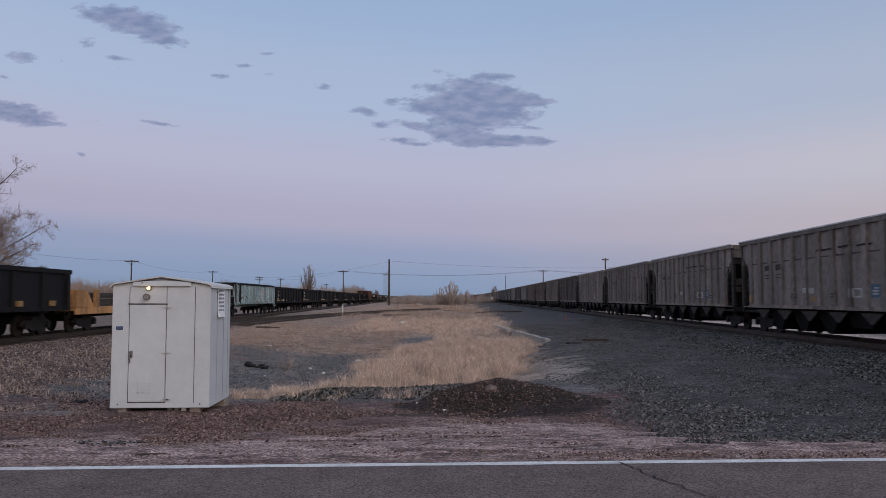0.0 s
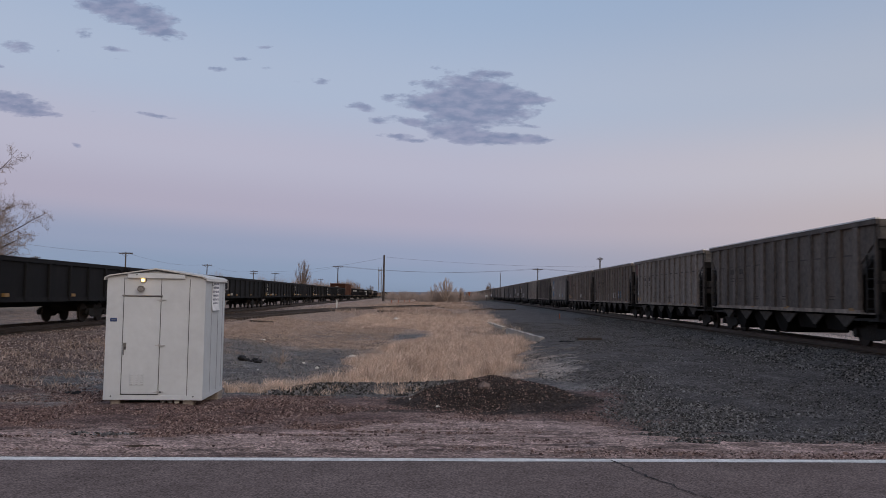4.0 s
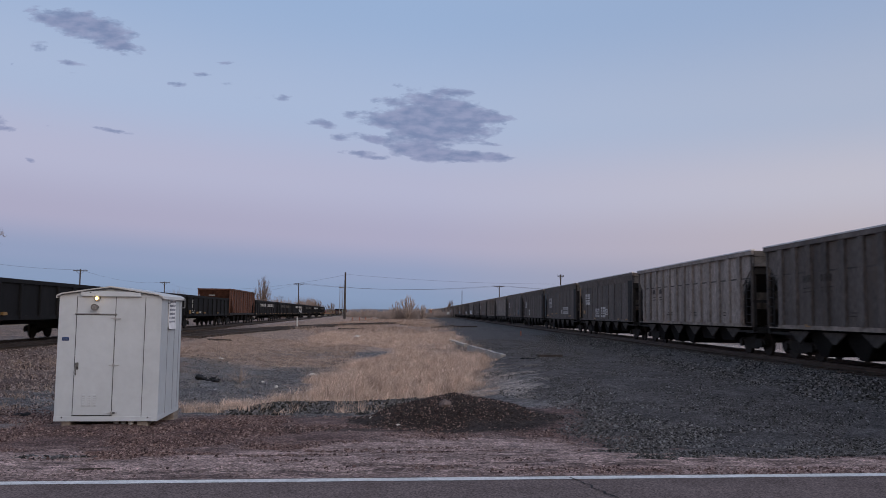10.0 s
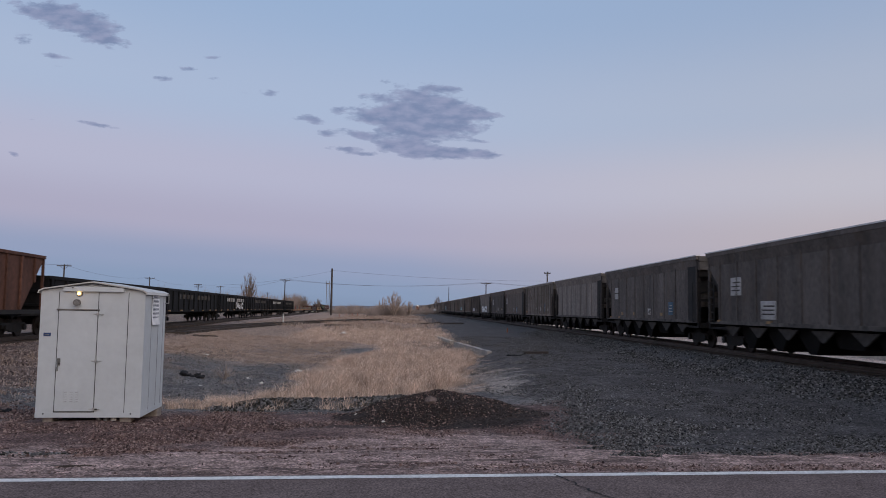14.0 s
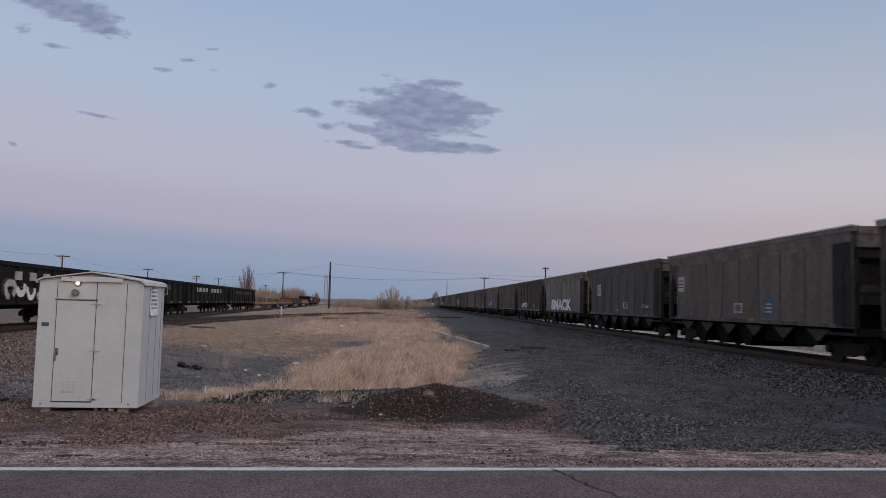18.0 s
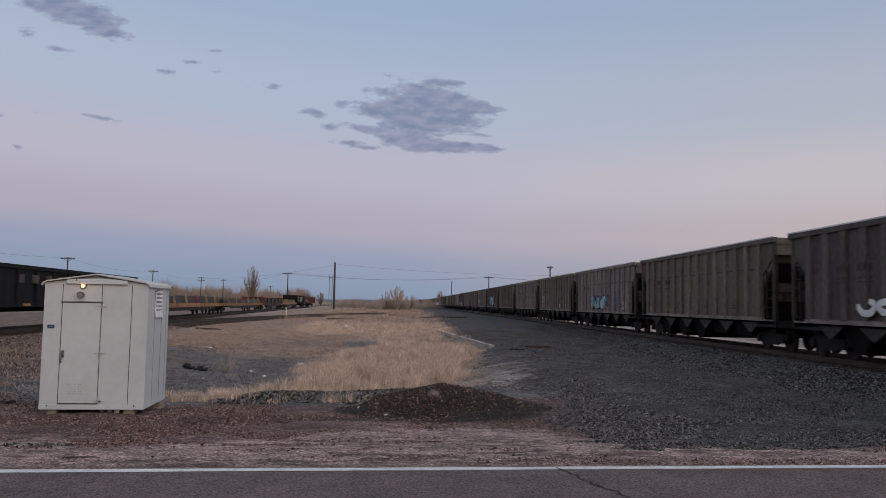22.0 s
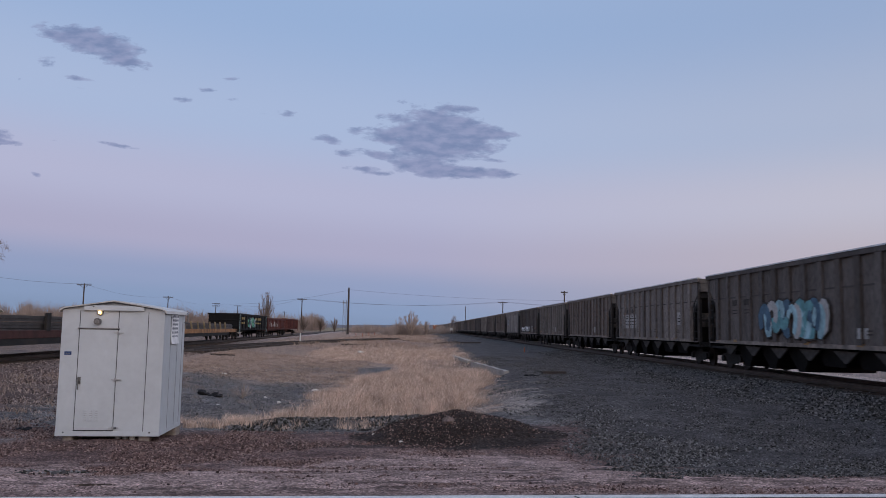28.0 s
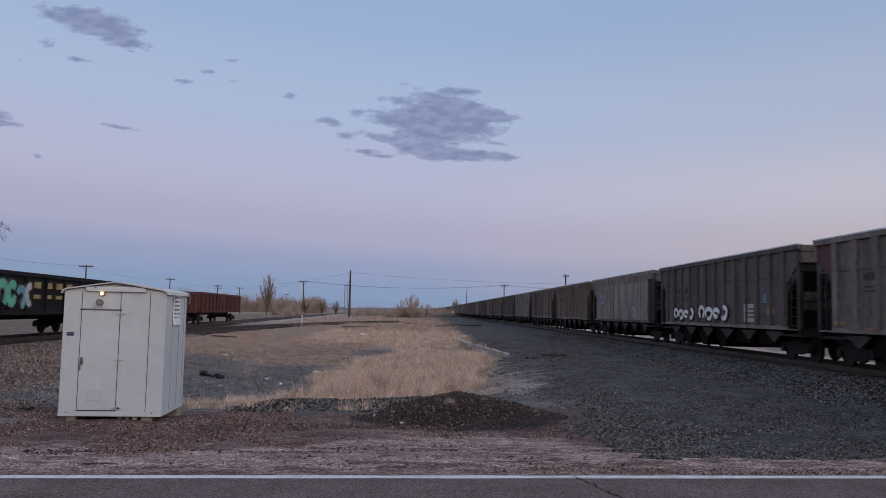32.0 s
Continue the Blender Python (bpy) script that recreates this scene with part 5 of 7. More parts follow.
def build_left_train():
    g = build_gondola(13.2, 31.4, 2.47, M_BLACK_CAR, 9, "black steel gondola car with amber reflectors", "k")
    for y in (7.2, 4.7, 1.0):
        side_panel(g, "reflector", y - .16, y + .16, 1.14, 1.34, M_MARK_YELLOW)
    build_flat(31.4, 58.2, M_YELLOW_CAR, "yellow bulkhead flat car loaded with long steel rails", 1.75, [], 1.78, (-11.0, -8.6, -3.0, 0.2, 4.0, 9.5))
    g = build_gondola(58.9, 75.9, 2.55, M_TEAL_CAR, 12, "faded teal gondola car with a black end and rusty scrapes", "t", M_BLACK_CAR, 2)
    scraped(g, 3)
    for j, y in enumerate((2.0, 2.95, 3.9)):
        side_panel(g, "stencil_bar", y - .3, y + .3, 1.65, 2.15, M_MARK_WHITE, .02)
        side_panel(g, "stencil_bar", y - .3, y + .3, 1.42, 1.5, M_MARK_WHITE, .02)
        side_panel(g, "reflector", y - 2.2 + j, y - 1.9 + j, 1.1, 1.2, M_MARK_YELLOW)
    for i in range(8):
        g = build_gondola(75.8 + 17.6 * i, 93.4 + 17.6 * i, 2.47, M_BLACK_CAR, 10, "black steel gondola car with white stencils", "k")
        for y, z, h, c in ((-6.4, 1.95, .26, M_MARK_WHITE), (-6.4, 1.6, .26, M_MARK_WHITE), (-6.5, 1.34, .08, M_MARK_WHITE), (-6.0, 1.34, .08, M_MARK_WHITE), (-6.4, 1.2, .08, M_MARK_WHITE),
                           (-7.5, 1.14, .26, M_MARK_YELLOW), (-4.9, 1.14, .14, M_MARK_YELLOW), (-4.0, 1.16, .16, M_MARK_WHITE), (-2.3, 1.14, .12, M_MARK_YELLOW), (3.0, 1.14, .12, M_MARK_YELLOW)):
            side_panel(g, "reflector" if c is M_MARK_YELLOW else "stencil_bar", y - .16, y + .16, z, z + h, c, .02 if z > 1.3 else .1)
    build_ore_hopper(216.6, 232.6, 3.38)
    for i in range(6):
        g = build_gondola(232.6 + 21.4 * i, 254 + 21.4 * i, 2.6, M_BLACK_CAR, 12, "long black steel gondola car with white lettering bars", "k")
        for j in range(8):
            y = -6.2 + j * 1.45 + (1.3 if j > 3 else 0)
            side_panel(g, "letter_bar", y - .22, y + .22, 1.95, 2.3, M_MARK_WHITE if i % 2 == 0 else M_GATE, .105)
        for y in (-9.4, -5.5, -1.5, 3.0, 6.2, 9.0):
            side_panel(g, "reflector", y - .35, y + .35, 1.0, 1.1, M_MARK_YELLOW, .07)
        if i == 2:
            sprayed(g, -0.4, 4.6, 1.12, 1.95, 5, [M_SPRAY_WHITE, M_SPRAY_WHITE, M_MARK_WHITE], GW, .105, 5)
    r, c = M_STRAP_RED, M_STRAP_CREAM
    build_flat(361, 391, M_WORN_FLAT, "worn orange flat car loaded with slanted stacks of steel rails", 1.75, [(-12, c), (-9, r), (-5, c), (-1, c), (3, r), (7, c), (11, c)])
    build_flat(391, 422, M_WORN_FLAT, "worn orange flat car loaded with strapped steel rails", 1.7, [(-12, c), (-7, c), (-3, r), (2, c), (7, c), (11, c)])
    build_flat(422, 448.5, M_BROWN_FLAT, "red-brown flat car with dark posts and a rail load", 1.75, [], 1.9, (-8, -3, 2, 7))
    build_flat(448.5, 477.4, M_WORN_FLAT, "flat car with slanted cream straps over stacked rails", 1.65, [(-11 + 2.2 * j, c) for j in range(10)])
    g = build_gondola(477.9, 498.2, 2.55, M_BLACK_CAR, 11, "black gondola car with a green spray-painted patch", "k")
    sprayed(g, -4.8, 0.6, 1.1, 2.35, 4, [M_MARK_GREEN, M_MARK_TEAL, M_MARK_WHITE, M_MARK_GREEN], GW, .105, 7)
    for j, y in enumerate((-8.0, -7.1, 1.0, 2.1, 3.2, 4.3)):
        side_panel(g, "letter_bar", y - .2, y + .2, 2.02, 2.28, M_MARK_CREAM, .105)
        side_panel(g, "letter_bar", y - .2, y + .2, 1.6, 1.76, M_MARK_CREAM, .105)
    g = build_gondola(498.2, 518.6, 2.35, M_RED_CAR, 14, "oxide red gondola car with faded white lettering bars", "o")
    for j in range(6):
        side_panel(g, "letter_bar", -8 + j * 1.5, -7.65 + j * 1.5, 1.35, 1.95 - .15 * (j % 3), M_MARK_WHITE, .105)
    build_gondola(518.6, 536.6, 2.5, M_RED_CAR, 13, "oxide red gondola car at the end of the train", "o")


build_left_train()


def motions():
    """Both trains roll towards the road all through the clip."""
    times = [0.0] + [1.0 * n for n in range(1, 33)]
    for i, car in HOPPERS:
        rows = []
        for t in times:
            s = 35.1 - HL + CAR_PITCH * i - (15.367 * t - 0.0028357 * t * t - 0.00027472 * t ** 3)
            rows.append((t, pose(right_x(s), s, 0, 0, 0, math.degrees(math.atan(-RIGHT_K)))))
        walk(car, rows)
    for q, car in LEFT_CARS:
        rows = []
        a = math.atan(-LEFT_K)
        for t in times:
            s = (q - (13.9 * t + 0.0115 * t * t)) * math.cos(a)
            rows.append((t, pose(left_x(s), s, LEFT_Z, 0, 0, math.degrees(a))))
        walk(car, rows)


# ------------------------------------------------------------------ signal hut
M_HUT = mat("pale_gray_painted_metal", (0.505, 0.535, 0.555), 0.5, vary=0.03, grain=8, dark=0.95, big=0.8, stain=(0.42, 0.41, 0.40), stain_amt=0.06, stain_size=1.5)
M_HUT_ROOF = mat("pale_roof_metal", (0.50, 0.49, 0.47), 0.5, vary=0.06, dark=0.85)
# real gaps and hardware, and the strips that imitate shade on the hut
M_SEAM_SHADE = mat("dark_seam_and_shade", (0.06, 0.06, 0.065), 0.8)
M_SIDE_SEAM = mat("shallow_side_seam", (0.30, 0.31, 0.33), 0.6)
M_HINGE = mat("galvanised_hinge", (0.46, 0.46, 0.46), 0.45, 0.3)
M_VENT = mat("dull_gray_vent", (0.16, 0.155, 0.15), 0.6)
M_SLOT = mat("gray_louvre_slot", (0.42, 0.435, 0.44), 0.8)
M_ZINC = mat("zinc_hardware", (0.27, 0.27, 0.27), 0.4, 0.7)
M_BLUE_PLATE = mat("blue_plaque", (0.035, 0.075, 0.20), 0.5)
M_SIGN = mat("white_sign_sheet", (0.86, 0.86, 0.87), 0.5, vary=0.04)
M_INK = mat("gray_print", (0.20, 0.21, 0.25), 0.7)
M_CONCRETE = mat("stained_concrete", (0.27, 0.225, 0.19), 0.9, vary=0.25, grain=20, bump=0.3)
M_PVC = mat("white_conduit", (0.62, 0.60, 0.56), 0.5)
M_LAMP_GLOW = glow("warm_lamp_glow", (1.0, 0.60, 0.20), 6.0)


def build_hut():
    W, D, Z0, ZE, ZA = 1.825, 1.72, 0.14, 2.43, 2.60
    hut = tagged(empty("signal_hut", pose(-6.647, 14.73, -0.60, 0, 0, 4.43)), "pale gray metal railway signal hut with a closed door", "hut")
    bm = bmesh.new()
    prism(bm, [(0, Z0), (W, Z0), (W, ZE - .01), (W / 2, ZA - .03), (0, ZE - .01)], 0, D, axis="y")
    part("wall", bm, M_HUT, hut)
    part("base_channel", boxes((-.006, W + .006, -.006, D + .006, Z0 - .02, Z0 + .07), bevel=.004), M_HUT, hut)
    # shallow roof with rolled eaves
    bm = bmesh.new()
    out = [(-.05, ZE - .06), (-.035, ZE - .005), (.05, ZE + .035), (W / 2, ZA), (W - .05, ZE + .035), (W + .035, ZE - .005), (W + .05, ZE - .06),
           (W + .035, ZE - .065), (W + .02, ZE - .025), (W - .05, ZE + .012), (W / 2, ZA - .022), (.05, ZE + .012), (-.02, ZE - .025), (-.035, ZE - .065)]
    prism(bm, out, -.06, D + .05, axis="y")
    part("roof", bm, M_HUT_ROOF, hut, "pale shallow gable roof with rolled eaves")
    # shadow under the roof edge, drawn as a dark chevron
    bm = bmesh.new()
    prism(bm, [(.05, ZE + .004), (W / 2, ZA - .035), (W - .05, ZE + .004), (W / 2, ZA - .055)], -.052, -.046, axis="y")
    part("gable_shadow_strip", bm, M_SEAM_SHADE, hut)
    part("gable_board", boxes((.38, 1.46, -.05, -.004, 2.405, 2.50), bevel=.008), M_HUT, hut)
    part("knob", tube(bmesh.new(), (.56, -.062, 2.475), (.56, -.05, 2.475), .012, n=8), M_SEAM_SHADE, hut)
    # door with its frame gap, drip rail, louvres, hinges and handle
    door = part("door", boxes((.325, 1.0, -.014, .002, .235, 2.065), bevel=.004), M_HUT, hut)
    for r in ((.313, .322, -.006, .002, .22, 2.40), (1.004, 1.013, -.006, .002, .22, 2.40), (.31, 1.015, -.006, .002, .215, .232)):
        part("door_gap", boxes(r), M_SEAM_SHADE, hut)
    part("drip_rail", boxes((.29, 1.035, -.03, .002, 2.07, 2.09), bevel=.004), M_ZINC, hut)
    # dark strip in place of the shadow below the drip rail
    part("rail_shadow", boxes((.30, 1.03, -.018, .002, 2.058, 2.069)), M_SEAM_SHADE, hut)
    for j in range(3):
        part("louvre", boxes((.48 + .098 * j, .545 + .098 * j, -.022, -.013, .39, .61), bevel=.004), M_HUT, door)
        for n in range(5):
            part("slot", boxes((.487 + .098 * j, .538 + .098 * j, -.0235, -.021, .41 + .04 * n, .416 + .04 * n)), M_SLOT, door)
    for z in (2.0, 1.145, .275):
        part("hinge", boxes((.93, 1.11, -.026, -.012, z - .008, z + .008), (.992, 1.022, -.034, -.002, z - .03, z + .03), bevel=.003), M_HINGE, hut)
    part("hasp", boxes((1.03, 1.075, -.03, -.002, .262, .285), bevel=.003), M_SEAM_SHADE, hut)
    bm = boxes((.345, .362, -.055, -.03, .965, 1.175), (.34, .395, -.03, -.012, 1.06, 1.19), (.348, .36, -.04, -.012, .96, .985), bevel=.004)
    part("handle", bm, M_VENT, door, "dull gray lever handle")
    part("lock", tube(bmesh.new(), (.375, -.032, 1.095), (.375, -.012, 1.095), .02, n=10), M_SEAM_SHADE, door)
    for x in (1.535,):
        part("panel_seam", boxes((x, x + .009, -.005, .002, .16, 2.40)), M_SEAM_SHADE, hut)
    for y in (.55, 1.1, 1.5):
        part("panel_seam", boxes((W - .002, W + .006, y, y + .012, .16, 2.38)), M_SIDE_SEAM, hut)
    part("corner_trim", boxes((W - .03, W + .008, -.008, .03, .15, 2.40)), M_HUT, hut)
    for x in (.14, 1.66):
        part("bolt", tube(bmesh.new(), (x, -.016, .19), (x, -.004, .19), .014, n=8), M_SEAM_SHADE, hut)
    part("plaque", boxes((.075, .20, -.008, .002, 1.585, 1.65), bevel=.003), M_BLUE_PLATE, hut, "small blue plaque")
    part("plaque_bar", boxes((.095, .18, -.0105, -.007, 1.61, 1.622)), M_ZINC, hut)
    # lamp and its sensor over the door
    lamp = part("lamp", tube(bmesh.new(), (.67, -.03, 2.37), (.67, -.002, 2.37), .05, .06, 14), M_ZINC, hut)
    bm = bmesh.new()
    bmesh.ops.create_icosphere(bm, subdivisions=2, radius=.03, matrix=Matrix.Translation((.67, -.05, 2.37)))
    part("bulb", bm, M_LAMP_GLOW, lamp, "glowing warm bulb")
    bm = tube(bmesh.new(), (.645, -.09, 2.205), (.645, -.002, 2.205), .062, .055, 18)
    sensor = part("vent_cap", bm, M_VENT, hut, "round zinc vent cap")
    part("cap_ring", tube(bmesh.new(), (.645, -.096, 2.205), (.645, -.088, 2.205), .04, .04, 14), M_ZINC, sensor)
    # hanging sheet on the side with lines of print
    bm = bmesh.new()
    last = None
    for i in range(13):
        z = 2.40 - .60 * i / 12
        o = W + .012 + .02 * max(0, (i - 8) / 4) ** 2
        now = [bm.verts.new((o + dx, y, z)) for dx, y in ((0, .52), (0, 1.10), (.006, 1.10), (.006, .52))]
        if last:
            for a in range(4):
                b = (a + 1) % 4
                bm.faces.new((last[a], last[b], now[b], now[a]))
        last = now
    sheet = part("sign_sheet", bm, M_SIGN, hut, "white curling notice sheet")
    rnd = random.Random(2)
    for i in range(6):
        z = 2.33 - .078 * i
        for j in range(5):
            y = .585 + .095 * j
            part("print_bar", boxes((W + .0185, W + .021, y, y + rnd.uniform(.055, .08), z - .02, z + .02)), M_INK, sheet)
    bm = bmesh.new()
    for z in (2.40, 2.22):
        tube(bm, (W, 1.66, z), (W + .07, 1.66, z), .012, n=8)
    tube(bm, (W + .07, 1.66, 2.40), (W + .07, 1.66, 2.22), .012, n=8)
    part("grab_bracket", bm, M_ZINC, hut)
    bm = bmesh.new()
    tube(bm, (W, .5, 2.30), (W + .05, .5, 2.30), .008, n=6)
    part("sheet_hook", bm, M_ZINC, hut)
    for x0, x1, y0, y1 in ((.12, .30, .03, .35), (1.46, 1.66, .03, .35), (.1, .35, 1.3, 1.66), (1.56, 1.84, 1.30, 1.66)):
        part("foundation_block", boxes((x0, x1, y0, y1, -.06, .125), bevel=.015), M_CONCRETE, hut, "rough concrete block")
    for x, m in ((1.07, M_ZINC), (1.2, M_ZINC), (1.33, M_PVC)):
        part("conduit", tube(bmesh.new(), (x, .12, -.06), (x, .12, .14), .05, n=12), m, hut)
    # dark sheet that stands for the shade under the floor
    part("underfloor_shade", boxes((.36, 1.0, .35, .42, -.05, .12)), M_SEAM_SHADE, hut)
    return hut


build_hut()


# ------------------------------------------------------------------ loose things on the ground
M_ROCK = mat("pinkish_rock", (0.17, 0.125, 0.11), 0.9, vary=0.3, grain=18, bump=0.4)
M_WHITE_ROCK = mat("whitish_rock", (0.62, 0.58, 0.52), 0.9, vary=0.15, grain=12)
M_TIMBER = mat("bleached_timber", (0.38, 0.34, 0.29), 0.9, vary=0.25, grain=6, dark=0.7, stretch=(6, 1, 6))
M_RUBBER = mat("black_rubbish", (0.018, 0.017, 0.018), 0.8, vary=0.3)
M_POST_WHITE = mat("white_marker_post", (0.68, 0.66, 0.62), 0.6)
M_ORANGE = mat("orange_marker", (0.40, 0.12, 0.055), 0.6)
M_POLE = mat("weathered_pole_wood", (0.075, 0.062, 0.055), 0.9, vary=0.25, grain=5)
M_WIRE = mat("dull_gray_wire", (0.17, 0.185, 0.22), 0.7)


def gz(x, y):
    return float(ground_z(x, y))


def rock_bm(r, seed, squash=0.7):
    bm = bmesh.new()
    bmesh.ops.create_icosphere(bm, subdivisions=2, radius=r)
    for v in bm.verts:
        n = noise.noise(v.co / r * 1.3 + Vector((seed, 0, 0)))
        v.co *= 1 + 0.35 * n
        v.co.z *= squash
    return bm


def rock(x, y, r, m, label, seed, squash=0.7, name="rock"):
    tagged(part(name, rock_bm(r, seed, squash), m, at=(x, y, gz(x, y) + r * squash * 0.35)), label, "rock")


rock(0.52, 15.75, 0.125, M_ROCK, "pinkish rock lying on the dark heap", 1)
rock(-4.26, 31.8, 0.17, M_WHITE_ROCK, "whitish rock beside the tall dry grass", 2, 0.5)
rock(-4.8, 26.9, 0.07, M_WHITE_ROCK, "small whitish stone in the ash-gray ditch", 3)
rock(-5.6, 28.6, 0.06, M_WHITE_ROCK, "small whitish stone in the ash-gray ditch", 4)
rock(-6.5, 25.6, 0.06, M_WHITE_ROCK, "small whitish stone in the ash-gray ditch", 5)
rock(-0.38, 15.2, 0.045, M_WHITE_ROCK, "small white stone at the foot of the heap", 6, 0.4)
rock(-0.95, 16.1, 0.035, M_WHITE_ROCK, "small white stone beside the heap", 7)
rock(-5.7, 72.0, 0.28, M_WHITE_ROCK, "whitish rock in far dry grass", 8, 0.5)
rock(-9.2, 37.0, 0.16, M_WHITE_ROCK, "flat white scrap in the ditch", 9, 0.25, "scrap")


def rubbish(x, y, w, h, seed, label, size=1.0):
    rnd = random.Random(seed)
    ob = tagged(empty("rubbish", pose(x, y, gz(x, y) - .02)), label, "rubbish")
    for i in range(7):
        r = rnd.uniform(.08, .17) * size
        bm = rock_bm(r, seed * 10 + i, .55)
        part("torn_piece", bm, M_RUBBER, ob, at=pose(rnd.uniform(-w, w), rnd.uniform(-.15, .15), r * .3 + rnd.uniform(0, h), 0, rnd.uniform(-25, 25), rnd.uniform(0, 180)))


rubbish(-7.35, 28.2, .36, .2, 1, "black torn rubbish lying in the ditch")
rubbish(-8.2, 16.7, .14, .0, 2, "dark scrap lying on the gravel bank", .5)
rubbish(4.55, 33.1, .3, .0, 3, "dark scrap lying on the gravel yard", .6)


def beam(name, a, b, w, h, m, label, lift=0.0):
    a, b = Vector(a), Vector(b)
    n = max(2, int((b - a).length / 1.2))
    bm = bmesh.new()
    side = Vector((-(b - a).y, (b - a).x, 0)).normalized() * w / 2
    rings = []
    for i in range(n + 1):
        p = a.lerp(b, i / n)
        z = gz(p.x, p.y) + lift
        rings.append([bm.verts.new((*(p + s * side).xy, z + dz)) for s, dz in ((-1, -.05), (1, -.05), (1, h), (-1, h))])
    for r, q in zip(rings, rings[1:]):
        for i in range(4):
            j = (i + 1) % 4
            bm.faces.new((r[i], r[j], q[j], q[i]))
    bm.faces.new(rings[0][::-1])
    bm.faces.new(rings[-1])
    tagged(part(name, bm, m), label, "timber")


def retaining_wall():
    bm = bmesh.new()
    rings = []
    for i in range(13):
        y = 35.6 + i
        x = 3.78 - 0.0672 * i
        z = gz(x + .4, y)
        lo, hi = z - .8, z + .07 + .02 * math.sin(i * 1.9)
        rings.append([bm.verts.new(p) for p in ((x - .11, y, lo), (x + .11, y, lo), (x + .11, y, hi), (x - .11, y, hi))])
    for r, q in zip(rings, rings[1:]):
        for i in range(4):
            j = (i + 1) % 4
            bm.faces.new((r[i], r[j], q[j], q[i]))
    bm.faces.new(rings[0][::-1])
    bm.faces.new(rings[-1])
    tagged(part("retaining_wall", bm, M_PALE_WALL), "low pale concrete retaining wall at the edge of the yard", "wall", kind="structure")


M_PALE_WALL = mat("pale_weathered_concrete", (0.33, 0.30, 0.27), 0.9, vary=0.2, grain=14, dark=0.75, bump=0.3)
retaining_wall()
beam("timber", (2.9, 49.5, 0), (2.3, 62.0, 0), .30, .12, M_TIMBER, "bleached timber lying along the gravel yard")
beam("timber", (5.2, 34.6, 0), (6.3, 34.9, 0), .16, .10, M_TIE, "dark timber lying on the gravel yard")
beam("timber", (-13.3, 50.2, 0), (-12.3, 52.0, 0), .18, .10, M_TIE, "dark old sleeper lying on the grassy bank")
beam("timber", (-3.52, 8.12, 0), (-3.08, 8.17, 0), .012, .012, M_TIE, "thin stick lying on the roadside gravel")
for k, (yy, xx) in enumerate(((92, -9.5), (104, 1.5), (99, 4.2), (120, -3))):
    beam("timber", (xx, yy, 0), (xx + 3.0, yy + 1.5, 0), .3, .14, M_TIE, "dark old sleeper lying in far dry grass")


def marker(x, y, h, r, m, label, name="marker_post"):
    ob = tagged(empty(name, pose(x, y, gz(x, y) - .1)), label, "post")
    part("shaft", tube(bmesh.new(), (0, 0, 0), (0, 0, h + .1), r, r * .9, 10), m, ob)
    part("cap", tube(bmesh.new(), (0, 0, h + .1), (0, 0, h + .14), r * 1.05, r * .5, 10), m, ob)
    return ob


marker(-13.95, 90.0, 1.15, .09, M_POST_WHITE, "white marker post standing beside the spur track")
marker(8.7, 68.0, .36, .055, M_ORANGE, "orange marker standing beside the dark ballast")
for k in range(4):
    marker(-12.8 + .6 * k, 150 + 9 * k, .8, .07, M_ORANGE, "faded orange marker in far dry grass")
sg = tagged(empty("track_sign", pose(8.8, 250, gz(8.8, 250))), "white track sign beside the hopper train's track", "sign")
part("shaft", tube(bmesh.new(), (0, 0, 0), (0, 0, 1.4), .06, n=8), M_POLE, sg)
part("plate", boxes((-.4, .4, -.03, 0, 1.1, 1.9)), M_POST_WHITE, sg)
cab = tagged(empty("relay_cabinet", pose(0.3, 330, gz(0.3, 330))), "small white relay cabinet near far bushes", "cabinet")
part("body", boxes((-1, 1, -.8, .8, 0, 2.2), bevel=.04), M_POST_WHITE, cab)
part("cabinet_roof", boxes((-1.1, 1.1, -.9, .9, 2.2, 2.32)), M_HUT_ROOF, cab)


def build_blocks():
    """Row of pale concrete blocks beyond the hopper train."""
    bm = boxes((-.3, .3, -1.17, 1.17, 0, 1.25), bevel=.03)
    me = bpy.data.meshes.new("barrier_block")
    bm.to_mesh(me)
    bm.free()
    me.materials.append(M_PALE_BLOCK)
    wall = tagged(empty("block_wall", pose(0, 0, 0)), "low wall of pale concrete blocks beyond the train", "wall", kind="structure")
    for i in range(44):
        y = 20 + 2.38 * i
        place("block", me, wall, at=pose(21.0 + random.uniform(-.02, .02), y, gz(21.0, y) - .05))


M_PALE_BLOCK = mat("pale_pink_concrete", (0.84, 0.70, 0.62), 0.9, vary=0.12, grain=10, per_object=0.12)
build_blocks()


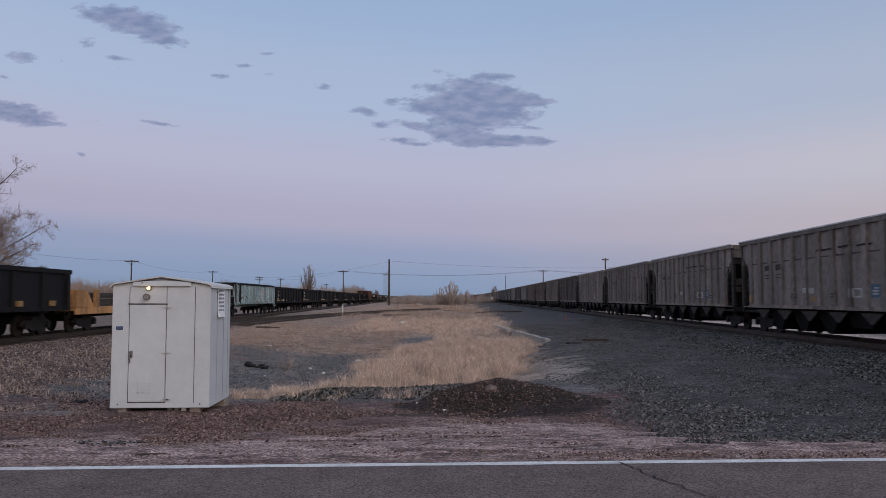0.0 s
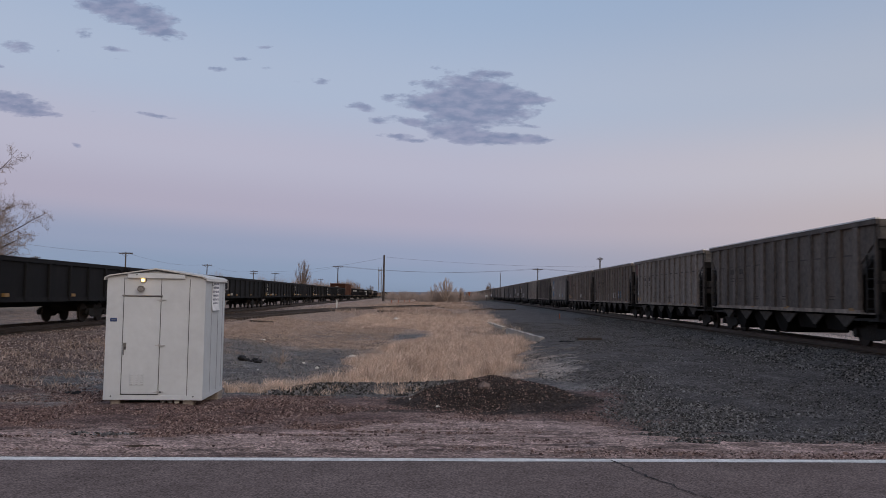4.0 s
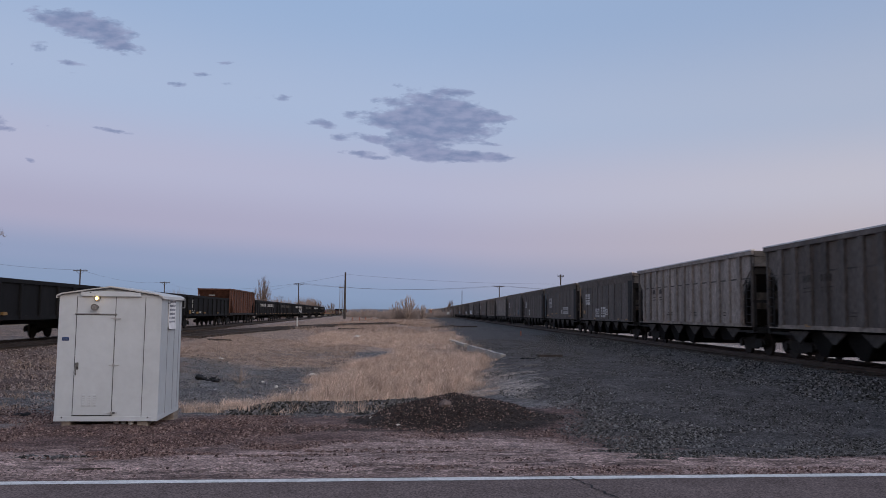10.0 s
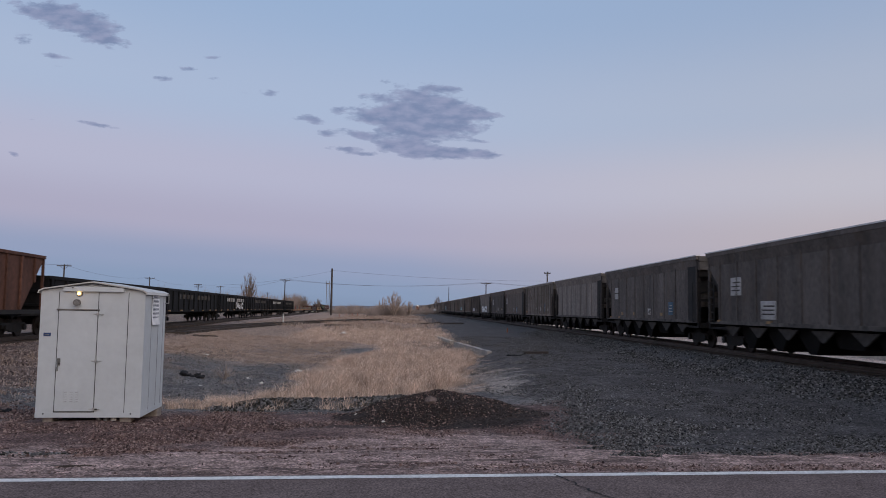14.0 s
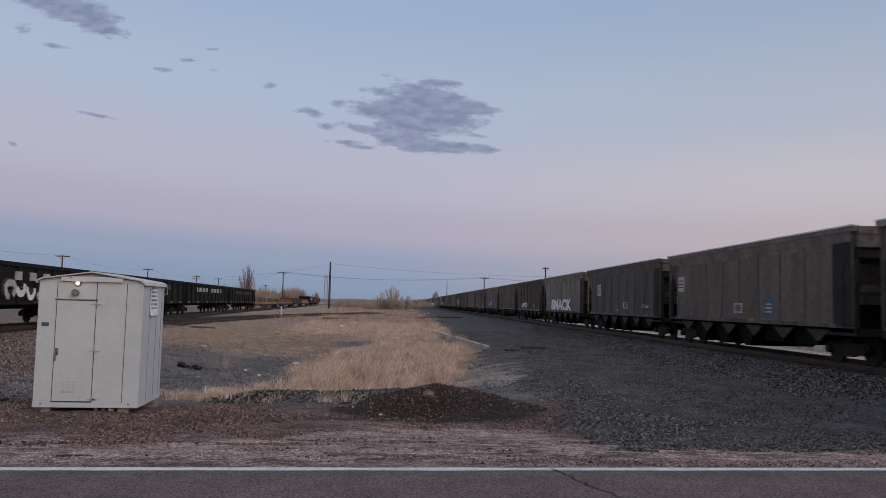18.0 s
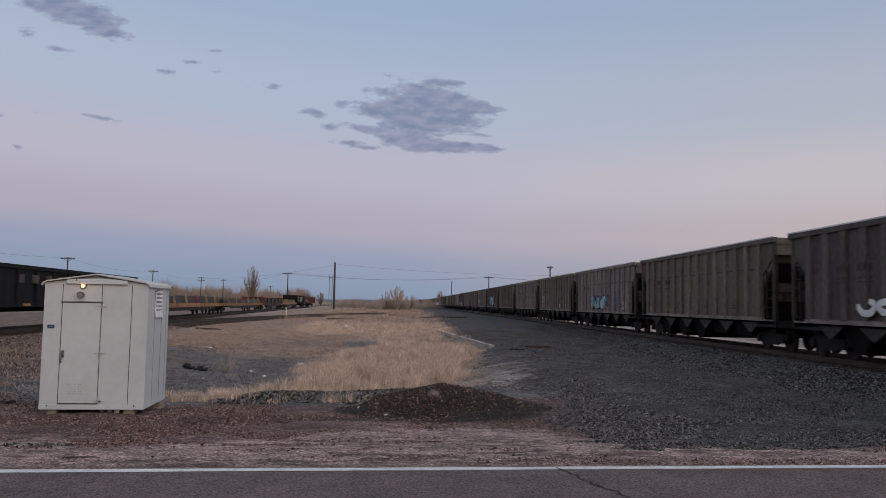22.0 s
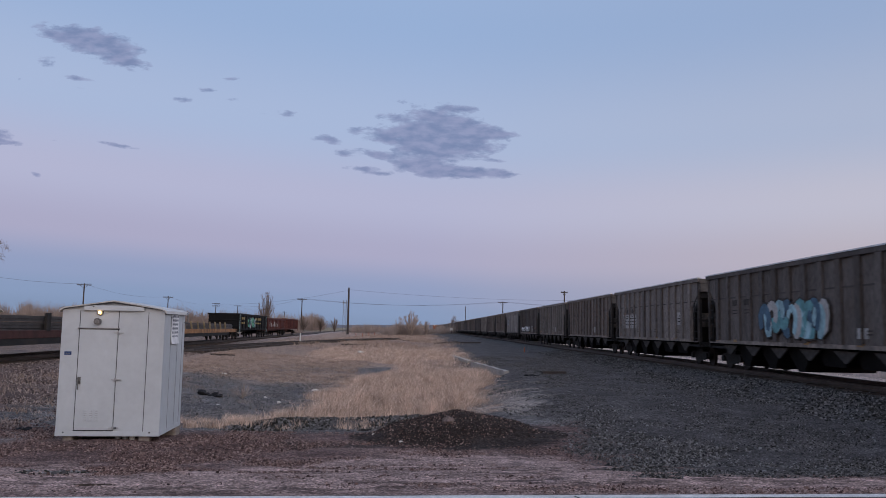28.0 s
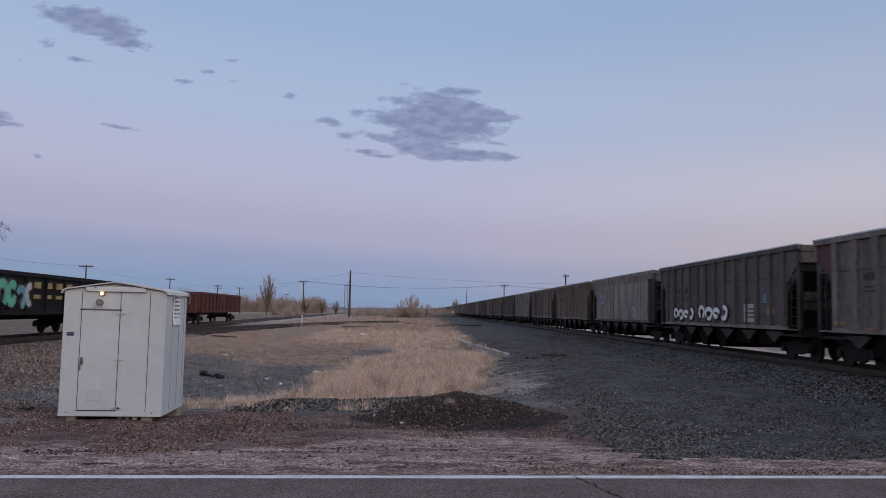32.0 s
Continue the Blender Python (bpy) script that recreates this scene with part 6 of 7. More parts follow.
def build_house():
    """Low house beyond the gondola train."""
    ob = tagged(empty("house", pose(-83.6, 146, gz(-80.5, 146), 0, 0, 0)), "low beige house with a pale shallow roof", "house")
    h = 3.35 - gz(-80.5, 146)
    part("wall", boxes((-4.6, 4.6, -3.2, 3.2, 0, h)), mat("beige_house_wall", (0.42, 0.36, 0.30), 0.9), ob)
    bm = bmesh.new()
    prism(bm, [(-3.7, h - .12), (-3.7, h), (0, h + 1.45), (3.7, h), (3.7, h - .12), (0, h + 1.3)], -5.0, 5.0)
    part("roof", bm, mat("pale_roof_sheet", (0.62, 0.60, 0.58), 0.6, vary=.1), ob, "pale shallow gable roof")
    for x in (-2.6, 1.6):
        win = part("window", boxes((x - .6, x + .6, -3.26, -3.2, h - 1.9, h - .7)), M_POST_WHITE, ob)
        part("pane", boxes((x - .5, x + .5, -3.28, -3.26, h - 1.8, h - .8)), M_RUBBER, win)


build_house()


# ------------------------------------------------------------------ utility poles and wires
def utility_pole(x, y, top, arms=1, half=1.3, r=.16, lean=0.0, label="weathered wooden utility pole with a crossarm", z0=None):
    z0 = gz(x, y) if z0 is None else z0
    ob = tagged(empty("utility_pole", pose(x, y, z0, 0, lean, 0)), label, "utility pole", group="utility poles beside the railway")
    h = top - z0
    part("shaft", tube(bmesh.new(), (0, 0, -.3), (0, 0, h), r * 1.25, r * .8, 10), M_POLE, ob)
    for a in range(arms):
        z = h - .35 - .9 * a
        part("crossarm", boxes((-half, half, -.09, .09, z - .09, z + .09)), M_POLE, ob)
        for s in (-half + .1, -half * .45, half * .45, half - .1):
            part("insulator", tube(bmesh.new(), (s, 0, z + .09), (s, 0, z + .3), .06, .04, 6), M_WIRE, ob)
        bm = bmesh.new()
        tube(bm, (-half * .6, -.1, z - .05), (0, -.1, z - .75), .03, n=5)
        tube(bm, (half * .6, -.1, z - .05), (0, -.1, z - .75), .03, n=5)
        part("brace", bm, M_POLE, ob)
    return ob


POLES = [(-73.2, 171, 10.0), (-77.4, 240, 10.0), (-79.5, 303, 10.0), (-78.0, 332, 10.0), (-80, 395, 10), (-81, 460, 10)]
for k, (x, y, z) in enumerate(POLES):
    utility_pole(x, y, z, 2 if k == 2 else 1, 1.5)
utility_pole(-82.9, 152, 8.0, 2, 1.0, r=.14, label="weathered wooden utility pole with two crossarms")
utility_pole(-36.6, 237, 10.0, 1, 1.5)
utility_pole(23.5, 235, 10.0, 1, 1.5)
utility_pole(30.0, 168, 10.1, 1, .7, label="wooden utility pole behind the hopper train")
utility_pole(15.4, 293, 10.0, 0, r=.13, label="thin bare wooden pole behind the hopper train")
utility_pole(-20.2, 211, 12.1, 0, r=.26, label="tall thick dark wooden pole beside the track")


def lattice_mast(x, y, h):
    ob = tagged(empty("lattice_mast", pose(x, y, gz(x, y))), "slender gray lattice mast", "mast")
    for s in (-.55, .55):
        part("leg", tube(bmesh.new(), (s, 0, 0), (s, 0, h), .09, n=6), M_ZINC, ob)
    for i in range(int(h / 1.2)):
        z = i * 1.2
        bm = bmesh.new()
        tube(bm, (-.55, 0, z), (.55, 0, z + 1.2), .05, n=5)
        part("lacing", bm, M_ZINC, ob)
    part("platform", boxes((-.8, .8, -.3, .3, h - 1.2, h - .9)), M_ZINC, ob)
    return ob


lattice_mast(-28.9, 288, 11.5)


def wire(a, b, sag, r=.03, label="dark sagging overhead wire"):
    a, b = Vector(a), Vector(b)
    bm = bmesh.new()
    pts = []
    for i in range(15):
        t = i / 14
        p = a.lerp(b, t)
        p.z -= sag * 4 * t * (1 - t)
        pts.append(p)
    side = Vector((-(b - a).y, (b - a).x, 0)).normalized() * r
    rings = [[bm.verts.new(p + o) for o in (side, Vector((0, 0, r)), -side, Vector((0, 0, -r)))] for p in pts]
    for e, g in zip(rings, rings[1:]):
        for i in range(4):
            j = (i + 1) % 4
            bm.faces.new((e[i], e[j], g[j], g[i]))
    tagged(part("wire", bm, M_WIRE), label, "wire", group="overhead wires")


for dx in (-1.3, 1.3):
    wire((-36.6 + dx, 237, 9.9), (23.5 + dx, 235, 9.9), 1.5, .026)
    wire((23.5 + dx, 235, 9.9), (95 + dx, 232, 9.9), 1.4, .026)
wire((-36.6, 237, 9.9), (-78, 332, 9.9), 1.3, .02)
wire((-73.2 + 1.3, 171, 9.9), (-70.5 + 1.3, 105, 9.3), .8, .02)
for p, q in zip(POLES, POLES[1:]):
    wire((p[0], p[1], 9.9), (q[0], q[1], 9.9), 1.2, .018)
wire((-20.2, 211, 11.4), (-79.5, 303, 9.5), 1.2, .022)
wire((-20.2, 211, 11.6), (60, 215, 10.6), 1.3, .022)


# ------------------------------------------------------------------ bare trees and brush
M_BARK = mat("gray_brown_bark", (0.115, 0.09, 0.077), 0.95, vary=0.25, grain=8)
M_TWIG = mat("bare_tan_twigs", (0.27, 0.205, 0.172), 0.95, vary=0.2, grain=2)
M_SHRUB = mat("pale_bare_shrub_twigs", (0.42, 0.335, 0.285), 0.95, vary=0.2, grain=2)
M_WOODS = mat("bare_brown_brush", (0.30, 0.235, 0.205), 0.95, vary=0.25, grain=.4, big=.05, dark=.7)
M_WOODS_GRAY = mat("bare_gray_brush", (0.33, 0.27, 0.24), 0.95, vary=0.25, grain=.4, big=.05, dark=.7)


def bough(bm, tw, p, d, length, r, level, rnd, angle, up, rmin, dense=1, reach=1.0):
    """A limb that bears side limbs along its length, down to twigs."""
    n = 9 if level > 2 else 7 if level > 1 else 5 if level else 3
    step = d.normalized()
    q = p.copy()
    turn = rnd.uniform(0, 6.283)
    for i in range(n):
        f = (i + 1) / n
        step = (step + Vector((rnd.gauss(0, .11), rnd.gauss(0, .11), rnd.gauss(0, .08) + up * .12))).normalized()
        nxt = q + step * length / n
        r0, r1 = r * (1 - .8 * i / n), r * (1 - .8 * f)
        tube(bm if level > 1 else tw, q, nxt, max(r0, rmin), max(r1, rmin * .8), 7 if level > 2 else 4 if level > 1 else 3, caps=False)
        q = nxt
        if level and f > (.22 if level > 2 else .12):
            for k in range(dense if level > 1 or rnd.random() < .6 else 2):
                turn += 2.4 + rnd.uniform(-.5, .5)
                side = step.orthogonal().normalized()
                side.rotate(Matrix.Rotation(turn, 3, step))
                a = angle * rnd.uniform(.7, 1.3)
                nd = step * math.cos(a) + side * math.sin(a) + Vector((0, 0, up * .25))
                grow_by = length * (.62 if level > 2 else .5) * reach * (1.1 - .75 * f) * rnd.uniform(.75, 1.25)
                bough(bm, tw, q, nd, grow_by, max(r1 * .62, rmin), level - 1, rnd, angle, up, rmin, dense, reach)


def fine_twigs(tw, count, low, high, thick, rnd, up=.35):
    """Short hair-thin twigs that stand out from the crown's limbs."""
    tips = [v.co.copy() for v in tw.verts]
    for k in range(count):
        p = rnd.choice(tips)
        d = Vector((rnd.gauss(0, 1), rnd.gauss(0, 1), rnd.gauss(up, .8))).normalized() * rnd.uniform(low, high)
        q = p + d * .55 + Vector((rnd.gauss(0, .06), 0, rnd.gauss(.03, .05))) * high
        a, b, c, e, f = (bm_co for bm_co in (p + Vector((thick, 0, 0)), p - Vector((thick, 0, 0)), q + Vector((thick * .8, 0, 0)), q - Vector((thick * .8, 0, 0)), p + d))
        va, vb, vc, ve, vf = (tw.verts.new(co) for co in (a, b, c, e, f))
        tw.faces.new((vb, va, vc, ve))
        tw.faces.new((ve, vc, vf))


def twig_tree(x, y, h, w, stems, twigs, seed, label, thick, belly=.45, bark=None, twig=None, name="bare_tree"):
    """A far bare tree or bush: many tapering upright stems, each set with fine twigs inside an oval outline."""
    rnd = random.Random(seed)
    ob = tagged(empty(name, pose(x, y, gz(x, y) - .1)), label, "tree" if name == "bare_tree" else "bush")
    bm, tw = bmesh.new(), bmesh.new()
    tube(bm, (0, 0, 0), (rnd.uniform(-.1, .1), 0, h * .55), thick * 5, thick * 3, 6)

    def reach(f):
        return w * max(.06, math.sin(math.pi * min(1, f / (2 * belly)) if f < belly else math.pi / 2 * (1 + (f - belly) / (1 - belly)))) ** .8
    for k in range(stems):
        a = rnd.uniform(0, 6.283)
        f0, f1 = rnd.uniform(.04, .4), rnd.uniform(.55, 1.0)
        rad = reach(f1) * math.sqrt(rnd.uniform(.05, 1.0))
        p = Vector((0, 0, h * f0))
        end = Vector((math.cos(a) * rad, math.sin(a) * rad, h * f1))
        mid = p.lerp(end, .5) + Vector((math.cos(a), math.sin(a), 0)) * reach(.5) * .2
        last = p
        for j in range(1, 6):
            t = j / 5
            q = p * (1 - t) ** 2 + mid * 2 * t * (1 - t) + end * t * t + Vector((rnd.gauss(0, .012 * h), 0, 0))
            tube(bm, last, q, thick * (2.2 - 1.4 * (t - .2)), thick * (2.2 - 1.4 * t), 4, caps=False)
            for n in range(twigs):
                o = last.lerp(q, rnd.random())
                d = ((q - last).normalized() + Vector((rnd.gauss(0, .5), rnd.gauss(0, .5), rnd.gauss(.1, .3)))).normalized() * h * rnd.uniform(.05, .16)
                va, vb, vc = (tw.verts.new(c) for c in (o + Vector((thick * .6, 0, 0)), o - Vector((thick * .6, 0, 0)), o + d))
                tw.faces.new((va, vb, vc))
            last = q
    part("trunk", bm, bark or M_BARK, ob, "gray-brown stems")
    part("crown", tw, twig or M_TWIG, ob, "bare crown of fine twigs")
    return ob


def full_tree(x, y, h, seed, r, label, angle=.85, up=.15, stems=1, lean=.25, bark=None, twig=None, levels=3, thin=1.6e-4, dense=1, reach=1.0, fine=0):
    rnd = random.Random(seed)
    ob = tagged(empty("bare_tree", pose(x, y, gz(x, y) - .1)), label, "tree")
    bm, tw = bmesh.new(), bmesh.new()
    for s in range(stems):
        d = Vector((rnd.uniform(-lean, lean), rnd.uniform(-lean, lean), 1))
        bough(bm, tw, Vector((rnd.uniform(-.3, .3) * (stems > 1), 0, 0)), d, h * (1 if s == 0 else rnd.uniform(.7, .95)), r, levels, rnd, angle, up, y * thin, dense, reach)
    if fine:
        fine_twigs(tw, fine, .25, .8, .008, rnd)
    part("trunk", bm, bark or M_BARK, ob, "gray-brown trunk and limbs")
    part("crown", tw, twig or M_TWIG, ob, "bare crown of fine tan twigs")
    return ob


full_tree(-44.3, 68, 15.5, 11, .36, "large bare cottonwood tree beyond the gondola train", angle=1.05, up=.02, lean=.1, dense=2, thin=2.1e-4, fine=9000)
full_tree(-45.0, 71, 12.5, 23, .22, "bare cottonwood tree beyond the gondola train", angle=1.05, up=.03, lean=.12, dense=2, thin=1.5e-4, fine=7000)
full_tree(-41.0, 66, 8.2, 15, .2, "smaller bare cottonwood tree beyond the gondola train", stems=2, lean=.3, angle=1.0, up=.05, dense=2, thin=2.0e-4, fine=6000)
full_tree(-41.3, 63, 6.5, 17, .14, "small pale bare tree at the foot of the cottonwood", stems=3, lean=.4, bark=M_SHRUB, twig=M_SHRUB, fine=3000)
twig_tree(-44.0, 220, 11.3, 2.9, 30, 12, 29, "narrow upright bare poplar tree behind the track", .032, .62)
twig_tree(-6.35, 28.3, .62, .6, 30, 7, 41, "pale gray dead weed bush in the ditch", .0045, .7, M_SHRUB, M_SHRUB, "weed_bush")
twig_tree(-3.2, 200, 6.3, 3.2, 26, 14, 31, "bare spreading shrub between the two tracks", .035, .6, M_SHRUB, M_SHRUB, "bare_shrub")
twig_tree(-6.0, 203, 4.8, 2.6, 20, 12, 32, "bare spreading shrub between the two tracks", .035, .6, M_SHRUB, M_SHRUB, "bare_shrub")
twig_tree(0.6, 206, 4.0, 2.4, 18, 12, 36, "low bare shrub between the two tracks", .035, .6, M_SHRUB, M_SHRUB, "bare_shrub")
twig_tree(12.8, 330, 7.0, 3.0, 22, 12, 33, "bare tree behind the far hopper cars", .05)
twig_tree(-34.5, 265, 5.6, 2.6, 24, 12, 34, "bare bushy tree near the lattice mast", .045, .6)
twig_tree(-41.0, 270, 5.4, 2.8, 24, 12, 35, "bare bushy tree behind the track", .045, .6)
twig_tree(-29.5, 262, 4.6, 2.2, 20, 12, 37, "bare bushy tree near the tall dark pole", .045, .6)


def brush(name, spots, label, m, seed):
    """Many thin tapering twigs fanning up from each spot (x, y, height, half width, count)."""
    rng = np.random.default_rng(seed)
    V, F = [], []
    base = 0
    for x, y, h, w, n in spots:
        z = gz(x, y)
        bx = rng.normal(0, w * .35, n)
        ty = rng.normal(0, w * .4, n)
        ln = h * rng.uniform(.35, 1.0, n) * (1 - .25 * (np.abs(bx) / w).clip(0, 1))
        tx = bx * 1.5 + rng.normal(0, w * .25, n)
        t = np.maximum(y / 1390 * rng.uniform(.5, 1.1, n), .02)
        low = rng.uniform(0, .45, n) * ln
        for k in range(n):
            V += [(x + bx[k] - t[k] / 2, y + ty[k] * .5, z + low[k]), (x + bx[k] + t[k] / 2, y + ty[k] * .5, z + low[k]), (x + tx[k], y + ty[k], z + ln[k])]
            F.append((base, base + 1, base + 2))
            base += 3
    me = bpy.data.meshes.new(name)
    me.from_pydata(V, [], F)
    me.materials.append(m)
    return tagged(new(name, me), label, "brush", kind="stuff")


def build_brush():
    rnd = random.Random(12)
    far = []
    for i in range(330):
        k = rnd.uniform(-.66, -.13)
        y = rnd.uniform(330, 430)
        far.append((k * y, y, rnd.uniform(6.5, 13.0) * (1 if k < -.3 else .8), rnd.uniform(2.5, 4.5), 120))
    brush("far_woods", far, "belt of bare brown trees along the horizon", M_WOODS, 1)
    low = []
    for i in range(70):
        k = rnd.gauss(-.03, .035)
        y = rnd.uniform(230, 330)
        low.append((k * y, y, rnd.uniform(1.8, 4.4), rnd.uniform(1.5, 3.0), 90))
    for i in range(40):
        low.append((-5 + rnd.gauss(0, 3.0), 205 + rnd.uniform(-4, 6), rnd.uniform(2.0, 3.6), 1.2, 60))
    for x, y, h in ((-30.5, 190, 1.9), (-34, 196, 2.3), (-38.5, 205, 1.8)):
        low.append((x, y, h, 1.6, 160))
    brush("low_brush", low, "low bare gray brush between the far tracks", M_WOODS_GRAY, 2)
    right = []
    for i in range(60):
        y = rnd.uniform(350, 600)
        right.append((rnd.uniform(20, 260), y, rnd.uniform(3, 7), rnd.uniform(2, 4), 50))
    brush("right_woods", right, "bare brown brush beyond the hopper train", M_WOODS, 3)


build_brush()


def build_backdrop():
    bm = bmesh.new()
    M_HILL = mat("far_bluish_hills", (0.16, 0.17, 0.20), 1.0, grain=.01, big=.002)
    a = None
    for i in range(121):
        x = -3000 + 50 * i
        z = 13 + 7 * noise.noise((x * .0022, 0, 0)) + 3 * noise.noise((x * .009, 5, 0))
        b = (bm.verts.new((x, 2600, -5)), bm.verts.new((x, 2640, z)), bm.verts.new((x, 2900, -5)))
        if a:
            bm.faces.new((a[0], b[0], b[1], a[1]))
            bm.faces.new((a[1], b[1], b[2], a[2]))
        a = b
    tagged(part("backdrop_hills", bm, M_HILL), "low bluish hills on the horizon", "hills", kind="structure")


build_backdrop()


def build_engine():
    """A locomotive that waits far down the line with its headlight on."""
    ob = tagged(empty("locomotive", pose(9.7, 690, 0)), "far orange diesel locomotive with its headlight lit", "locomotive")
    m = car_paint("orange_locomotive_paint", (0.42, 0.12, 0.04))
    part("hood", boxes((-1.0, 1.0, 3.0, 19, 1.5, 4.3), bevel=.1), m, ob)
    part("cab", boxes((-1.55, 1.55, 0.8, 4.0, 1.5, 4.7), bevel=.15), m, ob)
    part("nose", boxes((-1.1, 1.1, -.8, .9, 1.5, 3.3), bevel=.15), m, ob)
    part("windscreen", boxes((-1.3, 1.3, .74, .8, 3.6, 4.3)), M_RUBBER, ob)
    part("walkway", boxes((-1.55, 1.55, -1.2, 20, 1.2, 1.5)), M_DARK_STEEL, ob)
    part("headlight", tube(bmesh.new(), (0, .6, 4.45), (0, .72, 4.45), .2, n=12), glow("headlight_glow", (1.0, .93, .85), 14.0), ob)
    for s in (-.9, .9):
        part("ditch_light", tube(bmesh.new(), (s, -1.25, 1.75), (s, -1.2, 1.75), .2, n=10), glow("ditch_light_glow", (1.0, .45, .45), 4.0), ob)
    for y in (2.5, 16):
        add_truck(ob, y)


build_engine()


# ------------------------------------------------------------------ gravel and dry grass
def stuff_material(name, tones, rough=.95, patch=0.0):
    m = bpy.data.materials.new(name)
    m.use_nodes = True
    nt = m.node_tree
    b = nt.nodes["Principled BSDF"]
    b.inputs["Roughness"].default_value = rough
    b.inputs["Specular IOR Level"].default_value = 0.15
    g = nt.nodes.new("ShaderNodeNewGeometry")
    r = nt.nodes.new("ShaderNodeValToRGB")
    while len(r.color_ramp.elements) < len(tones):
        r.color_ramp.elements.new(.5)
    for i, (e, c) in enumerate(zip(r.color_ramp.elements, tones)):
        e.position = i / (len(tones) - 1)
        e.color = (*c, 1)
    nt.links.new(g.outputs["Random Per Island"], r.inputs[0])
    col = r.outputs[0]
    if patch:
        tc = nt.nodes.new("ShaderNodeTexCoord")
        nz = nt.nodes.new("ShaderNodeTexNoise")
        nz.inputs["Scale"].default_value = 1.7
        nz.inputs["Detail"].default_value = 4
        nt.links.new(tc.outputs["Object"], nz.inputs["Vector"])
        mr = nt.nodes.new("ShaderNodeMapRange")
        mr.inputs[1].default_value, mr.inputs[2].default_value = .3, .7
        mr.inputs[3].default_value, mr.inputs[4].default_value = 1 - patch * .6, 1 + patch * .4
        nt.links.new(nz.outputs[0], mr.inputs[0])
        sc = nt.nodes.new("ShaderNodeVectorMath")
        sc.operation = "SCALE"
        nt.links.new(col, sc.inputs[0])
        nt.links.new(mr.outputs[0], sc.inputs["Scale"])
        col = sc.outputs[0]
    nt.links.new(col, b.inputs["Base Color"])
    return m


def scatter_stones(name, x, y, size, m, label, seed, sink=.3):
    """Angular stones: three-sided frustums of uneven shape."""
    rng = np.random.default_rng(seed)
    n = len(x)
    w = np.array([0, 2.094, 4.189])[None] + rng.uniform(-.5, .5, (n, 3))
    low = np.stack([np.cos(w), np.sin(w), np.full((n, 3), -.5)], 2) * rng.uniform(.8, 1.2, (n, 3, 1))
    w2 = w + rng.uniform(-.3, .3, (n, 3))
    r2 = rng.uniform(.3, .85, (n, 3))
    high = np.stack([np.cos(w2) * r2, np.sin(w2) * r2, rng.uniform(.25, .9, (n, 3))], 2)
    P = np.concatenate([low, high], 1)
    P *= np.stack([rng.uniform(.75, 1.35, n), rng.uniform(.75, 1.2, n), rng.uniform(.55, 1.1, n)], 1)[:, None]
    a = rng.uniform(0, 6.283, n)
    c, s = np.cos(a)[:, None], np.sin(a)[:, None]
    X = P[..., 0] * c - P[..., 1] * s
    Y = P[..., 0] * s + P[..., 1] * c
    Z = ground_z(x, y)
    V = np.stack([x[:, None] + X * size[:, None], y[:, None] + Y * size[:, None], Z[:, None] + (P[..., 2] + sink) * size[:, None]], 2).reshape(-1, 3)
    b = 6 * np.arange(n)
    F = np.stack([b + 3, b + 4, b + 5], 1).tolist()
    for i in range(3):
        j = (i + 1) % 3
        F += np.stack([b + i, b + j, b + 3 + j, b + 3 + i], 1).tolist()
    me = bpy.data.meshes.new(name)
    me.from_pydata(V.tolist(), [], F)
    me.materials.append(m)
    return tagged(new(name, me), label, "gravel", kind="stuff")


M_STONES_DARK = stuff_material("dark_gray_crushed_stone", [(0.013, 0.012, 0.012), (0.036, 0.034, 0.026), (0.075, 0.071, 0.071), (0.13, 0.123, 0.121), (0.26, 0.247, 0.243)])
M_STONES_COARSE = stuff_material("pale_gray_crushed_stone", [(0.02, 0.019, 0.02), (0.055, 0.053, 0.054), (0.10, 0.097, 0.098), (0.17, 0.165, 0.165), (0.29, 0.282, 0.278)])
M_STONES_RED = stuff_material("reddish_gravel", [(0.036, 0.023, 0.021), (0.094, 0.059, 0.053), (0.157, 0.10, 0.089), (0.225, 0.15, 0.133), (0.37, 0.27, 0.24)])
M_STONES_BANK = stuff_material("pinkish_ballast", [(0.035, 0.026, 0.024), (0.085, 0.06, 0.053), (0.16, 0.115, 0.102), (0.26, 0.20, 0.178), (0.46, 0.38, 0.345)])
M_STONES_ASH = stuff_material("ash_gray_gravel", [(0.05, 0.045, 0.045), (0.10, 0.092, 0.09), (0.16, 0.145, 0.14), (0.30, 0.27, 0.25)])
M_STONES_HEAP = stuff_material("dark_heap_stones", [(0.024, 0.019, 0.017), (0.036, 0.029, 0.026), (0.048, 0.039, 0.035), (0.085, 0.072, 0.066)])


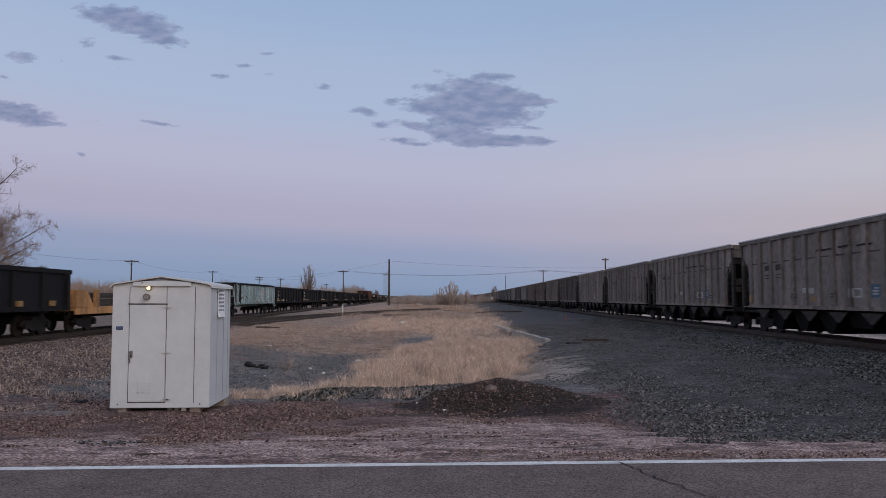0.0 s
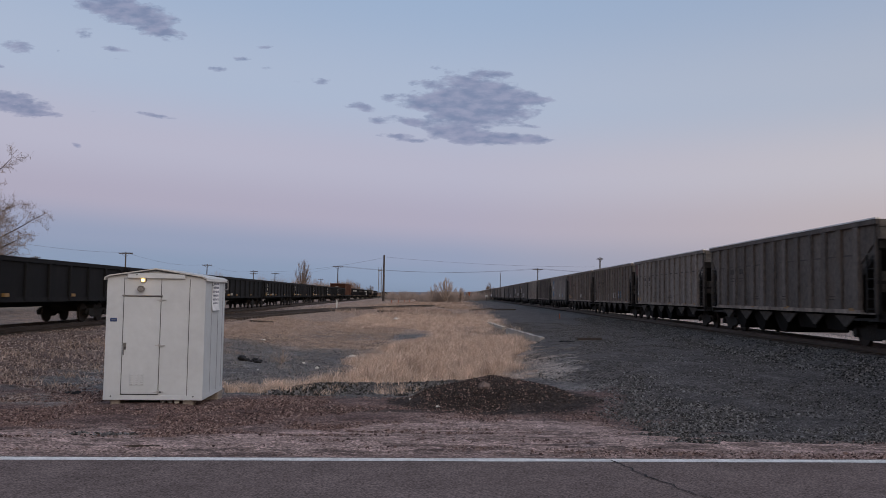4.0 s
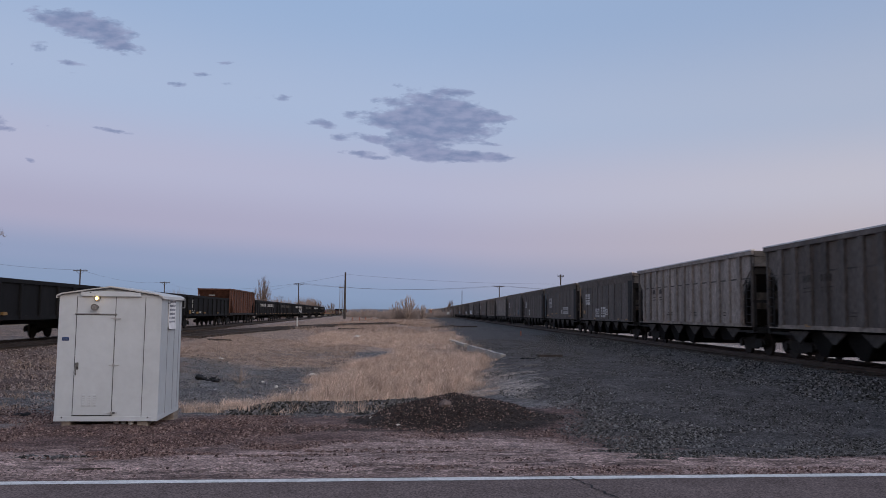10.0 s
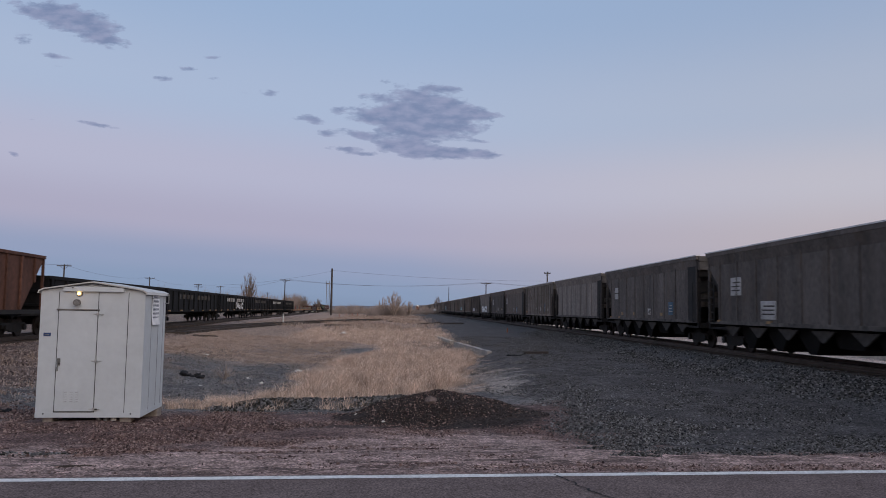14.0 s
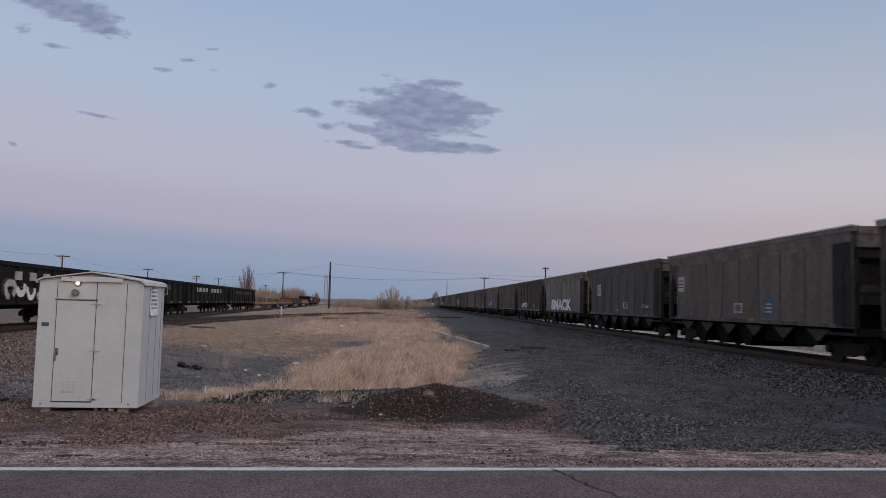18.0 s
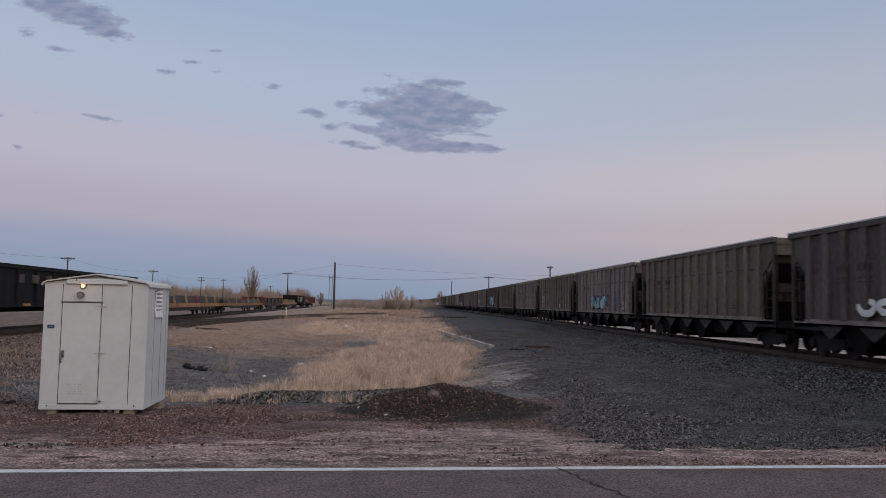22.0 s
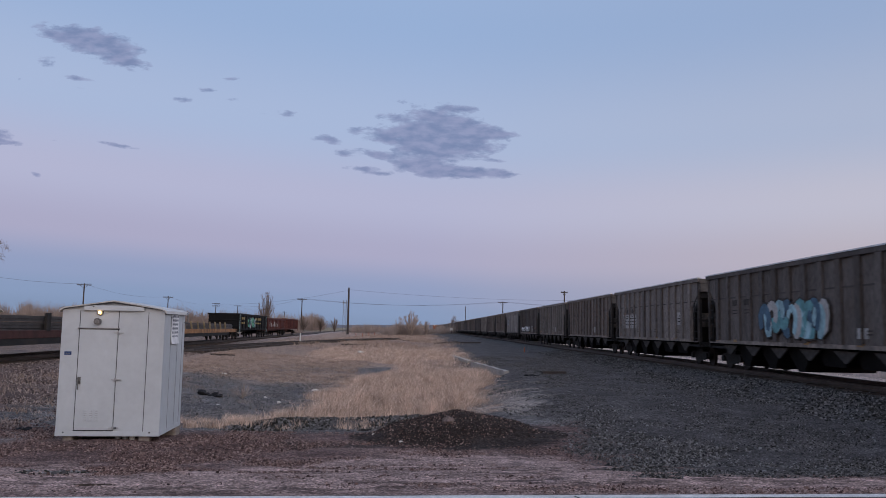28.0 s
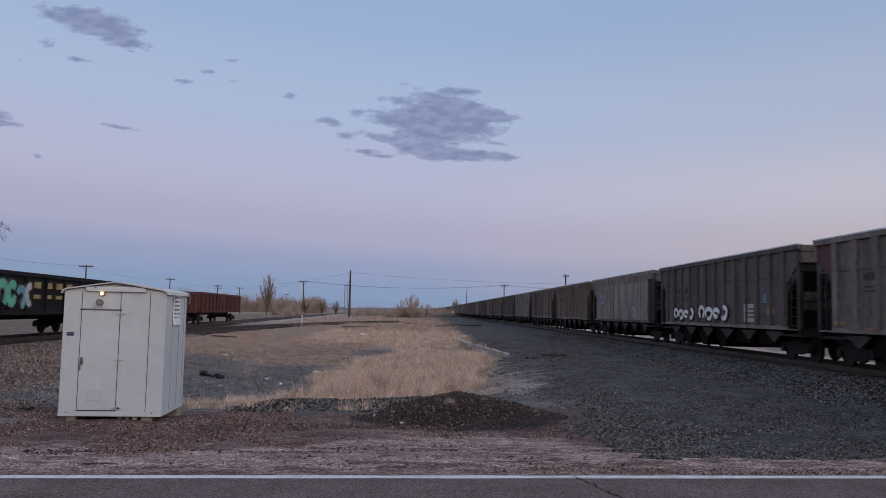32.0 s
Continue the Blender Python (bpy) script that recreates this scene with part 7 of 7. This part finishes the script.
def build_gravel():
    rng = np.random.default_rng(8)

    def spread(n, x0, x1, y0, y1, power=1.0):
        return rng.uniform(x0, x1, n), y0 + (y1 - y0) * rng.uniform(0, 1, n) ** power

    y = 8.8 + 48 * rng.uniform(0, 1, 150000) ** 1.75
    x = 2.2 + rng.uniform(0, 1, len(y)) * np.minimum(.62 * y - 1.2, 12.0)
    keep = (np.abs(x - right_x(y)) > 1.5) & (y - ROAD_K * x > 9.1 - .02 * (x - 2.5).clip(0, 5) + .15 * np.sin(x * 1.3) + .12 * np.sin(x * 3.7) + rng.exponential(.12, len(x))) & (x > 2.5 + .5 * np.sin(y * 1.1))
    keep &= rng.uniform(0, 1, len(x)) < .8 + .2 * np.sin(x * .9 + 2 * np.sin(y * .35)) * np.sin(y * .55)
    x, y = x[keep], y[keep]
    scatter_stones("dark_gravel", x, y, (rng.gamma(4, .0031, len(x)) * (.72 + y / 70)).clip(.006, .026), M_STONES_DARK, "dark gray crushed stone covering the yard", 1)
    x = right_x(30) + rng.uniform(-4.4, 1.0, 26000)
    y = 17 + 50 * rng.uniform(0, 1, 26000) ** 1.4
    scatter_stones("dark_ballast", x, y, rng.uniform(.02, .045, len(x)), M_STONES_DARK, "dark crushed-stone ballast of the track", 2)
    y = 7.7 + 10.3 * rng.uniform(0, 1, 120000) ** 1.15
    x = rng.uniform(-1, 1, len(y)) * (.6 + .6 * y)
    yr = y - ROAD_K * x
    # thin streaks of gravel near the road, closed gravel farther in
    past = yr - 9.3 - 4.6 * np.exp(-np.abs((x - .5) / 2.9) ** 4) - 2.9 * np.exp(-((x + 5.1) / 1.2) ** 2) + .15 * np.sin(x * 3.1) + .1 * np.sin(x * 7.3 + yr * 3)
    patch = np.sin(x * .9 + 2.2 * np.sin(yr * 2.3)) + np.sin(x * 2.3 - yr * 5.1 + 1.0) * .7 + np.sin(x * .37 + yr * 6.3) * .9 + rng.normal(0, .8, len(x))
    keep = (yr > 7.70) & (patch > 1.5 - 4.5 * smooth(-.5, .3, past) - 1.2 * smooth(8.3, 7.8, yr)) & ~((x > 2.6) & (yr > 9.3))
    keep &= ~((np.abs(x + 5.8) < 1.1) & (np.abs(y - 15.7) < 1.0))
    x, y = x[keep], y[keep]
    scatter_stones("roadside_gravel", x, y, (rng.gamma(4, .0031, len(x)) * (.7 + .3 * smooth(9.0, 11.0, yr[keep]))).clip(.005, .030), M_STONES_RED, "reddish gravel on the roadside", 3)
    y = 15 + 36 * rng.uniform(0, 1, 56000) ** 1.5
    x = left_x(y) + rng.uniform(-2.2, 8.0, 56000)
    keep = ~((np.abs(x + 5.8) < 1.3) & (np.abs(y - 15.6) < 1.4)) & ((y < 33) | (x < left_x(y) + 4.5))
    x, y = x[keep], y[keep]
    scatter_stones("pinkish_ballast", x, y, rng.uniform(.014, .037, len(x)), M_STONES_BANK, "pinkish ballast stones on the track bank", 4)
    # coarser, paler stone where the yard meets the heap
    n = 5500
    x, y = 4.6 + rng.normal(0, 1.0, n), 14.6 + rng.normal(0, 2.6, n)
    keep = (y - ROAD_K * x > 9.6) & (((x - .72) / 2.3) ** 2 + ((y - 16.5) / 1.9) ** 2 > 1.0) & (x > 2.6)
    x, y = x[keep], y[keep]
    scatter_stones("coarse_gravel", x, y, rng.gamma(5, .0037, len(x)).clip(.008, .036), M_STONES_COARSE, "coarse pale gray crushed stone beside the heap", 11)
    x, y = -4.55 + rng.normal(0, .3, 700), 9.75 + rng.normal(0, .13, 700)
    scatter_stones("gray_gravel_patch", x, y, rng.gamma(4, .004, 700).clip(.006, .035), M_STONES_DARK, "small patch of dark gray gravel by the road", 9)
    a, r = rng.uniform(0, 6.283, 13000), np.sqrt(rng.uniform(0, 1, 13000)) * 1.08
    x, y = 0.72 + 2.1 * r * np.cos(a), 16.5 + 1.75 * r * np.sin(a)
    scatter_stones("heap_stones", x, y, rng.gamma(3, .0042, len(x)).clip(.006, .035), M_STONES_HEAP, "dark stones and clods covering the heap", 5)
    x, y = spread(6500, -4.6, .8, 18.8, 20.9)
    y = y + .12 * x
    keep = rng.uniform(0, 1, len(x)) < smooth(-4.8, -3.2, x)
    x, y = x[keep], y[keep]
    scatter_stones("gray_gravel_row", x, y, rng.uniform(.02, .055, len(x)), M_STONES_DARK, "row of gray gravel in front of the grass", 6)
    x, y = spread(9000, -10.5, -3.6, 20.5, 42)
    scatter_stones("ditch_gravel", x, y, rng.uniform(.012, .035, len(x)), M_STONES_ASH, "ash-gray gravel in the ditch", 7)


build_gravel()


def blades(name, x, y, h, m, label, seed, width=.012, lean=.35, drift=.08):
    rng = np.random.default_rng(seed)
    n = len(x)
    z = ground_z(x, y) - .02
    a = rng.uniform(0, 6.283, n)
    wx, wy = np.cos(a) * width * rng.uniform(.6, 1.4, n), np.sin(a) * width * .5
    lx = rng.normal(drift, lean, n) * h
    ly = rng.normal(0, lean * .6, n) * h
    V = np.zeros((n, 5, 3))
    V[:, 0] = np.stack([x - wx, y - wy, z], 1)
    V[:, 1] = np.stack([x + wx, y + wy, z], 1)
    V[:, 2] = np.stack([x + wx * .8 + lx * .35, y + wy * .8 + ly * .35, z + h * .6], 1)
    V[:, 3] = np.stack([x - wx * .8 + lx * .35, y - wy * .8 + ly * .35, z + h * .6], 1)
    V[:, 4] = np.stack([x + lx, y + ly, z + h * rng.uniform(.85, 1.0, n)], 1)
    b = 5 * np.arange(n)
    F = [(k, k + 1, k + 2, k + 3) for k in b.tolist()] + [(k + 3, k + 2, k + 4) for k in b.tolist()]
    me = bpy.data.meshes.new(name)
    me.from_pydata(V.reshape(-1, 3).tolist(), [], F)
    me.materials.append(m)
    return tagged(new(name, me), label, "grass", kind="stuff")


M_STRAW = stuff_material("dry_straw_grass", [(0.34, 0.235, 0.178), (0.54, 0.385, 0.30), (0.70, 0.525, 0.42), (0.86, 0.69, 0.57)], patch=.9)
M_STRAW_DULL = stuff_material("dull_dead_grass", [(0.22, 0.158, 0.124), (0.34, 0.248, 0.196), (0.45, 0.335, 0.27), (0.58, 0.46, 0.385)], patch=.6)


def clumped(rng, n, x0, x1, y0, y1, size, per):
    """Places in clumps, with a vigour from 0 to 1 for each clump."""
    k = max(1, n // per)
    cx, cy, vig = rng.uniform(x0, x1, k), rng.uniform(y0, y1, k), rng.beta(1.6, 1.6, k)
    i = rng.integers(0, k, n)
    return cx[i] + rng.normal(0, size, n), cy[i] + rng.normal(0, size, n), vig[i]


def build_grass():
    rng = np.random.default_rng(21)
    # the tongue of tall grass: bunches of arching stems, ragged at its edges
    x, y, v = clumped(rng, 105000, -5.4, 4.0, 20.9, 46, .13, 40)
    swell = np.sin(x * 1.3 + 1.7 * np.sin(y * .45)) * .5 + np.sin(y * .8 + x * .5) * .5
    left = -3.6 + .5 * np.sin(y * .8) + 1.2 * smooth(32, 44, y) - .9 * smooth(26, 22, y)
    right = np.minimum(1.3 + (y - 22.5) * .17, 3.3) + .3 * np.sin(y * 1.9)
    front = 21.6 + .4 * np.sin(x * 1.3) + .12 * (x + 4)
    inside = np.minimum(np.minimum((x - left) / 1.1, (right - x) / .8), (y - front) / 1.2) + .28 * swell
    keep = (inside + rng.normal(0, .12, len(x)) > .10) & (rng.uniform(0, 1, len(x)) < .5 + .55 * v)
    x, y, v, inside, swell = x[keep], y[keep], v[keep], inside[keep], swell[keep]
    h = (.10 + .40 * v + .16 * (swell + 1)) * (.4 + .6 * smooth(0, .9, inside)) * rng.uniform(.5, 1.1, len(x))
    blades("tall_dry_grass", x, y, h, M_STRAW, "tall dry straw-coloured grass", 1, .0045, .7, .18)
    x, y, v = clumped(rng, 52000, -9, 3.0, 43, 82, .4, 26)
    keep = ((x > -3.0 + 1.2 * np.sin(y * .5)) | (y > 57 + 3 * np.sin(x))) & ~((y > 42.5) & (y < 52.5 + np.sin(x)) & (x < -1.6 + .5 * np.sin(y * 2)))
    keep &= v + .35 * np.sin(x * .8 + y * .3) > .25
    x, y, v = x[keep], y[keep], v[keep]
    blades("mid_dry_grass", x, y, (.06 + .34 * v) * rng.uniform(.4, 1.1, len(x)), M_STRAW, "dry straw-coloured grass farther off", 2, .009, .8)
    x, y, v = clumped(rng, 24000, -16, 2.8, 78, 200, .9, 22)
    keep = (x > left_x(y) + 4.5) & (np.abs(x) < 14) & (v + .4 * np.sin(x * .5 + y * .11) > .4)
    x, y, v = x[keep], y[keep], v[keep]
    blades("far_dry_grass", x, y, (.08 + .40 * v) * rng.uniform(.4, 1.1, len(x)), M_STRAW_DULL, "far dry grass between the tracks", 3, .03, .8)
    # short dead grass on the bank and thin tufts in front
    x, y, v = clumped(rng, 30000, -14, -4.0, 36, 60, .25, 12)
    keep = x > left_x(y) + 5.0
    x, y, v = x[keep], y[keep], v[keep]
    blades("bank_grass", x, y, .04 + .10 * v, M_STRAW_DULL, "short dead grass on the bank", 4, .012, 1.3)
    x, y, v = clumped(rng, 3600, -6.2, -2.4, 18.5, 21.6, .09, 62)
    blades("front_tufts", x, y, (.06 + .30 * v) * rng.uniform(.4, 1.1, len(x)), M_STRAW, "thin tufts of dry grass beside the hut", 5, .0045, .6)
    x, y, v = clumped(rng, 1900, -3.0, 0.6, 18.6, 21.6, .11, 45)
    blades("row_tufts", x, y, (.06 + .24 * v) * rng.uniform(.4, 1.1, len(x)), M_STRAW, "sparse dry tufts on the gravel row", 8, .0045, .6)
    x, y, v = clumped(rng, 3000, -9.5, -3.5, 21, 35, .18, 50)
    blades("ditch_weeds", x, y, (.05 + .26 * v) * rng.uniform(.4, 1.1, len(x)), M_WEED, "sparse gray weeds in the ditch", 6, .006, .8)
    x, y, v = clumped(rng, 1700, -13.0, -8.5, 17, 30, .25, 18)
    blades("bank_weeds", x, y, .06 + .18 * v, M_STRAW_DULL, "sparse dry weeds on the ballast bank", 7, .008, .6)
    # pale flattened straw at the edge of the yard
    x, y, v = clumped(rng, 5000, 1.4, 4.6, 21.5, 30, .3, 40)
    keep = x < 2.0 + .25 * (y - 20)
    x, y, v = x[keep], y[keep], v[keep]
    blades("flattened_straw", x, y, .03 + .06 * v, M_WEED, "pale flattened straw at the edge of the yard", 9, .006, 4.0)


M_WEED = stuff_material("gray_dead_weeds", [(0.16, 0.14, 0.13), (0.26, 0.225, 0.205), (0.36, 0.32, 0.29)], patch=.4)
build_grass()
motions()
